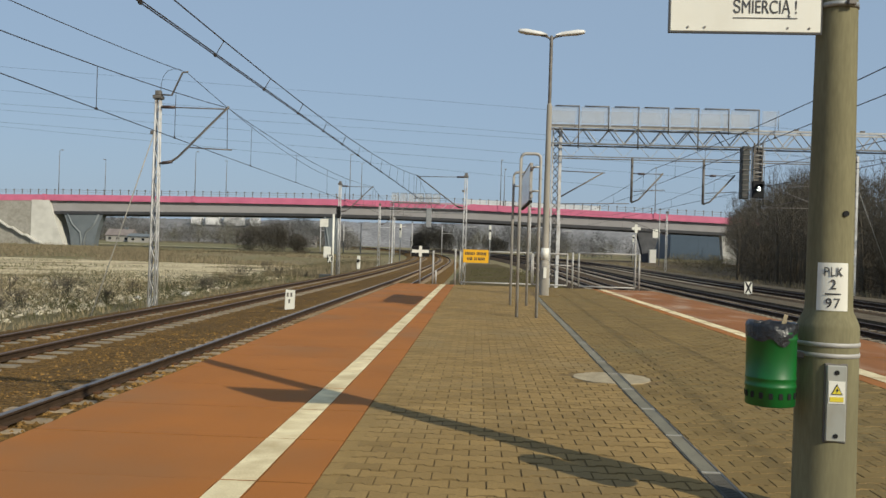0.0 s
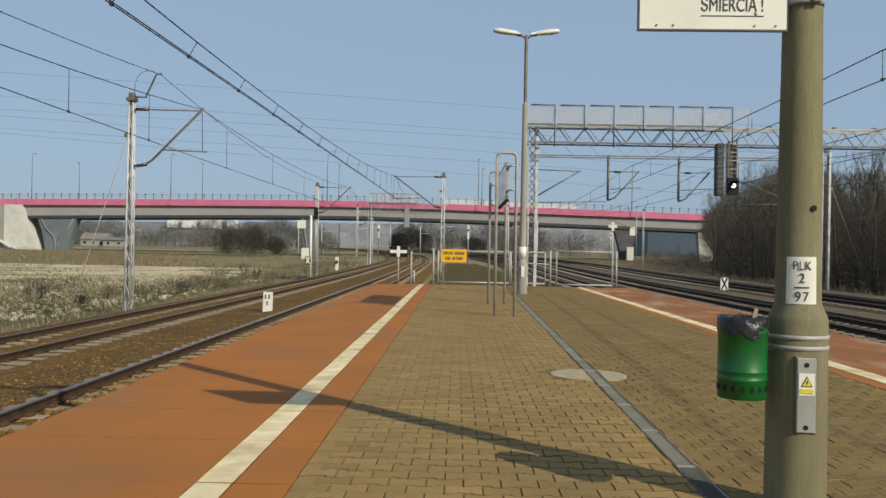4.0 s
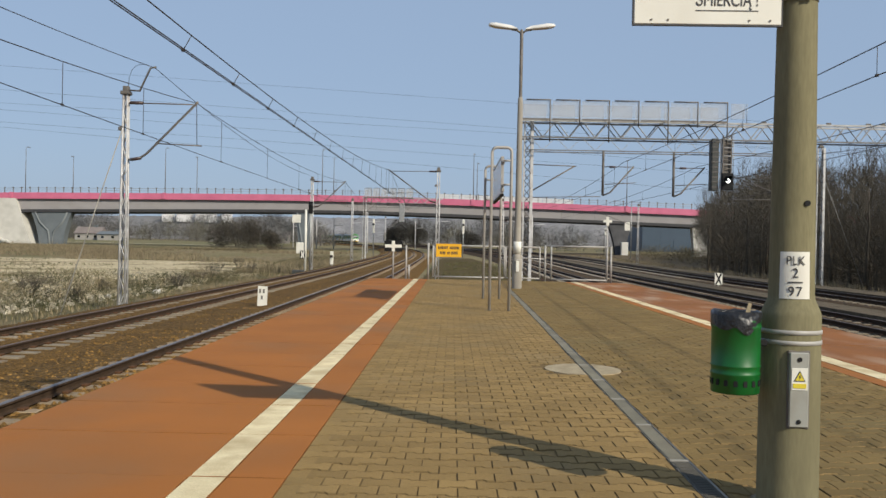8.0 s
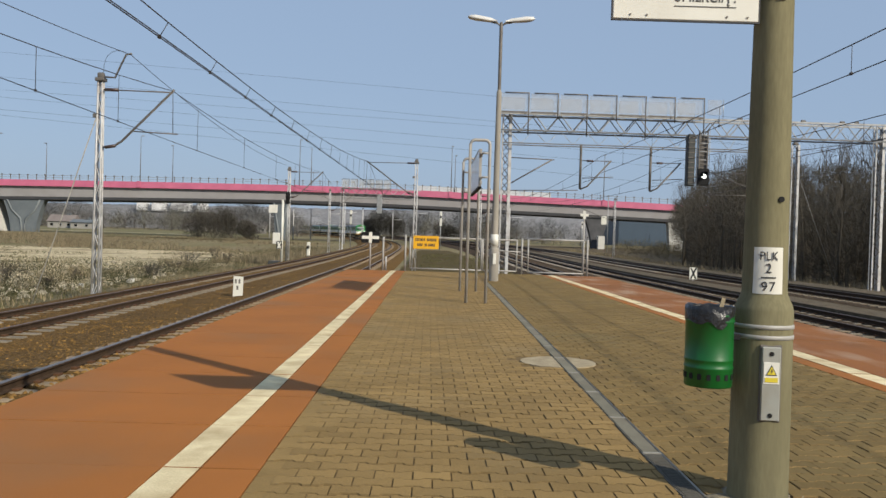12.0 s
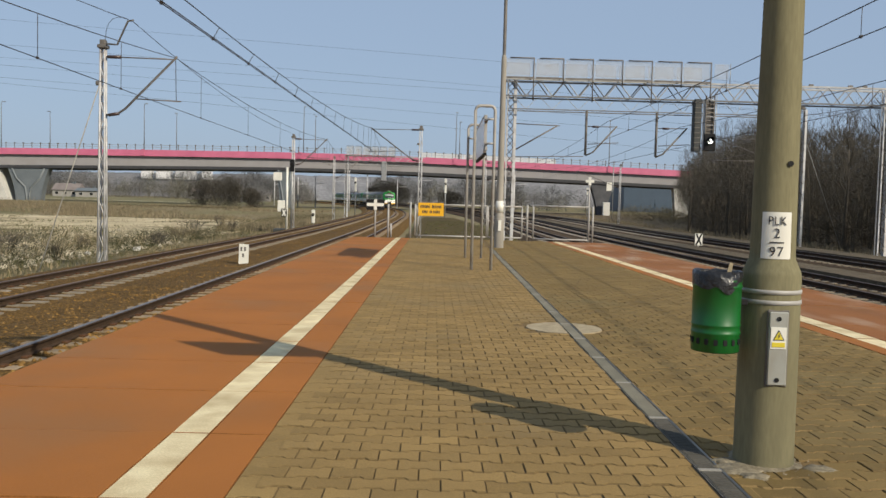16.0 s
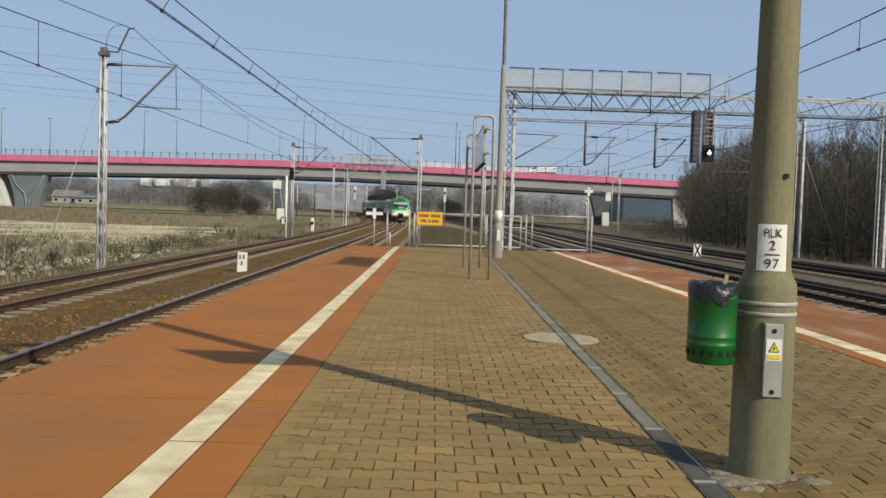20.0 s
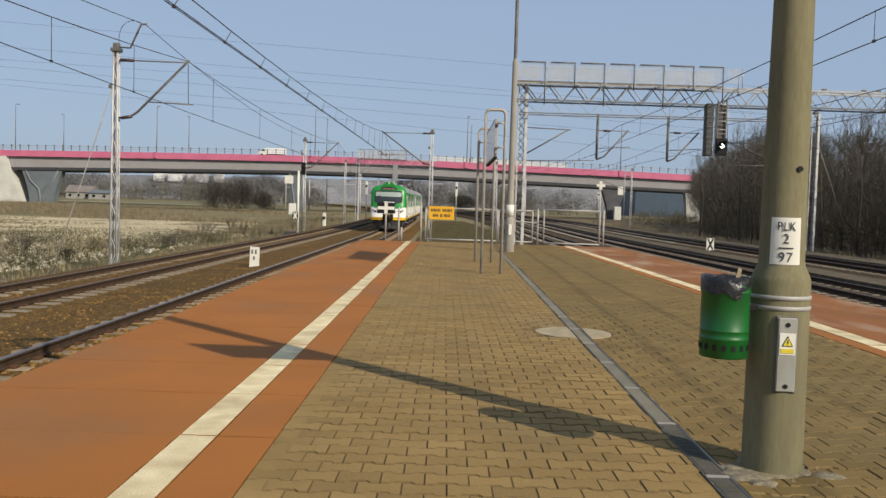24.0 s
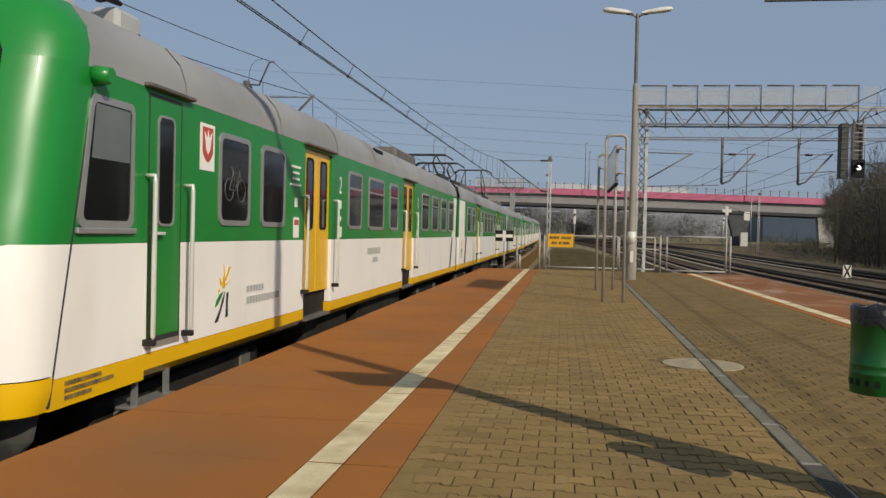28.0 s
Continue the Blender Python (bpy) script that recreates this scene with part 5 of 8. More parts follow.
part("cable_case", Geo().box(-1.3, -0.5, -0.4, 0.4, -0.1, 0.32, 0.05), M_CASE, sp)
signal_post(-11.5, 124, 6.0, 2.0, "distant white signal on a post")
signal_post(1.6, 124, 6.2, 2.1, "distant white signal on a post")
signal_post(-11.6, 82, 1.6, 1.3, "low white marker post by the track")
signal_post(27.0, 150, 6.0, 1.2, "distant white signal on a post")
signal_post(33.6, 160, 11.0, 0.0, "tall pale mast with a white board beside the bridge pier", [(-0.75, 6.6, 0.5, 0.8)])
for x, yq in ((-17, 170), (-22, 185), (-30, 215), (-36, 225), (-45, 240), (-10, 230), (-3, 160), (9, 150), (16, 170)):
    h = 7.5
    solid("far_mast", Geo().tube([(x, yq, -1.3), (x, yq, h)], 0.16, 4, 0.1).tube([(x, yq, 5.6), (x + 2.4, yq, 5.7)], 0.05, 4), M_MAST, "distant pale catenary mast in the haze", "catenary mast", group="catenary masts")
# high-voltage lines far behind
LINES = ((62.2, 53.4), (53.6, 44.5), (48.9, 42.3), (46.5, 37.3), (42.1, 33.5), (40.3, 28.9))


def line_z(k, x):
    a, b = LINES[k]
    return a + (b - a) * (x + 162.5) / 158.5


for k in range(6):
    pts = [(-238 + 476 * i / 16, 302, line_z(k, -238 + 476 * i / 16)) for i in range(17)]
    solid("power_line", Geo().tube(pts, 0.035, 4), M_WIRE, "thin distant power line across the sky", "power line", group="power lines")

# ---- electric train in green, white and yellow ----
M_GREEN = mat("green coach paint", (0.010, 0.250, 0.034), 0.36, vary=0.10, scale=1.5, coat=0.12, stain=(0.02, 0.16, 0.04), stain_scale=1.2, stain_amount=0.35, stretch=(1, 1, 0.4))
M_CWHITE = mat("white coach paint", (0.98, 0.965, 0.915), 0.36, vary=0.03, scale=1.0, coat=0.12, stain=(0.70, 0.66, 0.58), stain_scale=1.6, stain_amount=0.3, stretch=(1, 1, 0.35))
M_CYELLOW = mat("yellow coach paint", (0.86, 0.50, 0.004), 0.32, vary=0.06, scale=1.5, coat=0.25, stain=(0.6, 0.33, 0.02), stain_scale=2.0, stain_amount=0.4)
M_CROOF = mat("grey coach roof", (0.33, 0.33, 0.33), 0.65, vary=0.15, scale=0.8, stain=(0.2, 0.19, 0.17), stain_scale=0.7, stain_amount=0.6)
M_GLASS = mat("dark coach glass", (0.012, 0.014, 0.015), 0.06, vary=0.3, scale=2.0)
M_BLIND = mat("pale roller blind", (0.34, 0.39, 0.37), 0.6, vary=0.08, scale=2.0)
M_FRAME = mat("aluminium window frame", (0.50, 0.50, 0.49), 0.4, metal=0.6, vary=0.1, scale=6)
M_UNDER = mat("underframe dirt", (0.035, 0.030, 0.026), 0.8, vary=0.4, scale=3.0, fine=0.2)
M_PLOW = mat("dusty black plough", (0.032, 0.030, 0.028), 0.7, vary=0.4, scale=4.0, stain=(0.2, 0.19, 0.18), stain_scale=2.5, stain_amount=0.4)
M_CHROME = mat("pale grab rail", (0.72, 0.72, 0.68), 0.35, metal=0.2)
M_LAMP = mat("headlamp glass", (0.50, 0.49, 0.46), 0.12, metal=0.6, vary=0.35, scale=25, coat=0.6)
M_GREY = mat("grey paint and crease shade", (0.46, 0.46, 0.45), 0.4, vary=0.1, scale=3)
M_HEADLIT = mat("lit headlamp", (0.62, 0.58, 0.46), 0.25, glow=0.06)
M_REDSIGN = mat("red emblem", (0.52, 0.08, 0.05), 0.5)


def ring(outer, inner, x0, x1):
    """A flat frame between two outlines, standing off a coach side."""
    n = len(outer)
    v = [(x1, a, b) for a, b in outer] + [(x1, a, b) for a, b in inner] + [(x0, a, b) for a, b in outer] + [(x0, a, b) for a, b in inner]
    f = []
    for i in range(n):
        j = (i + 1) % n
        f += [(i, j, n + j, n + i), (i, 2 * n + i, 2 * n + j, j), (n + i, n + j, 3 * n + j, 3 * n + i)]
    return Geo().add(v, f)


def flip(geo, s):
    if s < 0:
        geo.v = [(-x, y, z) for x, y, z in geo.v]
        geo.f = [q[::-1] for q in geo.f]
    return geo


HALF = 1.44


def coach_window(car, s, y0, y1, z0=2.02, z1=2.88, r=0.09, split=False, lean=0.0):
    o, i = rrect(y0, y1, z0, z1, r), rrect(y0 + 0.05, y1 - 0.05, z0 + 0.05, z1 - 0.05, r * 0.75)
    if lean:
        k = lambda p: (p[0] + lean * max(0.0, (p[1] - z0) / (z1 - z0)) * (1 - (p[0] - y0) / (y1 - y0)), p[1])
        o, i = [k(p) for p in o], [k(p) for p in i]
    w = part("window", flip(ring(o, i, HALF - 0.01, HALF + 0.014), s), M_FRAME, car)
    part("pane", flip(Geo().prism(i, HALF - 0.004, HALF + 0.006, "x"), s), M_GLASS, w)
    if split:
        zz = z0 + (z1 - z0) * 0.70
        part("sash_bar", flip(Geo().box(HALF, HALF + 0.016, y0 + 0.05, y1 - 0.05, zz - 0.014, zz + 0.014), s), M_FRAME, w)
    return w


def rail_handle(car, s, y, z0, z1):
    x = HALF + 0.075
    part("grab_rail", flip(Geo().tube([(HALF, y, z1), (x, y, z1), (x, y, z1 - 0.04), (x, y, z0 + 0.04), (x, y, z0), (HALF, y, z0)], 0.019, 8), s), M_CHROME, car)
    part("rail_foot", flip(Geo().box(HALF - 0.005, x + 0.018, y - 0.026, y + 0.026, z0 - 0.03, z0 + 0.018, 0.006), s), M_UNDER, car)


def coach_door(car, s, y0, y1):
    """Yellow double door set back in the side, with its step."""
    m = (y0 + y1) / 2
    for a, b in ((y0, m - 0.008), (m + 0.008, y1)):
        d = part("door_leaf", flip(Geo().box(HALF - 0.075, HALF - 0.035, a, b, 1.2, 3.0, 0.006), s), M_CYELLOW, car)
        c = (a + b) / 2
        o, i = rrect(c - 0.15, c + 0.15, 2.0, 2.9, 0.07), rrect(c - 0.12, c + 0.12, 2.03, 2.87, 0.055)
        part("door_window_frame", flip(ring(o, i, HALF - 0.04, HALF - 0.025), s), M_BLACK, d)
        part("door_pane", flip(Geo().prism(i, HALF - 0.038, HALF - 0.030, "x"), s), M_GLASS, d)
    part("door_well", flip(Geo().box(HALF - 0.35, HALF - 0.09, y0, y1, 0.86, 1.2), s), M_UNDER, car)
    part("door_gutter", flip(Geo().box(HALF - 0.02, HALF + 0.06, y0 - 0.08, y1 + 0.08, 3.03, 3.06, 0.006), s), M_STEEL_D, car)
    part("door_step", flip(Geo().box(HALF - 0.3, HALF + 0.02, y0 + 0.05, y1 - 0.05, 0.86, 0.90, 0.006), s), M_STEEL_D, car)
    part("door_step", flip(Geo().box(HALF - 0.25, HALF + 0.06, y0 + 0.1, y1 - 0.1, 0.5, 0.53, 0.006), s), M_STEEL, car)
    rail_handle(car, s, y0 - 0.10, 1.25, 2.4)
    rail_handle(car, s, y1 + 0.10, 1.25, 2.4)


def coach_sides(car, L, y_start, doors):
    """Painted side panels between the doors, both sides."""
    edges = [y_start] + [e for d in doors for e in d] + [L]
    for s in (1, -1):
        for a, b in zip(edges[0::2], edges[1::2]):
            part("yellow_skirt", flip(Geo().prism([(1.37, 0.83), (HALF + 0.003, 0.9), (HALF + 0.003, 1.02), (1.3, 1.02), (1.3, 0.83)], a, b, "y"), s), M_CYELLOW, car)
            part("white_panel", flip(Geo().box(1.36, HALF, a, b, 1.023, 1.87, 0.003), s), M_CWHITE, car)
            part("green_panel", flip(Geo().box(1.36, HALF, a, b, 1.873, 3.05, 0.003), s), M_GREEN, car)
        for a, b in doors:
            part("door_lintel", flip(Geo().box(1.36, HALF, a, b, 3.0, 3.05), s), M_GREEN, car)


ROOF = [(1.44, 3.05), (1.43, 3.18), (1.38, 3.33), (1.24, 3.49), (0.98, 3.61), (0.6, 3.70), (0.3, 3.74), (0.0, 3.75)]


def coach_roof(car, y0, y1, slant=None):
    out = ROOF + [(-x, z) for x, z in ROOF[-2::-1]]
    n = len(out)
    g, v = Geo(), []
    for y in (y0, y1):
        v += [(x, y + (slant(z) if slant and y == y0 else 0), z) for x, z in out]
    g.add(v, [(i, i + 1, n + i + 1, n + i) for i in range(n - 1)], True)
    g.add([(x, y1, z) for x, z in out] + [(HALF, y1, 0.85), (-HALF, y1, 0.85)], [tuple(range(n + 2))])
    part("roof", g, M_CROOF, car)
    part("end_wall", Geo().box(-1.36, 1.36, y1 - 0.06, y1 - 0.02, 0.85, 3.1), M_UNDER, car)
    for k in range(int((y1 - y0) / 2.4)):
        y = y0 + 1.6 + 2.4 * k
        rib = [(x * 1.004, y + d, z + 0.008) for d in (-0.03, 0.03) for x, z in out]
        part("roof_rib", Geo().add(rib, [(i, i + 1, n + i + 1, n + i) for i in range(n - 1)], True), M_CROOF, car)


def bogie(car, y):
    b = part("bogie", Geo().box(-1.0, 1.0, y - 1.7, y + 1.7, 0.42, 0.62, 0.03).box(0.95, 1.12, y - 1.75, y + 1.75, 0.35, 0.66, 0.03).box(-1.12, -0.95, y - 1.75, y + 1.75, 0.35, 0.66, 0.03), M_UNDER, car)
    for d in (-1.3, 1.3):
        for s in (-1, 1):
            part("wheel", Geo().disc((s * 0.75, y + d, 0.46), 0.46, 24, "x", 0.13), M_UNDER, b)
            part("axle_box", Geo().box(s * 1.0 - 0.14, s * 1.0 + 0.14, y + d - 0.16, y + d + 0.16, 0.34, 0.64, 0.03), M_STEEL_D, b)
        part("axle", Geo().tube([(-0.75, y + d, 0.46), (0.75, y + d, 0.46)], 0.08, 8), M_UNDER, b)


def underframe(car, y0, y1, boxes):
    part("underframe", Geo().box(-1.3, 1.3, y0, y1, 0.78, 0.98), M_UNDER, car)
    for a, b in boxes:
        part("equipment_box", Geo().box(-1.2, 1.2, a, b, 0.34, 0.8, 0.04), M_UNDER, car)


def bars(name, car, s, y, z, w, h, n, material, x=HALF + 0.006):
    k = w / n
    for i in range(n):
        part(name, flip(Geo().box(x - 0.006, x + 0.002, y + i * k, y + i * k + k * 0.7, z, z + h), s), material, car)


def sun_logo(car, s, y, z, x=HALF + 0.006, k=1.0):
    """A loose drawing: a few yellow rays over a green leaf and two dark strokes."""
    def shape(name, pts, m, parent):
        return part(name, flip(Geo().prism([(y + a * k, z + b * k) for a, b in pts], x - 0.004, x + 0.002, "x"), s), m, parent)
    lg = shape("logo_ray", [(0.13, 0.24), (0.18, 0.25), (0.17, 0.33), (0.14, 0.33)], M_CYELLOW, car)
    for pts in ([(0.16, 0.32), (0.175, 0.32), (0.15, 0.42)], [(0.18, 0.31), (0.20, 0.30), (0.28, 0.40), (0.25, 0.40)], [(0.10, 0.26), (0.12, 0.28), (0.07, 0.33)], [(0.05, 0.22), (0.08, 0.22), (0.07, 0.25)], [(0.19, 0.27), (0.20, 0.26), (0.29, 0.31)]):
        shape("logo_ray", pts, M_CYELLOW, lg)
    shape("logo_leaf", [(0.0, 0.11), (0.05, 0.13), (0.10, 0.17), (0.15, 0.22), (0.08, 0.20), (0.03, 0.16)], M_GREEN, lg)
    shape("logo_stroke", [(0.0, 0.0), (0.05, 0.0), (0.11, 0.08), (0.155, 0.15), (0.18, 0.215), (0.14, 0.17), (0.08, 0.08)], M_INK, lg)
    shape("logo_stroke", [(0.20, 0.02), (0.24, 0.025), (0.235, 0.10), (0.245, 0.21), (0.215, 0.20), (0.205, 0.10)], M_INK, lg)


# --- cab end: plan curve and rake by height ---
def seam(z):
    return -0.10 * max(0, (1.87 - z)) + 0.25 * max(0.0, z - 1.87)


NOSE = [(0.2, -0.50), (0.8, -0.55), (1.2, -0.57), (1.6, -0.56), (1.95, -0.50), (2.2, -0.43), (2.7, -0.33), (3.1, -0.22), (3.35, -0.12), (3.5, -0.03), (3.67, 0.15), (3.8, 0.32)]


def nose(z):
    for (a, p), (b, q) in zip(NOSE[:-1], NOSE[1:]):
        if z <= b:
            return p + (q - p) * (z - a) / (b - a)
    return NOSE[-1][1]


def half_at(z):
    if z <= 3.05:
        return HALF if z > 0.95 else HALF - 0.25 * (0.95 - z)
    for (x0, a), (x1, b) in zip(ROOF[:-1], ROOF[1:]):
        if z <= b:
            return x0 + (x1 - x0) * (z - a) / (b - a)
    return 0.0


def face(u, z, out=0.0):
    """A point of the cab front: u from -1 to 1 across, at a height, a little proud."""
    th = u * math.pi / 2
    W, D = half_at(z), max(0.02, seam(z) - nose(z))
    e = 2 / 2.9
    sx, cy = math.sin(th), math.cos(th)
    x = math.copysign(abs(sx) ** e, sx) * (W + out)
    y = seam(z) - (abs(cy) ** e) * (D + out)
    return (x, y, z)


def face_x(x, z, out=0.0):
    """The same by its place across in metres."""
    W = half_at(z)
    q = min(1.0, abs(x) / W)
    u = math.asin(q ** 1.45) * 2 / math.pi
    p = face(math.copysign(u, x), z, out)
    return (x, p[1], z)


def face_patch(lo, hi, nu=36, nv=6, out=0.0, u0=-1, u1=1):
    v = []
    for j in range(nv + 1):
        for i in range(nu + 1):
            u = u0 + (u1 - u0) * i / nu
            x = math.sin(u * math.pi / 2)
            z = lo(x) + (hi(x) - lo(x)) * j / nv
            v.append(face(u, z, out))
    n = nu + 1
    return Geo().add(v, [(j * n + i, j * n + i + 1, (j + 1) * n + i + 1, (j + 1) * n + i) for j in range(nv) for i in range(nu)], True)


def face_shape(outline, out, thick=0.012):
    """A flat outline (across, height) laid on the cab front, as a thin solid."""
    n = len(outline)
    cx, cz = sum(p[0] for p in outline) / n, sum(p[1] for p in outline) / n
    rings_ = [1.0, 0.66, 0.33]
    v = [face_x(x, z, out - thick) for x, z in outline]
    for k in rings_:
        v += [face_x(cx + (x - cx) * k, cz + (z - cz) * k, out) for x, z in outline]
    v.append(face_x(cx, cz, out))
    f = []
    for j in range(3):
        f += [(j * n + i, j * n + (i + 1) % n, (j + 1) * n + (i + 1) % n, (j + 1) * n + i) for i in range(n)]
    f += [(3 * n + i, 3 * n + (i + 1) % n, 4 * n) for i in range(n)]
    return Geo().add(v, f)


def densify(pts, m=6):
    o = []
    for (a, b), (c, d) in zip(pts, pts[1:] + pts[:1]):
        o += [(a + (c - a) * k / m, b + (d - b) * k / m) for k in range(m)]
    return o


def wave(x):
    return 1.87 - 0.15 * max(0.0, 1 - (x / 0.86) ** 2)


M_SCREEN = mat("tinted windscreen", (0.045, 0.055, 0.058), 0.08, vary=0.35, scale=1.5)
M_DIRTY = mat("grimy yellow paint", (0.30, 0.20, 0.04), 0.7, second=(0.10, 0.08, 0.04), scale=9.0, fine=0.2)


def build_cab(car):
    front = part("cab_front", face_patch(wave, lambda x: 3.05, nv=10), M_GREEN, car, "moulded green cab front")
    dome = []
    zs = [3.05, 3.18, 3.33, 3.49, 3.61, 3.70, 3.745]
    for z in zs:
        dome += [face(-1 + 2 * i / 36, z) for i in range(37)]
    part("cab_dome", Geo().add(dome, [(j * 37 + i, j * 37 + i + 1, (j + 1) * 37 + i + 1, (j + 1) * 37 + i) for j in range(len(zs) - 1) for i in range(36)], True), M_GREEN, front)
    part("white_mask", face_patch(lambda x: 1.05, wave, nv=6), M_CWHITE, front)
    for s in (-1, 1):
        a, b = (-1, -0.1) if s < 0 else (0.112, 1)
        part("yellow_bumper", face_patch(lambda x: 0.83, lambda x: 1.045, nv=3, out=0.012, u0=a, u1=b), M_CYELLOW, front)
    part("cab_floor", Geo().prism([(-1.35, 0.1), (-1.2, -0.3), (-0.6, -0.5), (0.6, -0.5), (1.2, -0.3), (1.35, 0.1)], 0.8, 0.9), M_UNDER, front)
    # grey smile-shaped band: paints the shade of a recessed crease
    st = []
    for i in range(41):
        x = -1.22 + 2.44 * i / 40
        c = 1.42 + 0.46 * abs(x / 1.22) ** 2.4
        st.append((x, c))
    v = []
    for x, c in st:
        v += [face_x(x, c - 0.045, 0.004), face_x(x, c + 0.045, 0.004)]
    part("grey_stripe", Geo().add(v, [(2 * i, 2 * i + 2, 2 * i + 3, 2 * i + 1) for i in range(40)], True), M_GREY, front)
    # windscreen in its black frame
    right = [(0.0, 2.13), (0.5, 2.155), (0.96, 2.225), (1.07, 2.265), (1.12, 2.36), (1.13, 2.75), (1.115, 3.07), (1.08, 3.15), (1.0, 3.19), (0.5, 3.205), (0.0, 3.21)]
    whole = right + [(-x, z) for x, z in right[-2:0:-1]]
    ws = part("windscreen_frame", face_shape(densify(whole, 3), 0.012), M_BLACK, front)
    small = [(x * 0.972, 2.68 + (z - 2.68) * 0.945) for x, z in whole]
    part("windscreen", face_shape(densify(small, 3), 0.02), M_SCREEN, ws)
    part("roller_blind", face_shape(densify([(-1.03, 2.74), (1.05, 2.72), (1.05, 3.0), (0.98, 3.09), (-0.98, 3.09), (-1.03, 3.0)]), 0.024, 0.004), M_BLIND, ws, "pale roller blind drawn half down")
    part("dashboard_papers", face_shape(densify([(-0.40, 2.245), (0.6, 2.245), (0.5, 2.29), (-0.3, 2.31)]), 0.024, 0.004), M_CWHITE, ws)
    for a, b in (((-0.12, 2.16), (-0.72, 2.44)), ((0.42, 2.13), (-0.02, 2.5))):
        p = [face_x(a[0] + (b[0] - a[0]) * k / 4, a[1] + (b[1] - a[1]) * k / 4, 0.05) for k in range(5)]
        part("wiper", Geo().tube(p, 0.014, 6), M_BLACK, ws)
        q = face_x(a[0] + 0.04, a[1] - 0.01, 0.03)
        part("wiper_pivot", Geo().disc(q, 0.03, 10, "y", 0.06), M_BLACK, ws)
    # destination display
    dp = part("destination_display", face_shape(densify([(-0.66, 3.26), (0.66, 3.26), (0.65, 3.45), (0.33, 3.51), (0.0, 3.53), (-0.33, 3.51), (-0.65, 3.45)]), 0.012), M_BLACK, front)
    part("display_panel", face_shape(densify([(-0.57, 3.29), (0.57, 3.29), (0.57, 3.435), (-0.57, 3.435)]), 0.016, 0.004), M_CASE, dp)
    line = words("destination", "R 3 SOCHACZEW", 0.125, M_DISPLAY, dp, Matrix.Identity(4), width=0.98, bold=0.002)
    for vert in line.data.vertices:
        vert.co = Vector(face_x(vert.co.x, 3.363 + vert.co.y, 0.022 + vert.co.z))
    # top headlamp in its bell-shaped hood
    def bell(x):
        q = max(0.0, min(1.0, (0.70 - abs(x)) / 0.52))
        return 3.47 + 0.475 * q * q * (3 - 2 * q)
    xs_b = [-0.70 + 1.4 * i / 28 for i in range(29)]
    v = []
    for y, k in ((-0.035, 0.96), (0.0, 1.0), (0.30, 1.0), (0.62, 0.84)):
        v += [(x * k, y + 0.1 * (1 - math.cos(x)), 3.44 + (bell(x) - 3.44) * k) for x in xs_b]
    hood = part("lamp_hood", Geo().add(v, [(j * 29 + i, j * 29 + i + 1, (j + 1) * 29 + i + 1, (j + 1) * 29 + i) for j in range(3) for i in range(28)], True), M_GREEN, front)
    part("hood_face", Geo().add([v[i] for i in range(29)] + [(0.67, 0.0, 3.40), (-0.67, 0.0, 3.40)], [tuple(range(31))]), M_GREEN, hood)
    part("top_lamp_rim", Geo().disc((0, -0.04, 3.815), 0.095, 18, "y", 0.03), M_BLACK, hood)
    part("top_lamp", Geo().disc((0, -0.055, 3.815), 0.078, 18, "y", 0.03), M_HEADLIT, hood)
    for s in (-1, 1):
        for x, z, r, m in ((1.19, 1.60, 0.115, M_LAMP), (1.0, 1.51, 0.10, M_BLACK)):
            c = face_x(s * x, z, 0.0)
            tilt = s * (32 if x > 1.1 else 20)
            h = part("headlamp_rim", Geo().disc((0, 0, 0), r, 20, "y", 0.05), M_GREY, front)
            h.matrix_basis = pose(c[0], c[1], c[2], 0, 0, tilt)
            part("headlamp", Geo().disc((0, -0.012, 0), r * 0.84, 20, "y", 0.05), m, h)
            if m is M_LAMP:
                part("reflector", Geo().disc((0, -0.02, 0), r * 0.42, 16, "y", 0.05), M_CWHITE, h)
        c = face_x(s * 0.36, 1.62, 0.01)
        part("marker_lamp", Geo().disc(c, 0.045, 12, "y", 0.05), M_LAMP, front)
    # unit number as plain bars
    x = -0.42
    for w in (1, 0, 1, 1, 1, 0, 1, 1, 1, 1, 1):
        if w:
            part("number_bar", face_shape([(x, 1.83), (x + 0.055, 1.83), (x + 0.055, 1.94), (x, 1.94)], 0.006, 0.004), M_CWHITE, front)
        x += 0.078 if w else 0.05
    x = -1.3
    for k in range(11):
        part("number_bar", face_shape([(x, 0.90), (x + 0.045, 0.90), (x + 0.045, 0.99), (x, 0.99)], 0.02, 0.004), M_INK, front)
        x += 0.072
    # emblem
    for pts, m in (([(-0.16, 1.44), (-0.10, 1.44), (0.05, 1.56), (-0.02, 1.56)], M_INK), ([(-0.02, 1.44), (0.05, 1.44), (0.09, 1.56), (0.06, 1.56)], M_INK)):
        part("emblem", face_shape(pts, 0.008, 0.005), m, front)
    # coupler in its dark pocket
    pocket = part("coupler_pocket", face_patch(lambda x: 0.80, lambda x: 1.33, nv=3, out=0.016, u0=-0.1, u1=0.112), M_BLACK, front)
    cp = part("coupler", Geo().box(-0.26, 0.22, -0.92, -0.5, 0.86, 1.16, 0.03), M_UNDER, front)
    part("coupler_head", Geo().lathe([(0.10, 0.0), (0.13, 0.1), (0.12, 0.2), (0.05, 0.22)], 14), M_UNDER, cp).matrix_basis = pose(0.09, -0.9, 1.0, 90, 0, 0)
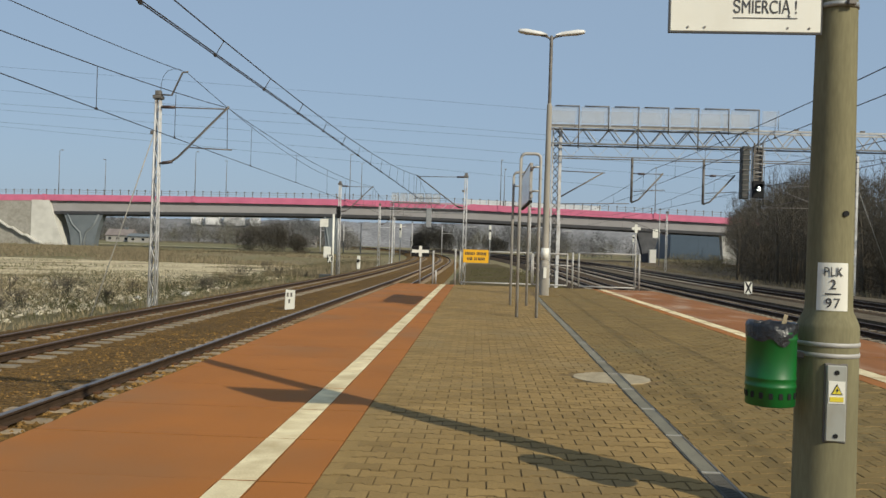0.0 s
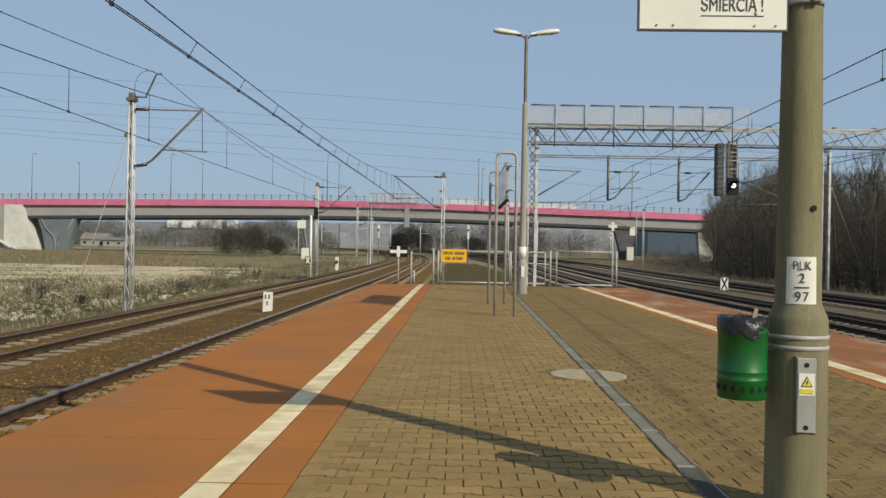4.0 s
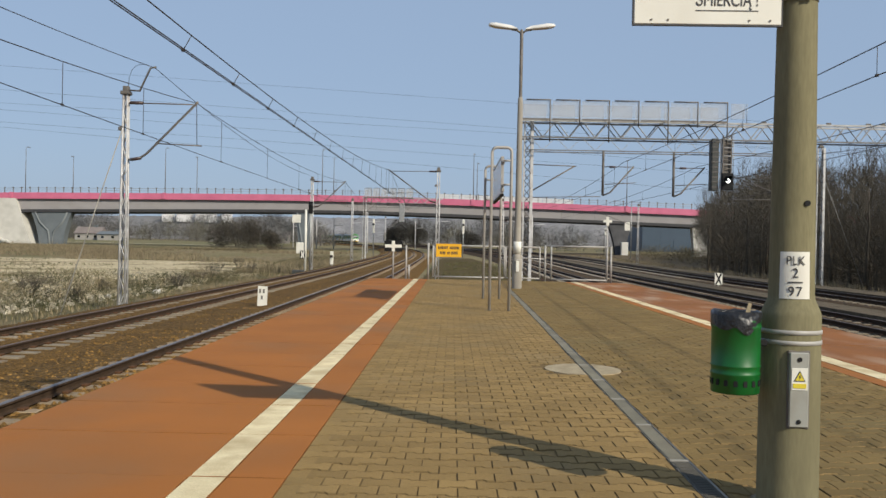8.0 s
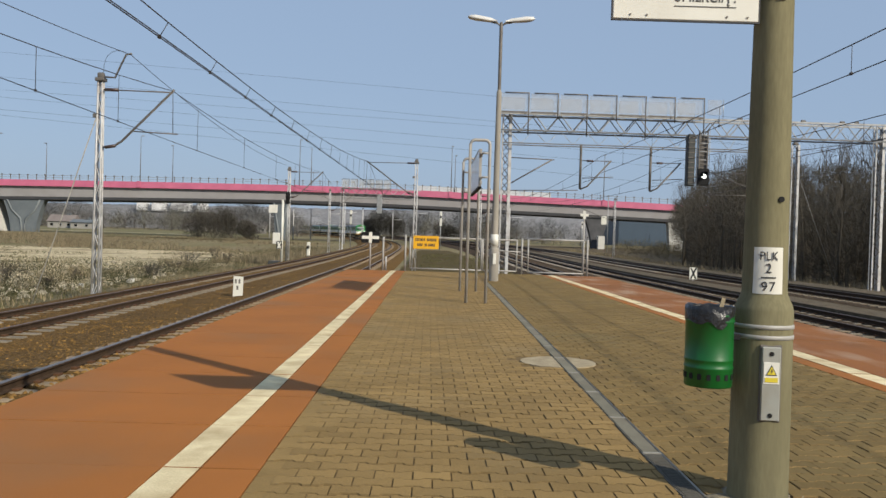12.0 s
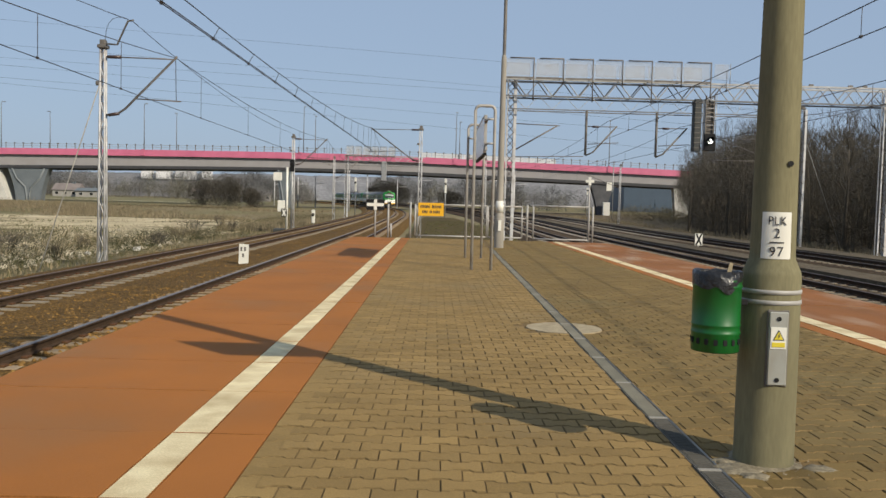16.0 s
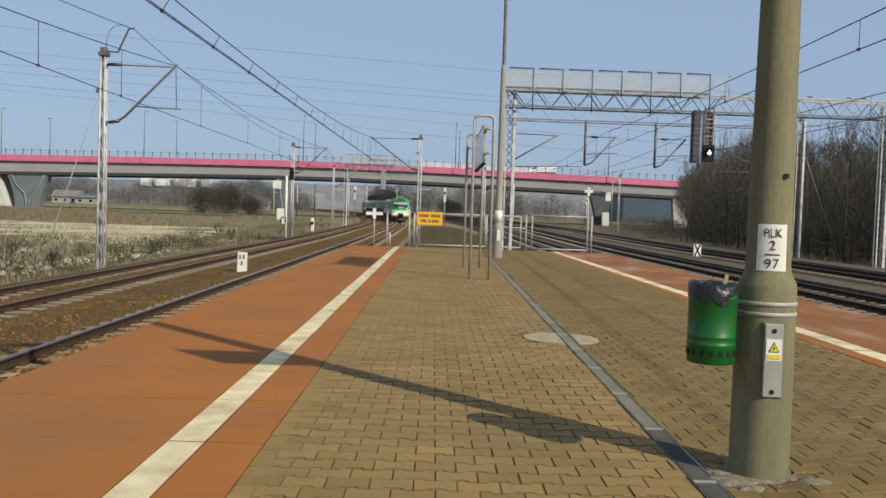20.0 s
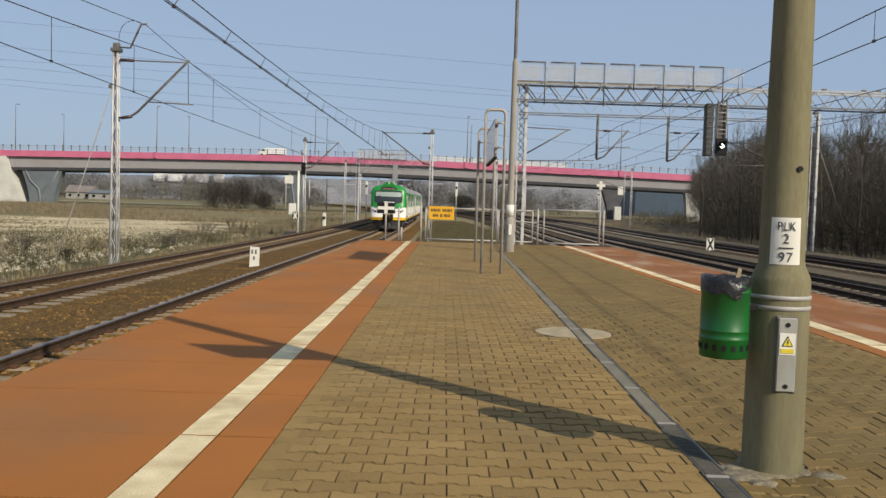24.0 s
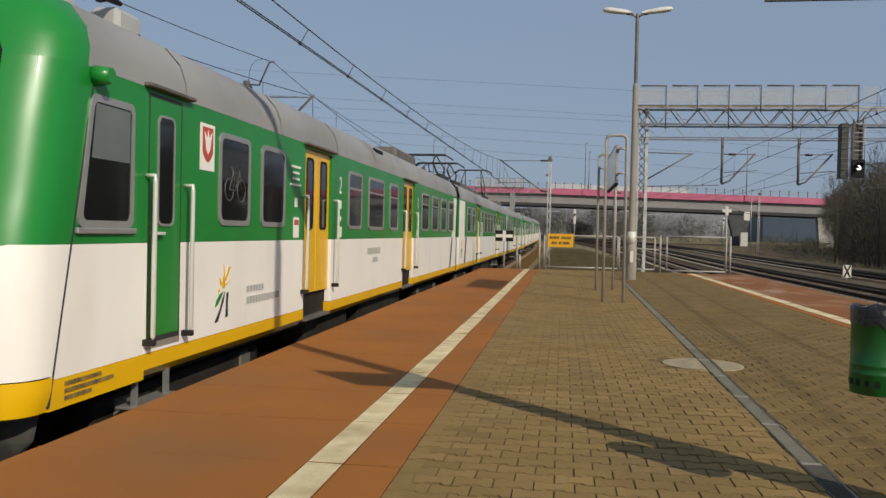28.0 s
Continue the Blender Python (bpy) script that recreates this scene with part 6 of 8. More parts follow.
    part("coupler_cone", Geo().lathe([(0.09, 0.0), (0.07, 0.14), (0.03, 0.2)], 12), M_BLACK, cp).matrix_basis = pose(-0.13, -0.9, 1.0, 90, 0, 0)
    part("yellow_cover", Geo().box(-0.22, 0.2, -0.84, -0.55, 1.19, 1.30, 0.02), M_DIRTY, cp, "dirty yellow coupler cover")
    for k in range(3):
        part("cable_plug", Geo().box(0.22 + 0.045 * k, 0.245 + 0.045 * k, -0.8, -0.6, 0.8, 1.2, 0.01), M_UNDER, cp)
    for pts in ([(-0.52, -0.66, 0.82), (-0.58, -0.74, 0.5), (-0.45, -0.76, 0.36), (-0.3, -0.74, 0.42), (-0.24, -0.7, 0.62)], [(0.2, -0.7, 0.84), (0.26, -0.78, 0.45), (0.42, -0.8, 0.3), (0.56, -0.76, 0.45), (0.6, -0.68, 0.82)], [(0.55, -0.7, 0.82), (0.6, -0.78, 0.5), (0.76, -0.78, 0.4), (0.92, -0.68, 0.55), (0.95, -0.55, 0.82)]):
        part("brake_hose", Geo().tube(pts, 0.032, 8), M_UNDER, cp)
    # snow plough
    prof = [(1.32, 0.8), (1.28, 0.62), (0.92, 0.18), (0.9, 0.12)]
    v = []
    for x, z in prof:
        for k in range(9):
            u = -1 + 2 * k / 8
            v.append((x * u, -0.5 + 0.45 * abs(u) ** 2.2 - (0.12 if z < 0.6 else 0), z))
    part("snow_plough", Geo().add(v, [(j * 9 + i, j * 9 + i + 1, (j + 1) * 9 + i + 1, (j + 1) * 9 + i) for j in range(3) for i in range(8)]).add([(x, y + 0.04, z) for x, y, z in v], [(j * 9 + i, (j + 1) * 9 + i, (j + 1) * 9 + i + 1, j * 9 + i + 1) for j in range(3) for i in range(8)]), M_PLOW, front)
    for s in (1, -1):
        # cab side: slanted strip behind the moulded front, in the three colours
        for z0, z1, m, nm in ((0.83, 1.02, M_CYELLOW, "yellow_skirt"), (1.023, 1.87, M_CWHITE, "white_panel"), (1.873, 3.05, M_GREEN, "green_panel")):
            part(nm, flip(Geo().prism([(seam(z0), z0), (1.1, z0), (1.1, z1), (seam(z1), z1)], 1.36, HALF - (0.001 if z0 > 0.9 else -0.002), "x"), s), m, car)
        part("seam_joint", flip(Geo().prism([(seam(0.85) - 0.008, 0.85), (seam(0.85) + 0.008, 0.85), (seam(3.4) + 0.008, 3.05), (seam(3.4) - 0.008, 3.05)], 1.40, HALF + 0.0025, "x"), s), M_INK, car)
        coach_window(car, s, 0.17, 0.90, 1.98, 2.88, 0.07, lean=0.16)
        part("window_sill", flip(Geo().box(HALF, HALF + 0.03, 0.15, 0.92, 1.94, 1.98, 0.006), s), M_FRAME, car)
        part("side_lamp", flip(Geo().tube([(HALF - 0.02, 0.38, 3.0), (HALF + 0.12, 0.38, 3.0)], 0.075, 12, 0.055), s), M_GREEN, car)
        d = part("cab_door", flip(Geo().box(HALF - 0.02, HALF + 0.002, 1.15, 1.68, 1.14, 2.99, 0.003), s), M_GREEN, car)
        part("door_gap", flip(Geo().box(HALF - 0.03, HALF + 0.0012, 1.132, 1.698, 1.10, 3.015), s), M_INK, car)
        o, i = rrect(1.27, 1.56, 2.0, 2.87, 0.07), rrect(1.29, 1.54, 2.02, 2.85, 0.055)
        part("door_window_frame", flip(ring(o, i, HALF - 0.002, HALF + 0.012), s), M_FRAME, d)
        part("door_pane", flip(Geo().prism(i, HALF, HALF + 0.006, "x"), s), M_GLASS, d)
        part("door_handle", flip(Geo().box(HALF, HALF + 0.05, 1.22, 1.34, 1.93, 1.955, 0.005), s), M_CHROME, d)
        part("kick_plate", flip(Geo().box(HALF - 0.03, HALF + 0.001, 1.13, 1.70, 1.05, 1.12), s), M_FRAME, d)
        part("door_gutter", flip(Geo().box(HALF - 0.02, HALF + 0.06, 1.05, 1.85, 3.05, 3.08, 0.006), s), M_STEEL_D, car)
        rail_handle(car, s, 1.10, 1.12, 2.38)
        rail_handle(car, s, 1.76, 1.12, 2.34)
        part("cab_step", flip(Geo().box(HALF - 0.2, HALF + 0.09, 1.05, 1.75, 0.60, 0.625, 0.006).box(HALF + 0.07, HALF + 0.09, 1.05, 1.75, 0.625, 0.64).box(HALF - 0.1, HALF - 0.06, 1.1, 1.14, 0.6, 0.85).box(HALF - 0.1, HALF - 0.06, 1.62, 1.66, 0.6, 0.85), s), M_STEEL, car)
        cr = part("crest_plate", flip(Geo().box(HALF, HALF + 0.006, 2.05, 2.35, 2.5, 2.91), s), M_CWHITE, car, "white plate with a red shield")
        part("red_shield", flip(Geo().prism([(2.09, 2.88), (2.09, 2.66), (2.14, 2.60), (2.2, 2.57), (2.26, 2.60), (2.31, 2.66), (2.31, 2.88)], HALF + 0.005, HALF + 0.009, "x"), s), M_REDSIGN, cr)
        part("white_charge", flip(Geo().prism([(2.12, 2.84), (2.16, 2.68), (2.2, 2.64), (2.24, 2.68), (2.28, 2.84), (2.22, 2.78), (2.2, 2.86), (2.18, 2.78)], HALF + 0.008, HALF + 0.012, "x"), s), M_CWHITE, cr)
        sun_logo(car, s, 2.42, 1.13, k=1.25)
        bars("small_lettering", car, s, 3.2, 1.36, 0.5, 0.06, 6, M_GREY)
        bars("small_lettering", car, s, 3.2, 1.24, 1.0, 0.07, 12, M_GREY)
        for z, w, n in ((0.968, 0.44, 13), (0.922, 0.60, 18), (0.876, 0.32, 9)):
            bars("small_lettering", car, s, 0.06, z, w, 0.026, n, M_DIRTY, HALF + 0.010)
        for z, a, w, n in ((2.72, 4.55, 0.36, 9), (2.65, 4.60, 0.26, 6), (2.58, 4.60, 0.26, 6), (2.51, 4.52, 0.4, 10)):
            bars("white_lettering", car, s, a, z, w, 0.026, n, M_CWHITE)
        part("pictogram", flip(Geo().box(HALF, HALF + 0.004, 4.70, 4.80, 2.26, 2.37), s), M_CWHITE, car)
        nt = part("notice", flip(Geo().box(HALF, HALF + 0.005, 4.66, 4.86, 1.90, 2.14), s), M_CWHITE, car)
        part("notice_band", flip(Geo().box(HALF + 0.004, HALF + 0.008, 4.68, 4.84, 2.05, 2.11), s), M_REDSIGN, nt)
        part("side_blind", flip(Geo().prism([(0.34, 2.45), (0.84, 2.45), (0.84, 2.82), (0.39, 2.82)], HALF + 0.004, HALF + 0.008, "x"), s), M_SHADE, car)


M_SHADE = mat("shaded blind behind glass", (0.16, 0.19, 0.18), 0.3, vary=0.15, scale=3)
M_DISPLAY = mat("dim amber display", (0.34, 0.115, 0.06), 0.5, glow=0.12)


def side_marks(car, s, y):
    two = words("class_mark", "2", 0.34, M_CWHITE, car, pose(s * (HALF + 0.004), y, 2.62) @ pose(0, 0, 0, 90, 0, 90 * s), squeeze=0.8)
    for k, (z, h) in enumerate(((2.3, 0.12), (2.13, 0.07))):
        part("pictogram", flip(Geo().box(HALF, HALF + 0.004, y - 0.05, y + 0.07, z, z + h), s), M_CWHITE, car)
    part("notice", flip(Geo().box(HALF, HALF + 0.005, y - 0.10, y + 0.10, 1.9, 2.05), s), M_CWHITE, car)


M_STICKER = mat("worn grey sticker", (0.10, 0.105, 0.10), 0.5, vary=0.3, scale=12.0)


def cycle_mark(w, s, y, z):
    """Pale outline of a bicycle stuck on the glass."""
    x, r = HALF + 0.008, 0.105
    g = Geo()
    for dy in (-0.15, 0.15):
        g.tube([(x, y + dy + r * math.cos(k * math.pi / 8), z + r * math.sin(k * math.pi / 8)) for k in range(17)], 0.007, 4)
    for line in (((-0.15, 0), (-0.06, 0.17), (0.09, 0.17), (0.0, 0.0), (-0.15, 0)), ((0.15, 0), (0.09, 0.2), (0.13, 0.24)), ((0.0, 0.0), (-0.08, 0.21)), ((-0.12, 0.215), (-0.03, 0.215))):
        g.tube([(x, y + a, z + b) for a, b in line], 0.007, 4)
    part("bicycle_sticker", flip(g, s), M_STICKER, w)


def build_cab_car():
    car = thing("train_cab_car", "green, white and yellow electric train cab car", "train car", group="train cars")
    L = 20.0
    doors = [(5.1, 6.3), (11.6, 12.8)]
    build_cab(car)
    coach_sides(car, L, 1.1, doors)
    coach_roof(car, 0.2, L, slant=lambda z: seam(z) - 0.2)
    underframe(car, 0.2, L, ((6.0, 8.2), (9.0, 12.6)))
    bogie(car, 2.7)
    bogie(car, 16.6)
    for s in (1, -1):
        for y0, y1 in ((2.46, 3.24), (3.56, 4.33)):
            w = coach_window(car, s, y0, y1)
            if y0 < 3:
                cycle_mark(w, s, 0.5 * (y0 + y1), 2.36)
        for y0, y1 in ((7.2, 8.05), (8.5, 9.7), (10.2, 11.0)):
            coach_window(car, s, y0, y1, split=True)
        for k in range(4):
            y = 13.75 + k * 1.5
            coach_window(car, s, y, y + 1.05, split=True)
        for a, b in doors:
            coach_door(car, s, a, b)
            side_marks(car, s, b + 0.45)
        bars("car_number", car, s, 8.5, 1.62, 1.0, 0.1, 8, M_GREY)
        bars("car_number", car, s, 8.9, 1.48, 0.4, 0.08, 4, M_GREY)
        part("white_end_panel", flip(Geo().prism([(18.9, 1.03), (19.6, 1.03), (19.99, 3.0), (19.3, 3.0)], HALF - 0.01, HALF + 0.004, "x"), s), M_CWHITE, car)
        part("dark_end_stripe", flip(Geo().prism([(18.6, 1.03), (18.85, 1.03), (19.25, 1.86), (19.0, 1.86)], HALF - 0.01, HALF + 0.004, "x"), s), M_INK, car)
    for s in (-1, 1):
        part("roof_horn", Geo().lathe([(0.02, -0.3), (0.035, -0.1), (0.07, 0.0)], 12), M_BLACK, car).matrix_basis = pose(0.86 + 0.1 * s, 1.15 + 0.1 * s, 3.80, 90, 0, 0)
    pod = [(y, z, w) for y, z, w in ((0.30, 3.93, 0.36), (0.42, 4.0, 0.38), (1.55, 4.0, 0.38), (1.95, 3.74, 0.5))]
    v = []
    for y, z, w in pod:
        v += [(-w - 0.16, y, 3.58), (-w, y, z), (w, y, z), (w + 0.16, y, 3.58)]
    pod_body = part("roof_pod", Geo().add(v, [(4 * i + j, 4 * i + j + 1, 4 * i + j + 5, 4 * i + j + 4) for i in range(3) for j in range(3)] + [(0, 3, 2, 1), (12, 13, 14, 15)]), M_CROOF, car, "grey roof pod with side grilles")
    for s in (-1, 1):
        part("pod_grille", Geo().add([(s * 0.527, 0.52, 3.63), (s * 0.527, 1.48, 3.63), (s * 0.40, 1.48, 3.96), (s * 0.40, 0.52, 3.96)], [(0, 1, 2, 3) if s > 0 else (3, 2, 1, 0)]), M_STEEL_D, pod_body)
    part("roof_box", Geo().box(0.74, 1.0, 1.45, 1.85, 3.5, 3.76, 0.04), M_GREY, car)
    part("roof_pod", Geo().box(-0.75, 0.75, 14.2, 16.8, 3.6, 3.95, 0.08), M_STEEL_D, car)
    part("roof_hatch", Geo().box(1.25, 1.37, 9.3, 9.9, 3.2, 3.42, 0.02), M_BLACK, car)
    return car


M_PANTO = mat("sooty pantograph steel", (0.06, 0.055, 0.05), 0.6, metal=0.4, vary=0.3, scale=5.0)


def pantograph(car, y, raised):
    p = part("pantograph", Geo().box(-0.65, 0.65, y - 0.9, y + 0.9, 3.78, 3.84).box(-0.7, -0.6, y - 1.0, y + 1.0, 3.66, 3.86).box(0.6, 0.7, y - 1.0, y + 1.0, 3.66, 3.86), M_PANTO, car, "dark lozenge pantograph")
    top = 5.15 if raised else 4.5
    mid = (3.85 + top) / 2
    w = 0.95 if raised else 1.3
    for s in (-1, 1):
        for d in (-1, 1):
            part("lower_arm", Geo().tube([(s * 0.55, y + d * 0.55, 3.85), (s * 0.5, y + d * w, mid)], 0.03, 6), M_PANTO, p)
            part("upper_arm", Geo().tube([(s * 0.5, y + d * w, mid), (s * 0.4, y + d * 0.1, top)], 0.022, 6), M_PANTO, p)
    for d in (-0.15, 0.15):
        part("contact_bow", Geo().tube([(-0.95, y + d, top - 0.12), (-0.7, y + d, top + 0.03), (0.7, y + d, top + 0.03), (0.95, y + d, top - 0.12)], 0.025, 6), M_PANTO, p)


def build_motor_car():
    car = thing("train_motor_car", "green, white and yellow electric train middle car with pantographs", "train car", group="train cars")
    L = 21.0
    doors = [(5.4, 6.6), (14.4, 15.6)]
    coach_sides(car, L, 0.0, doors)
    coach_roof(car, 0.0, L)
    part("end_wall", Geo().box(-1.38, 1.38, 0.0, 0.05, 0.85, 3.4), M_UNDER, car)
    part("gangway", Geo().box(-0.6, 0.6, -0.7, 0.0, 0.95, 3.0, 0.05), M_UNDER, car)
    underframe(car, 0, L, ((6.4, 9.0), (10.0, 14.0)))
    bogie(car, 3.2)
    bogie(car, 17.8)
    for s in (1, -1):
        for k in range(2):
            coach_window(car, s, 2.2 + k * 1.5, 3.25 + k * 1.5, split=True)
        for k in range(5):
            coach_window(car, s, 7.0 + k * 1.48, 8.05 + k * 1.48, split=True)
        for k in range(3):
            coach_window(car, s, 16.1 + k * 1.48, 17.15 + k * 1.48, split=True)
        for a, b in doors:
            coach_door(car, s, a, b)
            side_marks(car, s, b + 0.3)
        part("white_end_panel", flip(Geo().box(HALF - 0.01, HALF + 0.004, 0.02, 1.5, 1.03, 3.0), s), M_CWHITE, car)
        part("dark_end_stripe", flip(Geo().prism([(1.5, 1.03), (1.8, 1.03), (2.15, 1.86), (1.85, 1.86)], HALF - 0.01, HALF + 0.004, "x"), s), M_INK, car)
        sun_logo(car, s, 0.5, 1.2, k=1.5)
    pantograph(car, 1.9, False)
    pantograph(car, 5.2, False)
    pantograph(car, 17.2, True)
    for y in (7.2, 9.4, 12.0):
        part("roof_gear", Geo().box(-0.6, 0.6, y, y + 1.6, 3.62, 3.98, 0.06), M_STEEL_D, car)
    return car


cab_car = build_cab_car()
motor_car = build_motor_car()
CARS = [(cab_car, 0.0, False), (motor_car, 20.7, False), (copy_thing(cab_car, pose(0, 0, 0)), 62.4, True),
        (copy_thing(cab_car, pose(0, 0, 0)), 64.2, False), (copy_thing(motor_car, pose(0, 0, 0)), 84.9, False), (copy_thing(cab_car, pose(0, 0, 0)), 126.6, True)]

TRAIN_AT = [(0, 466.0), (11, 284.5), (14.5, 227.0), (15.5, 210.5), (17, 185.5), (19, 152.5), (21.5, 111.5), (23.5, 78.0), (24.5, 60.6), (25, 51.8), (26, 34.8), (26.6, 25.4), (27.2, 16.4), (27.6, 10.42), (28, 5.02)]


def train_y(t):
    for (a, p), (b, q) in zip(TRAIN_AT[:-1], TRAIN_AT[1:]):
        if t <= b:
            return p + (q - p) * (t - a) / (b - a)
    return TRAIN_AT[-1][1]


def on_track(y):
    return Vector((-4.6 + bend(y), y, RAIL_Z + rise(y)))


def car_pose(t, offset, turned):
    y = train_y(t) + offset
    if turned:
        a, b = on_track(y - 3.0), on_track(y - 17.0)
    else:
        a, b = on_track(y + 3.0), on_track(y + 17.0)
    d = (b - a).normalized()
    p = a - d * 3.0
    return pose(p.x, p.y, p.z, math.degrees(math.asin(d.z)), 0, math.degrees(math.atan2(-d.x, d.y)))


# white delivery truck on the bridge
truck = thing("delivery_truck", "small white box truck driving over the bridge", "truck")
M_TRUCK = mat("white truck paint", (0.8, 0.8, 0.78), 0.35, vary=0.04, scale=2)
part("box_body", Geo().box(-1.0, 3.6, -1.0, 1.0, 0.7, 2.15, 0.08), M_TRUCK, truck)
cabt = part("cab", Geo().prism([(-2.9, 0.5), (-1.05, 0.5), (-1.05, 2.0), (-1.8, 2.0), (-2.45, 1.4), (-2.9, 1.25)], -1.0, 1.0, "y"), M_TRUCK, truck)
part("side_window", Geo().prism([(-2.25, 1.35), (-1.3, 1.35), (-1.3, 1.85), (-1.75, 1.88)], -1.012, -0.99, "y"), M_GLASS, cabt)
for x in (-2.0, 2.4):
    for yq in (-0.95, 0.95):
        part("wheel", Geo().disc((x, yq, 0.4), 0.4, 16, "y", 0.25), M_BLACK, truck)
part("chassis", Geo().box(-2.0, 3.5, -0.5, 0.5, 0.5, 0.72), M_UNDER, truck)
TRUCK_AT = [(0, 345), (17, 80), (18.5, 53), (20, 25.4), (21.5, -2.0), (23.5, -34.0), (25, -58.5), (27.2, -95.5), (28, -110)]


TRUCK_PATH = [(0, 345), (3, 298), (6, 251.5), (8, 220), (10, 189), (12, 158), (14, 127)] + TRUCK_AT[1:]


def motions():
    times = [0, 2, 4, 6, 8, 10, 11] + [11 + k for k in range(1, 11)] + [21.5, 22, 23, 23.5, 24, 24.5, 25, 25.5, 26, 26.3, 26.6, 26.9, 27.2, 27.4, 27.6, 27.8, 28]
    for car, offset, turned in CARS:
        walk(car, [(t, car_pose(t, offset, turned)) for t in times])
    walk(truck, [(t, pose(x, BY + 4.0, road_top(x) + 0.02)) for t, x in TRUCK_PATH])

# ---- sleepers and loose stones ----
sleepers(T_L1, -4.6, -19.0, 150, 90)
sleepers(T_L2, -8.9, -18.5, 150, 90, near=M_SLEEPER_P)
sleepers(T_R1, 8.0, -18.8, 120, 0, rest=M_SLEEPER_PJ)
sleepers(T_R2, 12.1, -18.6, 120, 60, near=M_SLEEPER_P, rest=M_SLEEPER_PJ)
sleepers(T_R3, 17.3, -18.0, 120, 60, top=-0.6, near=M_SLEEPER_P, rest=M_SLEEPER_PJ)
rs = random.Random(21)


def stones(name, boxes, n, material, size, label):
    """Loose ballast stones, as small uneven lumps."""
    g = Geo()
    V, F = g.v, g.f
    for _ in range(n):
        x0, x1, y0, y1, z = boxes[rs.randrange(len(boxes))]
        u = rs.random() ** 1.6
        x, y = rs.uniform(x0, x1), y0 + (y1 - y0) * u
        s = size * rs.uniform(0.6, 1.4)
        k = len(V)
        a = rs.uniform(0, 6.28)
        c, d = math.cos(a) * s, math.sin(a) * s
        h = s * rs.uniform(0.5, 0.9)
        z += rise(y)
        V.extend([(x + c, y + d, z), (x - d * 0.8, y + c * 0.8, z), (x - c, y - d, z), (x + d * 0.9, y - c * 0.9, z), (x + c * 0.2, y + d * 0.2, z + h), (x - c * 0.4, y - d * 0.3, z + h * 0.8)])
        F.extend([(k, k + 1, k + 4), (k + 1, k + 2, k + 5), (k + 1, k + 5, k + 4), (k + 2, k + 3, k + 5), (k + 3, k, k + 4), (k + 3, k + 4, k + 5)])
        g.s.extend([False] * 6)
    return solid(name, g, material, label, "ballast", kind="stuff")


stones("ballast_stones", [(-7.5, -5.9, 5, 45, -0.943), (-7.5, -5.9, 5, 60, -0.943), (-8.0, -5.5, 8, 60, -0.948), (-5.2, -4.0, 5, 40, -0.933), (-9.5, -8.3, 10, 50, -0.933), (-11.0, -10.2, 10, 50, -0.968), (-3.85, -2.98, 4, 34, -0.923), (-3.8, -2.98, 5, 18, -0.913)], 11500, M_STONE, 0.035, "rust-stained ballast stones between the tracks")
stones("ballast_heap", [(-5.28, -4.9, 4.5, 15, -0.913), (-5.26, -4.6, 4.5, 18, -0.918)], 520, M_STONE, 0.04, "rust-brown ballast heaped against the rail")
M_STONE_G = mat("grey ballast stones", (0.12, 0.10, 0.08), 0.95, island=0.4, fine=0.2)
stones("ballast_stones_grey", [(9.8, 11.2, 12, 60, -0.943), (11.4, 12.8, 12, 60, -0.933), (13.0, 16.0, 16, 70, -0.918)], 4500, M_STONE_G, 0.04, "grey ballast stones of the main lines")
# broad pale strips of gravel between the main lines
M_CESS = mat("brown cess gravel", (0.145, 0.115, 0.078), 0.95, spec=0.2, second=(0.10, 0.078, 0.05), scale=2.0, fine=0.3, fine_scale=20, bump=0.03, bump_scale=20)
def ribbon(x0, x1, y0, y1, z0, z1):
    """A low bank that keeps beside the tracks."""
    st = stations(y0, y1)
    v = [(x + bend(y), y, z + rise(y)) for y in st for x, z in ((x0, z0), (x0, z1), (x1, z1), (x1, z0))]
    f = [(4 * i + j, 4 * i + j + 1, 4 * i + j + 5, 4 * i + j + 4) for i in range(len(st) - 1) for j in range(3)]
    return Geo().add(v, [q[::-1] for q in f] + [(0, 1, 2, 3), tuple(range(4 * len(st) - 1, 4 * len(st) - 5, -1))])


solid("cess_path", ribbon(13.95, 15.4, -20, 240, -1.2, -0.80), M_CESS, "pale gravel path between the main lines", "path", kind="structure")
solid("cess_path_outer", ribbon(19.4, 21.2, -20, 240, -1.2, -0.66), M_CESS, "pale gravel strip beside the outer line", "path", kind="structure")
solid("trough_cover", ribbon(-11.35, -10.95, 5, 120, -1.4, -1.12), M_CONC, "grey concrete cable trough beside the outer line", "cable trough", kind="structure")

M_RUBBLE = mat("pale rubble lumps", (0.44, 0.39, 0.29), 0.95, island=0.4, fine=0.2)
stones("rubble_lumps", [(-24, -13.8, 19, 48, -1.34), (-19, -14, 19, 42, -1.34), (-26, -15, 26, 62, -1.32)], 2000, M_RUBBLE, 0.20, "pale broken clods and rubble on the rough ground")

# ---- field on the far side of the tracks ----
M_SAND = mat("bare straw-coloured earth", (0.60, 0.50, 0.32), 0.95, second=(0.46, 0.38, 0.235), scale=0.55, fine=0.3, fine_scale=3.0, stain=(0.15, 0.115, 0.06), stain_scale=0.22, stain_amount=1.0, bump=0.12, bump_scale=2.5, stretch=(0.5, 1.6, 1))
M_MEADOW = mat("spring meadow", (0.15, 0.145, 0.065), 0.95, second=(0.22, 0.185, 0.10), scale=0.06, fine=0.2, fine_scale=2.0)
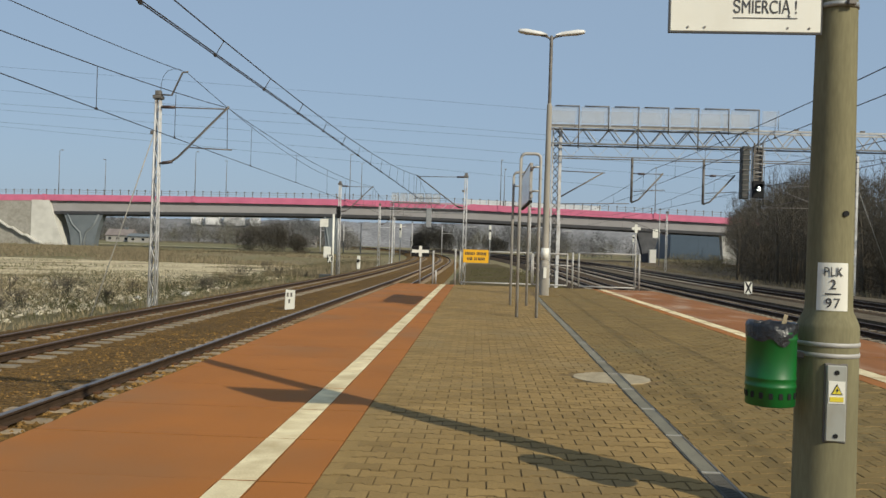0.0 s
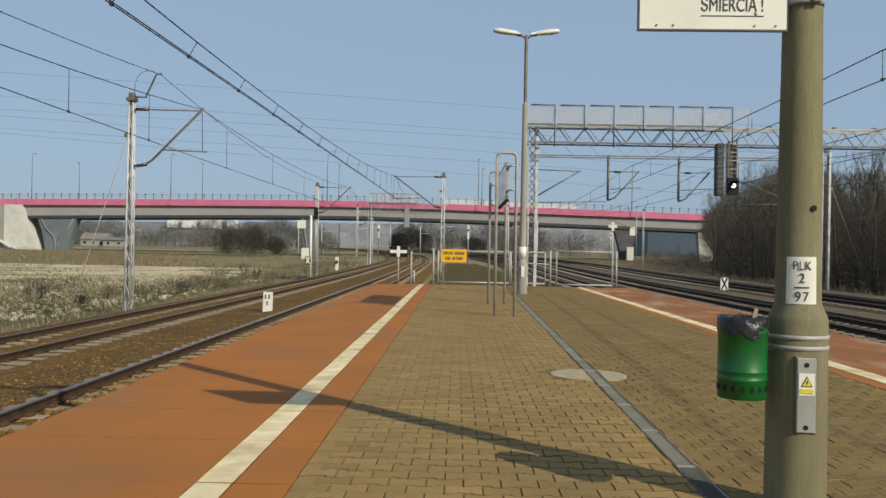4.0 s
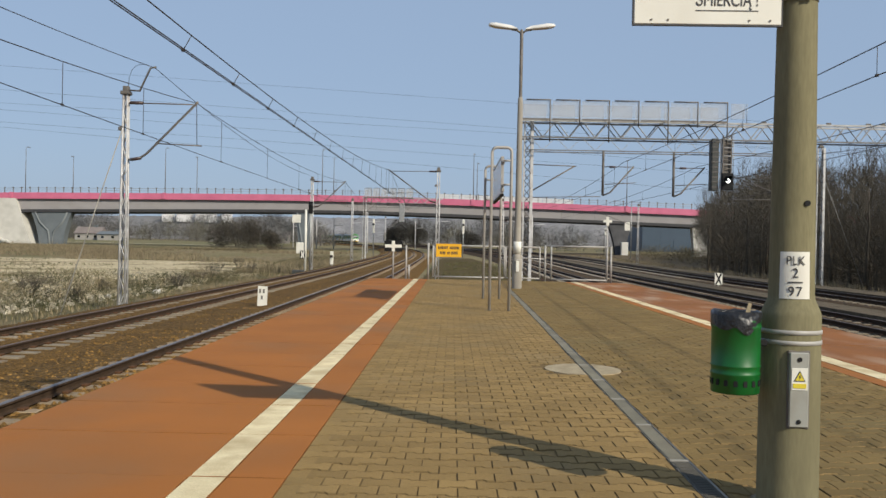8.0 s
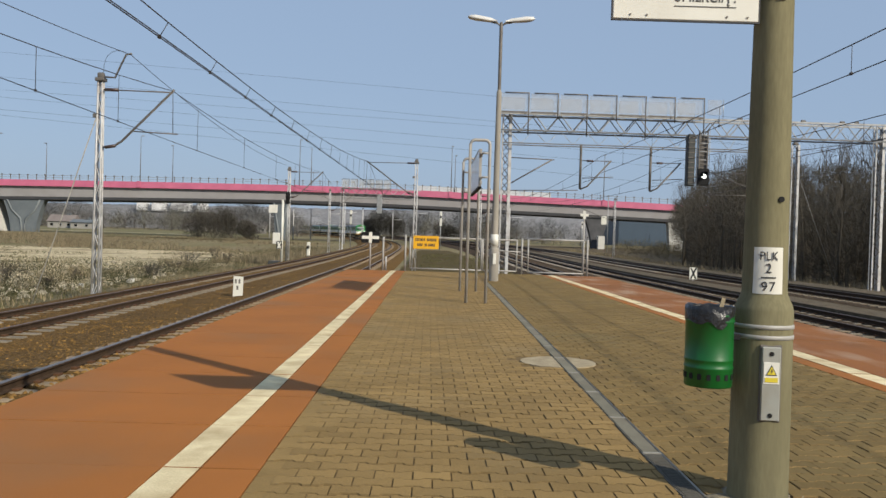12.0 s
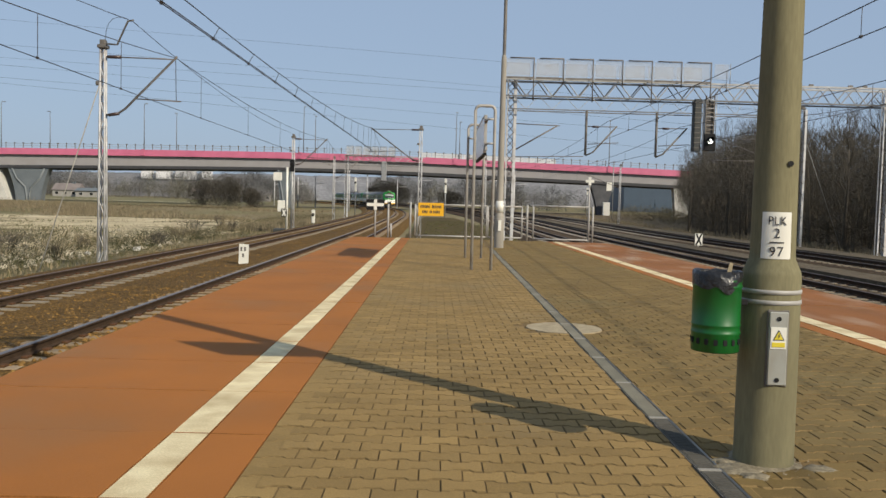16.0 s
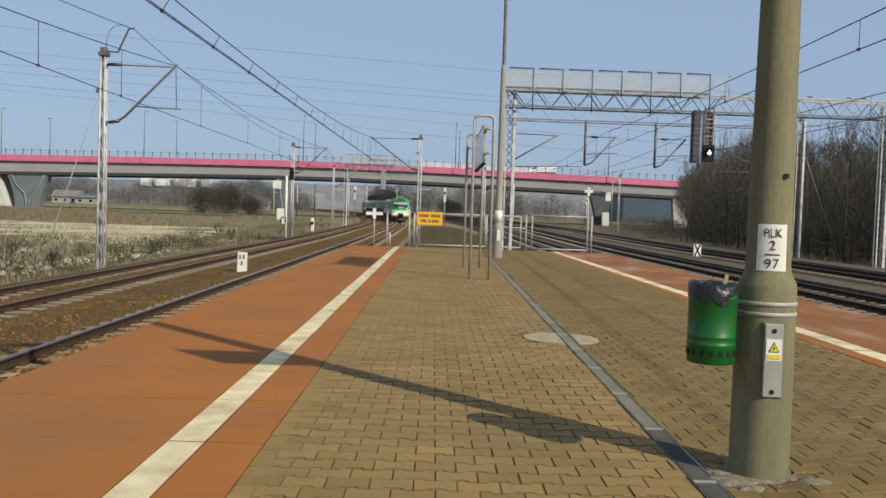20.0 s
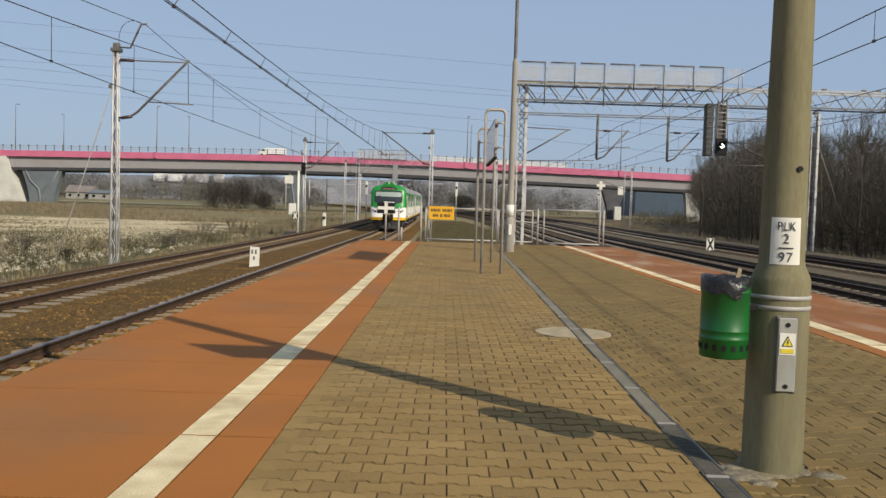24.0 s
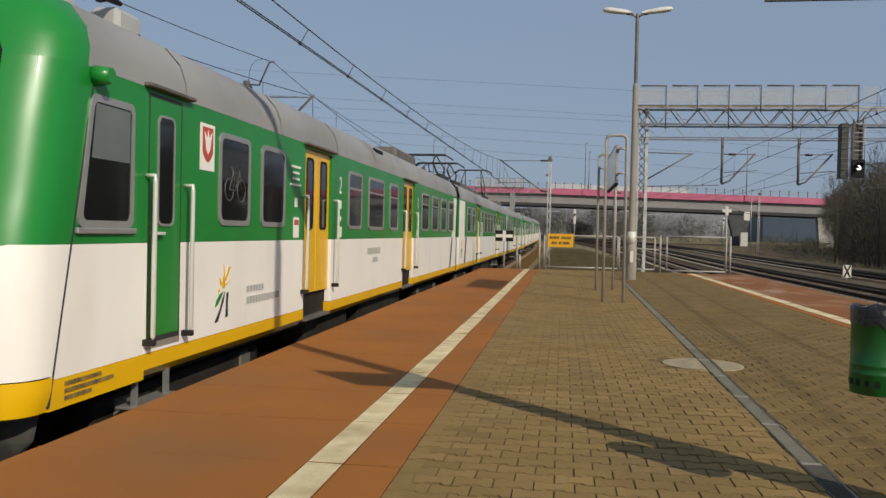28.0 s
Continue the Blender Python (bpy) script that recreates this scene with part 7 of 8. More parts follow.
M_VERGE = mat("trackside grass", (0.115, 0.10, 0.05), 0.95, second=(0.17, 0.14, 0.08), scale=0.5, fine=0.3, fine_scale=6.0, bump=0.06, bump_scale=5)


def sheet(name, outline, z, material, label, cat, wob=0.0):
    o = []
    for (a, b), (c, d) in zip(outline, outline[1:] + outline[:1]):
        for k in range(8):
            u = k / 8
            x, y = a + (c - a) * u, b + (d - b) * u
            o.append((x + wob * noise.noise(Vector((x * 0.2, y * 0.2, 1))), y + wob * noise.noise(Vector((x * 0.2, y * 0.2, 7)))))
    bm = bmesh.new()
    bm.faces.new([bm.verts.new((x, y, 0)) for x, y in o])
    bmesh.ops.triangulate(bm, faces=bm.faces[:])
    for cut in (50, 57, 64, 72, 80):
        bmesh.ops.bisect_plane(bm, geom=bm.verts[:] + bm.edges[:] + bm.faces[:], plane_co=(0, cut, 0), plane_no=(0, 1, 0))
    bm.normal_update()
    bm.faces.ensure_lookup_table()
    if bm.faces[0].normal.z < 0:
        bmesh.ops.reverse_faces(bm, faces=bm.faces[:])
    bm.verts.index_update()
    g = Geo().add([(v.co.x, v.co.y, z + rise(v.co.y)) for v in bm.verts], [[v.index for v in f.verts] for f in bm.faces])
    bm.free()
    return solid(name, g, material, label, cat, kind="structure")


def rubble_field():
    """Uneven straw-coloured ground with low hummocks between the track and the scrub belt."""
    g, v = Geo(), []
    nx_, ny_ = 84, 84
    for j in range(ny_ + 1):
        y = 16 + 82 * j / ny_
        for i in range(nx_ + 1):
            x = -12.6 - 95 * (i / nx_) ** 1.5
            h = 0.5 * noise.noise(Vector((x * 0.22, y * 0.16, 3))) + 0.28 * noise.noise(Vector((x * 0.75, y * 0.55, 8)))
            near = max(0.0, min(1.0, (62 - y) / 25))
            edge = min(1.0, (-12.6 - x) / 3.0, (98 - y) / 6.0, (y - 16) / 6.0)
            v.append((x, y, rise(y) - 1.40 + 0.16 * edge + 0.30 * h * edge * (0.35 + near)))
    n = nx_ + 1
    g.add(v, [(j * n + i + 1, j * n + i, (j + 1) * n + i, (j + 1) * n + i + 1) for j in range(ny_) for i in range(nx_)], True)
    return solid("rubble_field", g, M_SAND, "uneven straw-coloured bare earth with low hummocks", "ground", kind="structure")


rubble_field()
sheet("meadow", [(-40, 175), (-60, 330), (-330, 420), (-360, 230), (-170, 190)], -1.27, M_MEADOW, "green spring meadow beyond the reeds", "meadow", 8)
sheet("field_track", [(-60, 232), (-200, 270), (-330, 300), (-330, 310), (-200, 279), (-60, 238)], -1.24, M_SAND, "pale dirt track across the meadow", "path", 1)
sheet("verge", [(-11.4, -10), (-11.4, 110), (-15.6, 110), (-18, 40), (-16, 20), (-19, -10)], -1.285, M_VERGE, "rough trackside grass", "grass", 1)
M_SHORT = mat("short olive grass", (0.082, 0.060, 0.020), 0.95, second=(0.10, 0.075, 0.03), scale=0.6, fine=0.3, fine_scale=6.0, bump=0.05, bump_scale=5)
sheet("platform_end_grass", [(-1.8, 30.75), (5.9, 30.75), (5.6, 60), (3.0, 120), (-1.4, 120), (-1.9, 60)], -0.98, M_SHORT, "short grass between the tracks past the platform", "grass", 0.3)
sheet("wood_floor", [(24.5, -10), (24.5, 220), (110, 240), (110, -10)], -1.26, mat("leaf litter", (0.10, 0.075, 0.045), 0.95, second=(0.15, 0.115, 0.07), scale=0.6, fine=0.3, fine_scale=4, bump=0.05, bump_scale=4), "brown leaf litter under the wood", "ground", 1)

g = Geo()
for k in range(9):
    yk = 30.72 + 0.9 * k
    zk = -0.03 - 0.95 * (k / 8) ** 0.8
    for j in range(6):
        xj = -2.2 + 1.5 * j / 5
        g.v.append((xj, yk, zk + 0.04 * noise.noise(Vector((xj * 2, yk * 1.4, 5))) * (k > 0) - (0.25 if j in (0, 5) else 0) * (k > 0)))
g.f += [(k * 6 + j, k * 6 + j + 1, k * 6 + j + 7, k * 6 + j + 6) for k in range(8) for j in range(5)]
g.s += [True] * 40
solid("earth_ramp", g, mat("trodden brown earth", (0.20, 0.125, 0.06), 0.95, vary=0.35, scale=1.5, fine=0.25, fine_scale=20, bump=0.02, bump_scale=15), "trodden earth ramp down from the platform end", "path", kind="structure")

M_STRAW = mat("dead grass blades", (0.235, 0.19, 0.115), 0.9, island=0.35)
M_GRASS = mat("green grass blades", (0.10, 0.095, 0.042), 0.9, island=0.4)
M_REED = mat("brown reeds", (0.20, 0.165, 0.105), 0.9, island=0.35)
M_TWIG = mat("bare twigs", (0.098, 0.086, 0.068), 0.9, island=0.3)
M_BARK = mat("grey-brown bark", (0.13, 0.11, 0.085), 0.9, vary=0.35, scale=3.0, bump=0.02, bump_scale=12)
# paler and greyer than the near twigs: distance haze put into the colour
M_CROWN = mat("bare crowns paled for haze", (0.170, 0.163, 0.160), 0.95, island=0.3)
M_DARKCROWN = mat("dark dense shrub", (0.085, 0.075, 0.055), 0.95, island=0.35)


def blades(name, place, n, h0, h1, w, material, label, cat="grass", lean=0.35):
    """Upright thin blades scattered where place() says."""
    g = Geo()
    for _ in range(n):
        x, y, z = place()
        h = rs.uniform(h0, h1)
        a = rs.uniform(0, 3.14)
        c, d = math.cos(a) * w, math.sin(a) * w
        lx, ly = rs.uniform(-lean, lean) * h, rs.uniform(-lean, lean) * h
        k = len(g.v)
        g.v.extend([(x - c, y - d, z - 0.05), (x + c, y + d, z - 0.05), (x + lx * 0.5 + c * 0.6, y + ly * 0.5 + d * 0.6, z + h * 0.6), (x + lx, y + ly, z + h)])
        g.f.extend([(k, k + 1, k + 2), (k, k + 2, k + 3)])
        g.s.extend([False, False])
    return solid(name, g, material, label, cat, kind="stuff")


def clumped(x0, x1, y0, y1, z, k=0.35, cut=0.0):
    def f():
        while True:
            x, y = rs.uniform(x0, x1), rs.uniform(y0, y1)
            if noise.noise(Vector((x * k, y * k, 2.5))) > cut:
                return x, y, z + rise(y)
    return f


blades("dry_verge_grass", clumped(-17.5, -11.6, 8, 90, -1.28, 0.5, -0.1), 7000, 0.06, 0.22, 0.02, M_STRAW, "dead straw-coloured grass beside the track")
blades("green_verge_grass", clumped(-15.5, -11.4, 8, 90, -1.28, 0.4, -0.05), 2500, 0.05, 0.18, 0.02, M_GRASS, "dull green grass tufts beside the track")
blades("sand_turf", clumped(-75, -14, 30, 96, -1.29, 0.16, 0.12), 9000, 0.04, 0.20, 0.05, M_GRASS, "olive turf in patches on the bare earth")
blades("sand_weeds", clumped(-70, -14, 26, 95, -1.29, 0.25, 0.2), 2600, 0.05, 0.24, 0.04, M_STRAW, "sparse dead weeds on the bare earth")
blades("reed_belt", clumped(-150, -19, 88, 185, -1.3, 0.07, -0.05), 26000, 0.18, 0.45, 0.06, M_REED, "belt of brown reeds across the field", "reeds")
blades("reed_belt_near", clumped(-16.5, -12.5, 52, 120, -1.3, 0.2, 0.0), 5000, 0.25, 0.65, 0.03, M_REED, "brown reeds along the trackside", "reeds")
blades("cess_grass", clumped(-0.7, 5.6, 31, 100, -0.97, 0.5, -0.1), 4200, 0.04, 0.14, 0.02, M_GRASS, "short green grass past the platform end")
blades("wood_edge_grass", clumped(21.4, 27, 12, 160, -1.26, 0.4, -0.2), 7000, 0.2, 0.8, 0.03, M_REED, "tall dead grass at the edge of the wood")


def twigs(g, p, d, length, r, depth, rng):
    """Branches that fork and thin out."""
    q = p + d * length
    mid = p + d * length * 0.5 + Vector((rng.uniform(-1, 1), rng.uniform(-1, 1), rng.uniform(-0.3, 0.6))) * length * 0.06
    g.tube([p, mid, q], r, 3 if depth < 3 else 5, r * 0.6, caps=False)
    if depth == 0:
        return
    for k in range(3 if depth > 1 else 4):
        a = Vector((rng.uniform(-1, 1), rng.uniform(-1, 1), rng.uniform(0.0, 0.9))).normalized()
        e = (d * 0.8 + a * 0.62).normalized()
        s = p + d * length * rng.uniform(0.55, 1.0)
        twigs(g, s, e, length * rng.uniform(0.55, 0.8), r * 0.55, depth - 1, rng)


def fuzz(g, n, c, rad, rng, size=0.5, thin=0.03):
    """Fine outer twigs as thin slivers through a crown."""
    for _ in range(n):
        while True:
            q = Vector((rng.uniform(-1, 1), rng.uniform(-1, 1), rng.uniform(-1, 1)))
            if q.length < 1:
                break
        p = Vector((c[0] + q.x * rad[0], c[1] + q.y * rad[1], c[2] + q.z * rad[2]))
        d = (q + Vector((rng.uniform(-0.6, 0.6), rng.uniform(-0.6, 0.6), rng.uniform(-0.1, 0.9)))).normalized() * size * rng.uniform(0.5, 1.3)
        s = d.cross(Vector((rng.uniform(-1, 1), rng.uniform(-1, 1), rng.uniform(-1, 1)))).normalized() * size * thin
        g.add([p - s, p + s, p + d], [(0, 1, 2)])


M_THICKET = mat("brown bare thicket", (0.118, 0.097, 0.07), 0.95, island=0.4)
M_SCRUB = mat("tangled dead scrub", (0.15, 0.125, 0.075), 0.95, island=0.5)
M_SCRUB_G = mat("olive bramble scrub", (0.062, 0.062, 0.030), 0.95, island=0.5)
for name, m, spots_, label in (("dead_scrub", M_SCRUB, 150, "tangled dead scrub over the rough ground"), ("bramble_scrub", M_SCRUB_G, 300, "low olive bramble beside the track")):
    g = Geo()
    for k in range(spots_):
        if k % 3 < 2:
            yq = 19 + 38 * rs.random()
            xq = -13.4 - 13 * rs.random() ** 1.5 - (2 if m is M_SCRUB else 0)
        else:
            yq = rs.uniform(50, 118)
            xq = -13.4 - 5 * rs.random()
        r0 = rs.uniform(0.5, 1.3)
        fuzz(g, 150, (xq, yq, -1.22 + rise(yq)), (r0, r0 * 1.2, rs.uniform(0.25, 0.6)), rs, 0.3 if m is M_SCRUB else 0.24)
    solid(name, g, m, label, "scrub", kind="stuff")


M_HEATH = mat("brown dead heath", (0.20, 0.160, 0.102), 0.95, island=0.45)
g = Geo()
for k in range(420):
    yq = rs.uniform(95, 182)
    xq = -20 - 0.56 * yq * rs.random() ** 0.8
    r0 = rs.uniform(0.8, 2.4)
    if noise.noise(Vector((xq * 0.05, yq * 0.05, 6))) > -0.15:
        fuzz(g, 60, (xq, yq, -1.25 + rise(yq)), (r0 * 1.5, r0, rs.uniform(0.35, 1.0)), rs, 0.55)
solid("heath_belt", g, M_HEATH, "brown dead heath and tall weeds across the field", "scrub", kind="stuff")


def bare_tree(seed, h, label, group):
    rng = random.Random(seed)
    t = thing("bare_tree", label, "tree", pose(0, 0, -1.3), group)
    trunk = Geo()
    lean = Vector((rng.uniform(-0.06, 0.06), rng.uniform(-0.06, 0.06), 1)).normalized()
    trunk.tube([(0, 0, -0.1), lean * h * 0.25, lean * h * 0.5 + Vector((rng.uniform(-0.15, 0.15), rng.uniform(-0.15, 0.15), 0)), lean * h * 0.8], 0.15, 7, 0.04)
    part("trunk", trunk, M_BARK, t)
    crown = Geo()
    for k in range(9):
        z = h * (0.2 + 0.62 * k / 8)
        a = rng.uniform(0, 6.28)
        d = Vector((math.cos(a) * 0.75, math.sin(a) * 0.75, rng.uniform(0.5, 1.1))).normalized()
        twigs(crown, lean * z, d, h * rng.uniform(0.14, 0.22), 0.045, 3, rng)
    fuzz(crown, 2600, (lean.x * h * 0.6, lean.y * h * 0.6, h * 0.6), (h * 0.26, h * 0.26, h * 0.38), rng, 0.55, 0.014)
    part("crown", crown, M_TWIG, t)
    return t


def wood_height(x, y):
    """How tall the wood grows: low at its far edge, taller towards the near end."""
    return 2.54 - rise(y) + y * float(np.interp(x / y, (0.29, 0.31, 0.335, 0.38, 0.44, 0.486, 0.54, 0.7), (0.045, 0.062, 0.084, 0.088, 0.092, 0.10, 0.112, 0.13)))


base_trees = [bare_tree(31 + k, 8.4 + 0.6 * k, "leafless grey-brown tree in the trackside wood", "trees of the wood") for k in range(5)]
rt = random.Random(77)
spots = []
for k in range(125):
    for _ in range(30):
        y = rt.uniform(40, 165)
        x = max(27.5, 0.30 * y) + 15 * rt.random() ** 1.4
        if all((x - a) ** 2 + (y - b) ** 2 > (3.6 if x > 0.37 * y else 14) for a, b in spots):
            spots.append((x, y))
            break
for k, (x, y) in enumerate(spots):
    s = rt.uniform(0.86, 1.06) * wood_height(x, y) / (8.4 + 0.6 * (k % 5))
    if k < 5:
        base_trees[k].matrix_basis = pose(x, y, -1.3 + rise(y), 0, 0, rt.uniform(0, 360)) @ Matrix.Scale(s, 4)
    else:
        o = copy_thing(base_trees[k % 5], pose(x, y, -1.3 + rise(y), 0, 0, rt.uniform(0, 360)))
        o.scale = (s, s, s)
# dense understorey stems and twigs
g = Geo()
for _ in range(2600):
    y = rs.uniform(30, 190)
    x = max(28.0, 0.305 * y) + 32 * rs.random() ** 1.3
    h = rs.uniform(2.0, 7.5)
    lx, ly = rs.uniform(-0.12, 0.12) * h, rs.uniform(-0.12, 0.12) * h
    r = rs.uniform(0.012, 0.05)
    zb = -1.3 + rise(y)
    g.add([(x - r, y, zb), (x + r, y - r, zb), (x, y + r, zb), (x + lx, y + ly, zb + h)], [(0, 1, 3), (1, 2, 3), (2, 0, 3)])
solid("wood_understorey", g, M_TWIG, "dense leafless stems under the trees", "undergrowth", kind="stuff")
g = Geo()
for k in range(60):
    yq = 35 + 130 * k / 60
    fuzz(g, 800 if yq < 105 else 380, (max(28.5, 0.31 * yq) + rs.uniform(0, 12), yq, rs.uniform(-0.3, 1.6) + rise(yq)), (2.2, 3.2, 2.2), rs, 0.9, 0.022)
solid("wood_thicket", g, M_THICKET, "dark brown thicket of bare twigs", "undergrowth", kind="stuff")
g = Geo()
for k in range(64):
    yq = 35 + 150 * k / 64
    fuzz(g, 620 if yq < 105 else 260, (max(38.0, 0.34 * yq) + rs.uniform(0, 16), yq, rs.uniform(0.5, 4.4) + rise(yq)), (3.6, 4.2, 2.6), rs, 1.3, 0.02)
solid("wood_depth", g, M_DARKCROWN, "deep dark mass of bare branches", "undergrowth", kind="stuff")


g = Geo()
for k in range(70):
    yq = rs.uniform(120, 235)
    xq = (0.225 + 0.10 * rs.random()) * yq
    fuzz(g, 130, (xq, yq, -0.9 + rise(yq)), (rs.uniform(1.5, 3.2), 2.0, rs.uniform(1.0, 2.3)), rs, 0.8)
solid("line_side_scrub", g, M_SCRUB, "brown tangled scrub before the hall", "scrub", kind="stuff")


M_FIELDSHRUB = mat("dark grey shrub twigs", (0.078, 0.070, 0.058), 0.95, island=0.35)


def shrub(x, y, r, h, n, material, label, z=-1.3, seed=0, size=0.4):
    rng = random.Random(seed)
    t = thing("shrub", label, "shrub", pose(x, y, z + rise(y)))
    for k in range(7):
        a = rng.uniform(0, 6.28)
        st = Geo()
        twigs(st, Vector((0.1 * math.cos(a), 0.1 * math.sin(a), 0)), Vector((math.cos(a) * 0.5, math.sin(a) * 0.5, 1)).normalized(), h * 0.4, 0.02 + 0.006 * h, 2, rng)
        part("stem", st, M_TWIG, t)
    cr = Geo()
    for k in range(6):
        a = rng.uniform(0, 6.28)
        fuzz(cr, n // 6, (0.45 * r * math.cos(a), 0.45 * r * math.sin(a), h * rng.uniform(0.3, 0.6)), (r * 0.62, r * 0.62, h * 0.38), rng, size)
    part("crown", cr, material, t)
    return t


for k, (x, y, r, h) in enumerate(((-15.2, 26, 0.9, 0.9), (-16.4, 30, 1.2, 1.0), (-14.6, 33, 0.8, 0.8), (-17.5, 35, 1.2, 1.1), (-15.8, 38.5, 0.9, 0.9), (-19.5, 33, 1.4, 1.0), (-14.2, 44, 0.7, 0.8), (-21, 37, 1.5, 1.2), (-14.9, 50, 0.9, 1.1), (-16, 57, 1.1, 1.4), (-15, 63, 0.9, 1.3), (-17.6, 70, 1.3, 1.6))):
    shrub(x, y, r, h, 420, M_STRAW if k % 3 else M_TWIG, "low tangled dead shrub beside the track", seed=100 + k, size=0.28)
for k, (x, y, r, h) in enumerate(((-47.0, 186, 4.6, 7.6), (-50.6, 187, 3.6, 6.9), (-43.6, 188, 3.6, 7.3), (-40.6, 190, 2.6, 4.6))):
    shrub(x, y, r, h, 6200, M_FIELDSHRUB, "large dark dense shrub in the field", seed=130 + k, size=0.7)


# ---- far woods, houses and hall ----
M_CLUMP = mat("dark evergreen clump", (0.055, 0.052, 0.045), 0.95, island=0.3)
# the hill's pale grey holds the haze of distance in its base colour
M_FARWOOD = mat("hillside wood paled for haze", (0.255, 0.25, 0.255), 0.95, second=(0.19, 0.187, 0.19), scale=0.05, fine=0.25, fine_scale=0.5, stain=(0.19, 0.18, 0.165), stain_scale=0.03, stain_amount=0.5, stretch=(1, 1, 0.4))
HILL = [(-460, 17), (-250, 16.5), (-180, 17.5), (-110, 18.5), (-62, 18.5), (-45, 18.5), (-18, 19), (-5, 20), (40, 21.5), (120, 20.5), (260, 19), (420, 15)]


def hill_top(x):
    for (a, p), (b, q) in zip(HILL[:-1], HILL[1:]):
        if x <= b:
            return p + (q - p) * (x - a) / (b - a)
    return HILL[-1][1]


g, v = Geo(), []
nh = 440
for i in range(nh + 1):
    x = -460 + 880 * i / nh
    top = hill_top(x)
    for j in range(7):
        u = j / 6
        w = 0.7 * noise.noise(Vector((x * 0.09, u * 3, 2))) + 0.6 * noise.noise(Vector((x * 0.35, u * 9, 5)))
        v.append((x, 520 + 60 * u, -1.6 + (top + 1.6) * u ** 0.8 + w * min(1, u * 2)))
    v.append((x, 640, -1.6))
g.add(v, [(i * 8 + j, (i + 1) * 8 + j, (i + 1) * 8 + j + 1, i * 8 + j + 1) for i in range(nh) for j in range(7)], True)
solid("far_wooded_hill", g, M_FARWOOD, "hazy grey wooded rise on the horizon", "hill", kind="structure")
def far_tree(x, y, r, h, material, seed):
    rng = random.Random(seed)
    t = thing("far_tree", "hazy bare tree on the far edge of the field", "tree", pose(x, y, -1.4), "far trees")
    part("trunk", Geo().tube([(0, 0, 0), (0.1, 0, h * 0.5)], 0.16, 5, 0.08), M_BARK, t)
    cr = Geo()
    for k in range(5):
        a = rng.uniform(0, 6.28)
        fuzz(cr, 230, (0.5 * r * math.cos(a), 0.5 * r * math.sin(a), h * rng.uniform(0.16, 0.66)), (r * 0.66, r * 0.66, h * 0.34), rng, 1.6)
    part("crown", cr, material, t)
    return t


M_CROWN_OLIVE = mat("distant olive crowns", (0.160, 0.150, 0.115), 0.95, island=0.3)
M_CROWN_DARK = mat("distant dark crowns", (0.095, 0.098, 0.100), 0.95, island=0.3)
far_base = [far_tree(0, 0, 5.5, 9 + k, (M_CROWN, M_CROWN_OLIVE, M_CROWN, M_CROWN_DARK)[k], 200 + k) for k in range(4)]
rf = random.Random(55)
spots = []
for k in range(150):
    u = k / 149
    spots.append((-330 + 300 * u + rf.uniform(-6, 6), 430 - 40 * u + rf.uniform(-30, 40), rf.uniform(0.8, 1.35)))
for k in range(26):
    spots.append((-72 + rf.uniform(0, 40), 300 + rf.uniform(-30, 60), rf.uniform(0.6, 0.95)))
for k in range(14):
    spots.append((14 + k * 2.4 + rf.uniform(-2, 2), 265 + rf.uniform(-12, 30), rf.uniform(0.55, 0.85)))
for k in range(22):
    spots.append((-22 + k * 3.4 + rf.uniform(-3, 3), 420 + rf.uniform(-10, 40), rf.uniform(0.9, 1.2)))
# the country lies open where the line curves away
spots = [q for q in spots if not -0.15 < q[0] / q[1] < -0.075]
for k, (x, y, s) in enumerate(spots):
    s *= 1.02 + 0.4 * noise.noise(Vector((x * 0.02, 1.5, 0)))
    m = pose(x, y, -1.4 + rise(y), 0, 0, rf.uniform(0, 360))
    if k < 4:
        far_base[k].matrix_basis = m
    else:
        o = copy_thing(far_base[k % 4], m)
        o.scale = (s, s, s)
for k, (x, y, r, h) in enumerate(((-19.5, 330, 6.2, 12.2), (-14, 334, 5, 9.5), (-22.8, 336, 3.8, 8), (6, 345, 6, 7))):
    shrub(x, y, r, h, 6500, M_CLUMP, "large dark round tree clump by the line", seed=160 + k, size=1.2)


def house(x, y, w, d, h, roof_h, wall, roof, label, turn=0):
    t = thing("house", label, "house", pose(x, y, -1.4 + rise(y), 0, 0, turn), "far houses")
    part("wall", Geo().box(-w / 2, w / 2, -d / 2, d / 2, 0, h), wall, t)
    rg = Geo().add([(-w / 2 - 0.4, -d / 2 - 0.5, h), (w / 2 + 0.4, -d / 2 - 0.5, h), (w / 2 + 0.4, d / 2 + 0.5, h), (-w / 2 - 0.4, d / 2 + 0.5, h), (-w / 2 - 0.4, 0, h + roof_h), (w / 2 + 0.4, 0, h + roof_h)],
                   [(0, 1, 5, 4), (2, 3, 4, 5), (0, 4, 3), (1, 2, 5), (0, 3, 2, 1)])
    r = part("roof", rg, roof, t)
    part("chimney", Geo().box(w * 0.2, w * 0.2 + 0.7, -0.3, 0.4, h + roof_h * 0.4, h + roof_h + 0.8), M_PIER, r)
    n = max(2, int(w / 3))
    for i in range(n):
        xx = -w / 2 + (i + 0.5) * w / n
        wd = part("window", Geo().box(xx - 0.6, xx + 0.6, -d / 2 - 0.05, -d / 2 + 0.02, h * 0.35, h * 0.75), M_FRAME, t)
        part("pane", Geo().box(xx - 0.5, xx + 0.5, -d / 2 - 0.07, -d / 2 - 0.04, h * 0.38, h * 0.72), M_GLASS, wd)


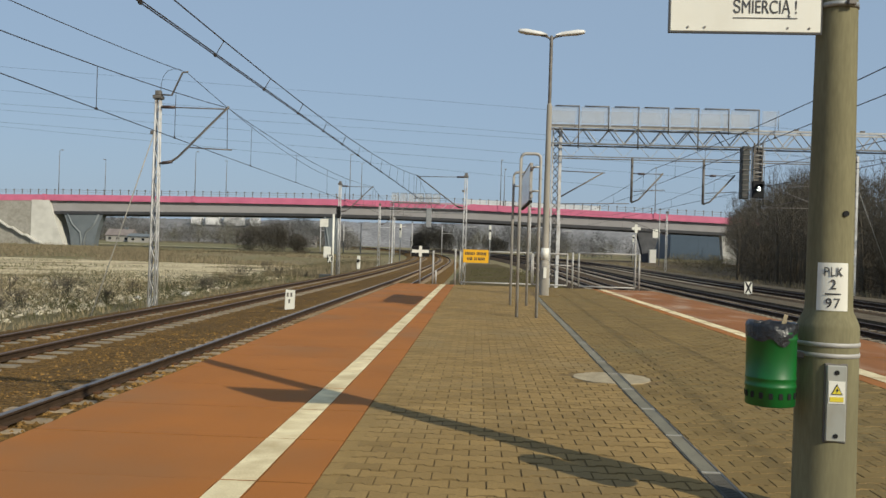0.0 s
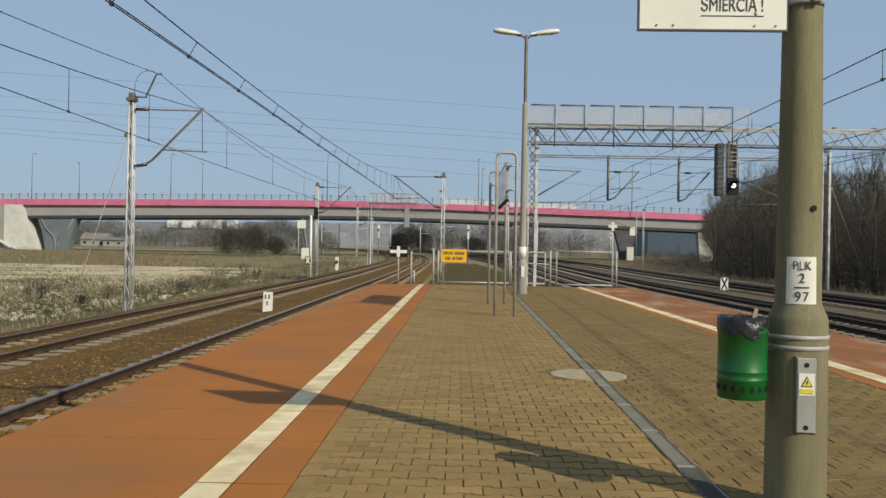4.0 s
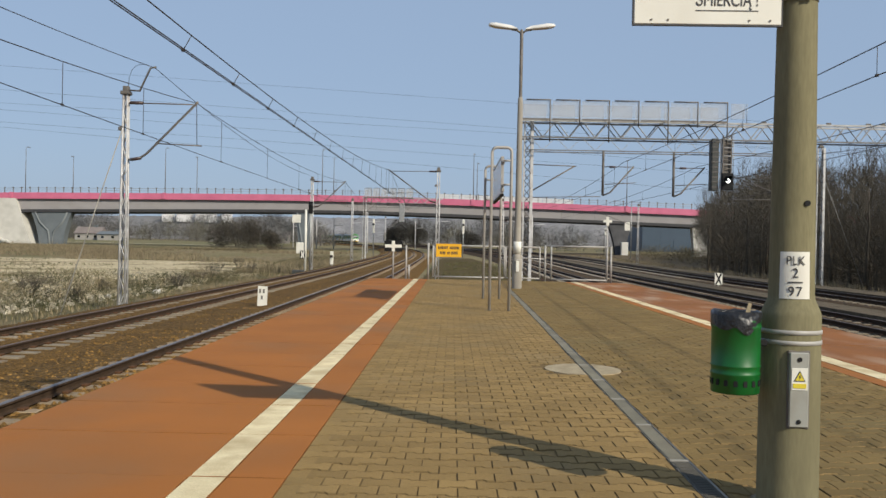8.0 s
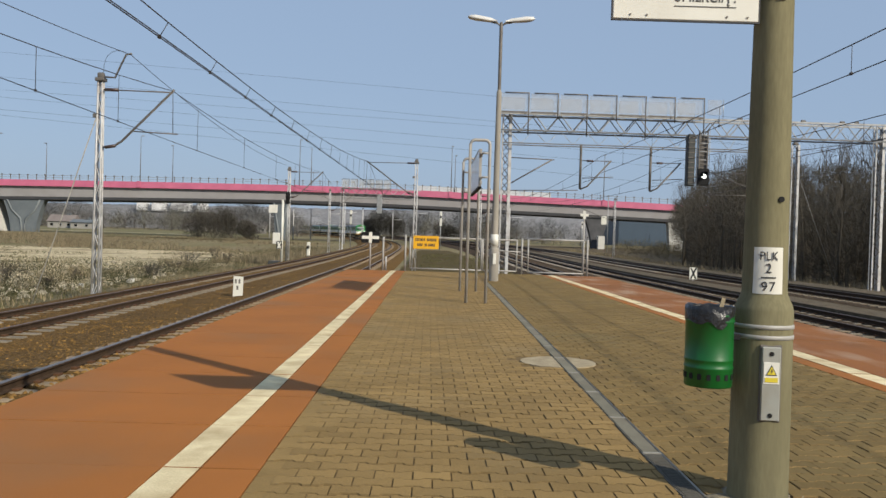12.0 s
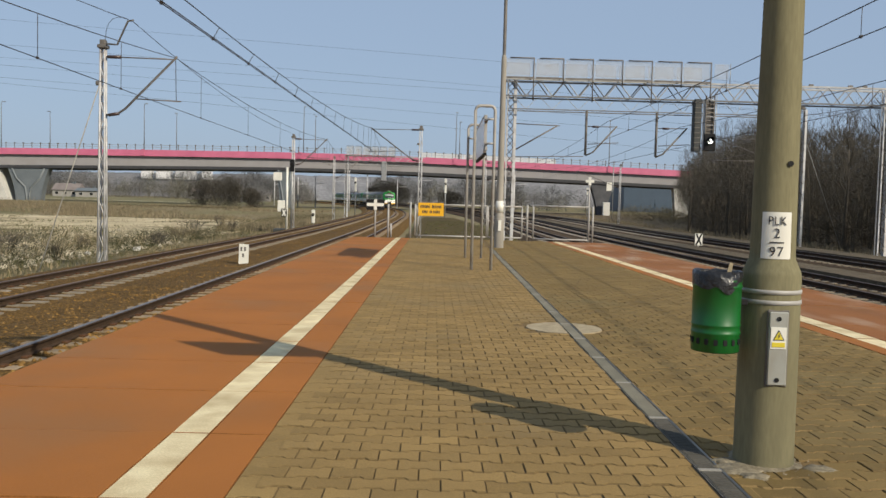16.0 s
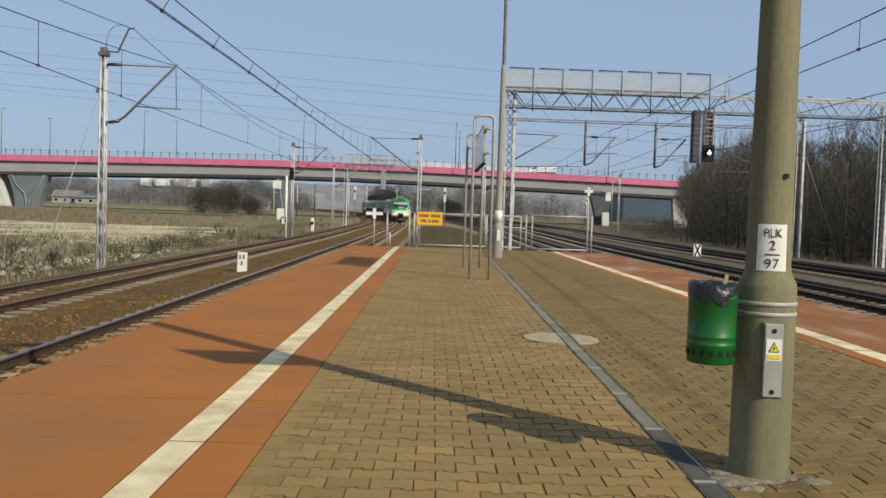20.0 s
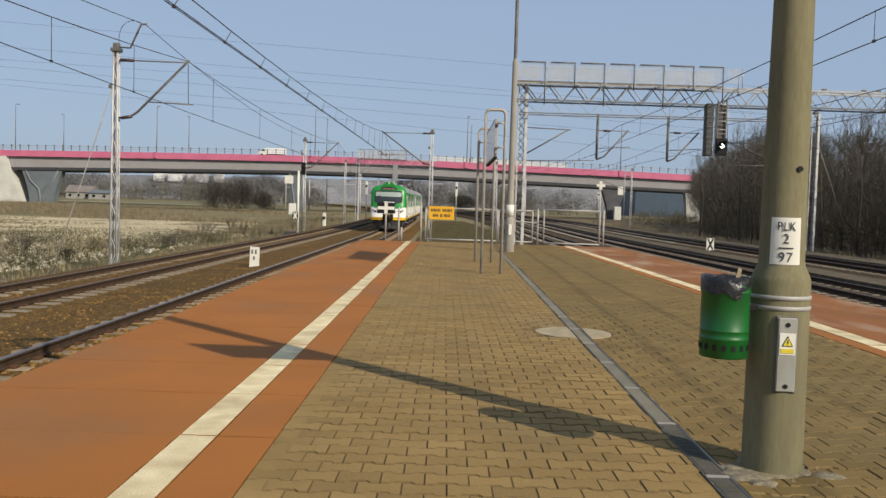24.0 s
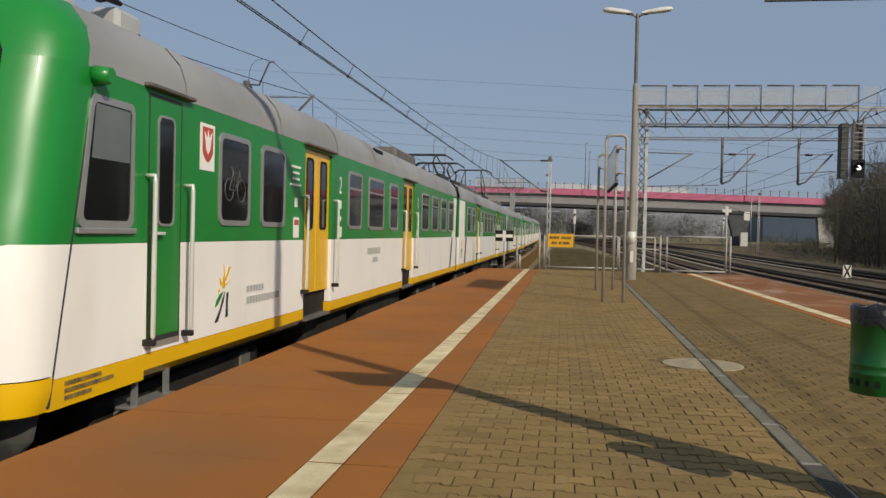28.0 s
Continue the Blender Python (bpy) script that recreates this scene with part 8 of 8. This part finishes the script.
M_HWALL = mat("pale house plaster", (0.34, 0.325, 0.30), 0.85, vary=0.1, scale=0.5)
M_HROOF = mat("faded roof tiles", (0.24, 0.205, 0.19), 0.85, vary=0.2, scale=0.6)
house(-141, 330, 9.5, 7, 2.6, 2.6, M_HWALL, M_HROOF, "pale single-storey house with a faded roof", 0)
house(-132, 327, 8, 6, 2.4, 1.2, M_HWALL, M_PIER, "low white outbuilding beside the house", 0)
house(-72, 352, 9, 7, 2.8, 2.0, M_HWALL, M_HROOF, "small white house on the far rise", 12)
M_BLOCK = mat("white apartment plaster", (0.72, 0.71, 0.70), 0.8, vary=0.06, scale=0.2)
for x, w, h in ((-188, 6, 4.6), (-177, 9, 4.2), (-163, 12, 5.0), (-149, 5, 3.9)):
    t = thing("apartment_block", "white flat-roofed apartment block on the far rise", "building", pose(x, 560, 15.0), "apartment blocks")
    part("wall", Geo().box(-w / 2, w / 2, -4, 4, -2, h), M_BLOCK, t)
    part("roof", Geo().box(-w / 2 - 0.3, w / 2 + 0.3, -4.3, 4.3, h, h + 0.4), M_STEEL, t)
    for i in range(int(w / 2.2)):
        part("window", Geo().box(-w / 2 + 0.7 + i * 2.2, -w / 2 + 1.6 + i * 2.2, -4.05, -3.98, h - 1.6, h - 0.6), M_STEEL_D, t)
for x, y, w, turn in ((-104, 380, 7, -14), (-165, 385, 8, 5)):
    house(x, y, w, 6.5, 3.0, 2.4, M_HWALL, M_HROOF, "small pale house among the far trees", turn)
hall = thing("industrial_hall", "long dark blue metal-clad hall beyond the bridge", "industrial hall", pose(75, 300, -1.4 + rise(300)))
M_HALL = mat("blue metal cladding", (0.050, 0.078, 0.115), 0.5, vary=0.1, scale=0.3)
part("wall", Geo().box(-8, 26, 0, 30, 0, 11.5), M_HALL, hall)
part("roof", Geo().box(-8.4, 26.4, -0.4, 30.4, 11.5, 12.0), M_STEEL, hall)
for k in range(11):
    part("cladding_rib", Geo().box(-8 + k * 3.2, -7.85 + k * 3.2, -0.03, 0, 0, 11.5), M_HALL, hall)
part("hall_door", Geo().box(3, 7.5, -0.1, 0.02, 0, 4.5), M_HALL, hall)
# pale stones and scraps in the verge
for k, (x, y, s) in enumerate(((-13.69, 39.37, 0.2), (-9.3, 27.5, 0.06), (-14.6, 36, 0.13), (-18.5, 31.2, 0.14), (-7.4, 17.5, 0.05), (-6.9, 14.0, 0.045))):
    lump = Geo()
    ico = bmesh.new()
    bmesh.ops.create_icosphere(ico, subdivisions=2, radius=s)
    for v in ico.verts:
        v.co *= 1 + 0.35 * noise.noise(v.co * 9 + Vector((k, 0, 0)))
        v.co.z *= 0.7
    lump.add([tuple(v.co) for v in ico.verts], [[v.index for v in f.verts] for f in ico.faces], True)
    ico.free()
    solid("pale_stone", lump, M_ABUT, "pale broken stone lying beside the track", "stone", pose(x, y, -1.22 if x < -11 else -0.97), "pale stones")
# lattice pylons that carry the power lines past the view
for x in (-238, 238):
    py = thing("power_pylon", "tall grey lattice power pylon", "pylon", group="power pylons")
    lattice(py, x, 302, -1.4, line_z(0, x) + 1.5, 3.0, 0.6, n=16, leg=0.12)
    for k in range(6):
        z = line_z(k, x)
        part("cross_arm", Geo().box(x - 5, x + 5, 301.6, 302.4, z - 0.2, z + 0.2), M_STEEL, py)

# ---- the paving blocks nearest to the lamp post, one by one ----
for cx, cy, dz in PAVERS_NEAR:
    o = part("paving_block", me_paver, None, platform)
    o.location = (cx, cy, dz)

motions()
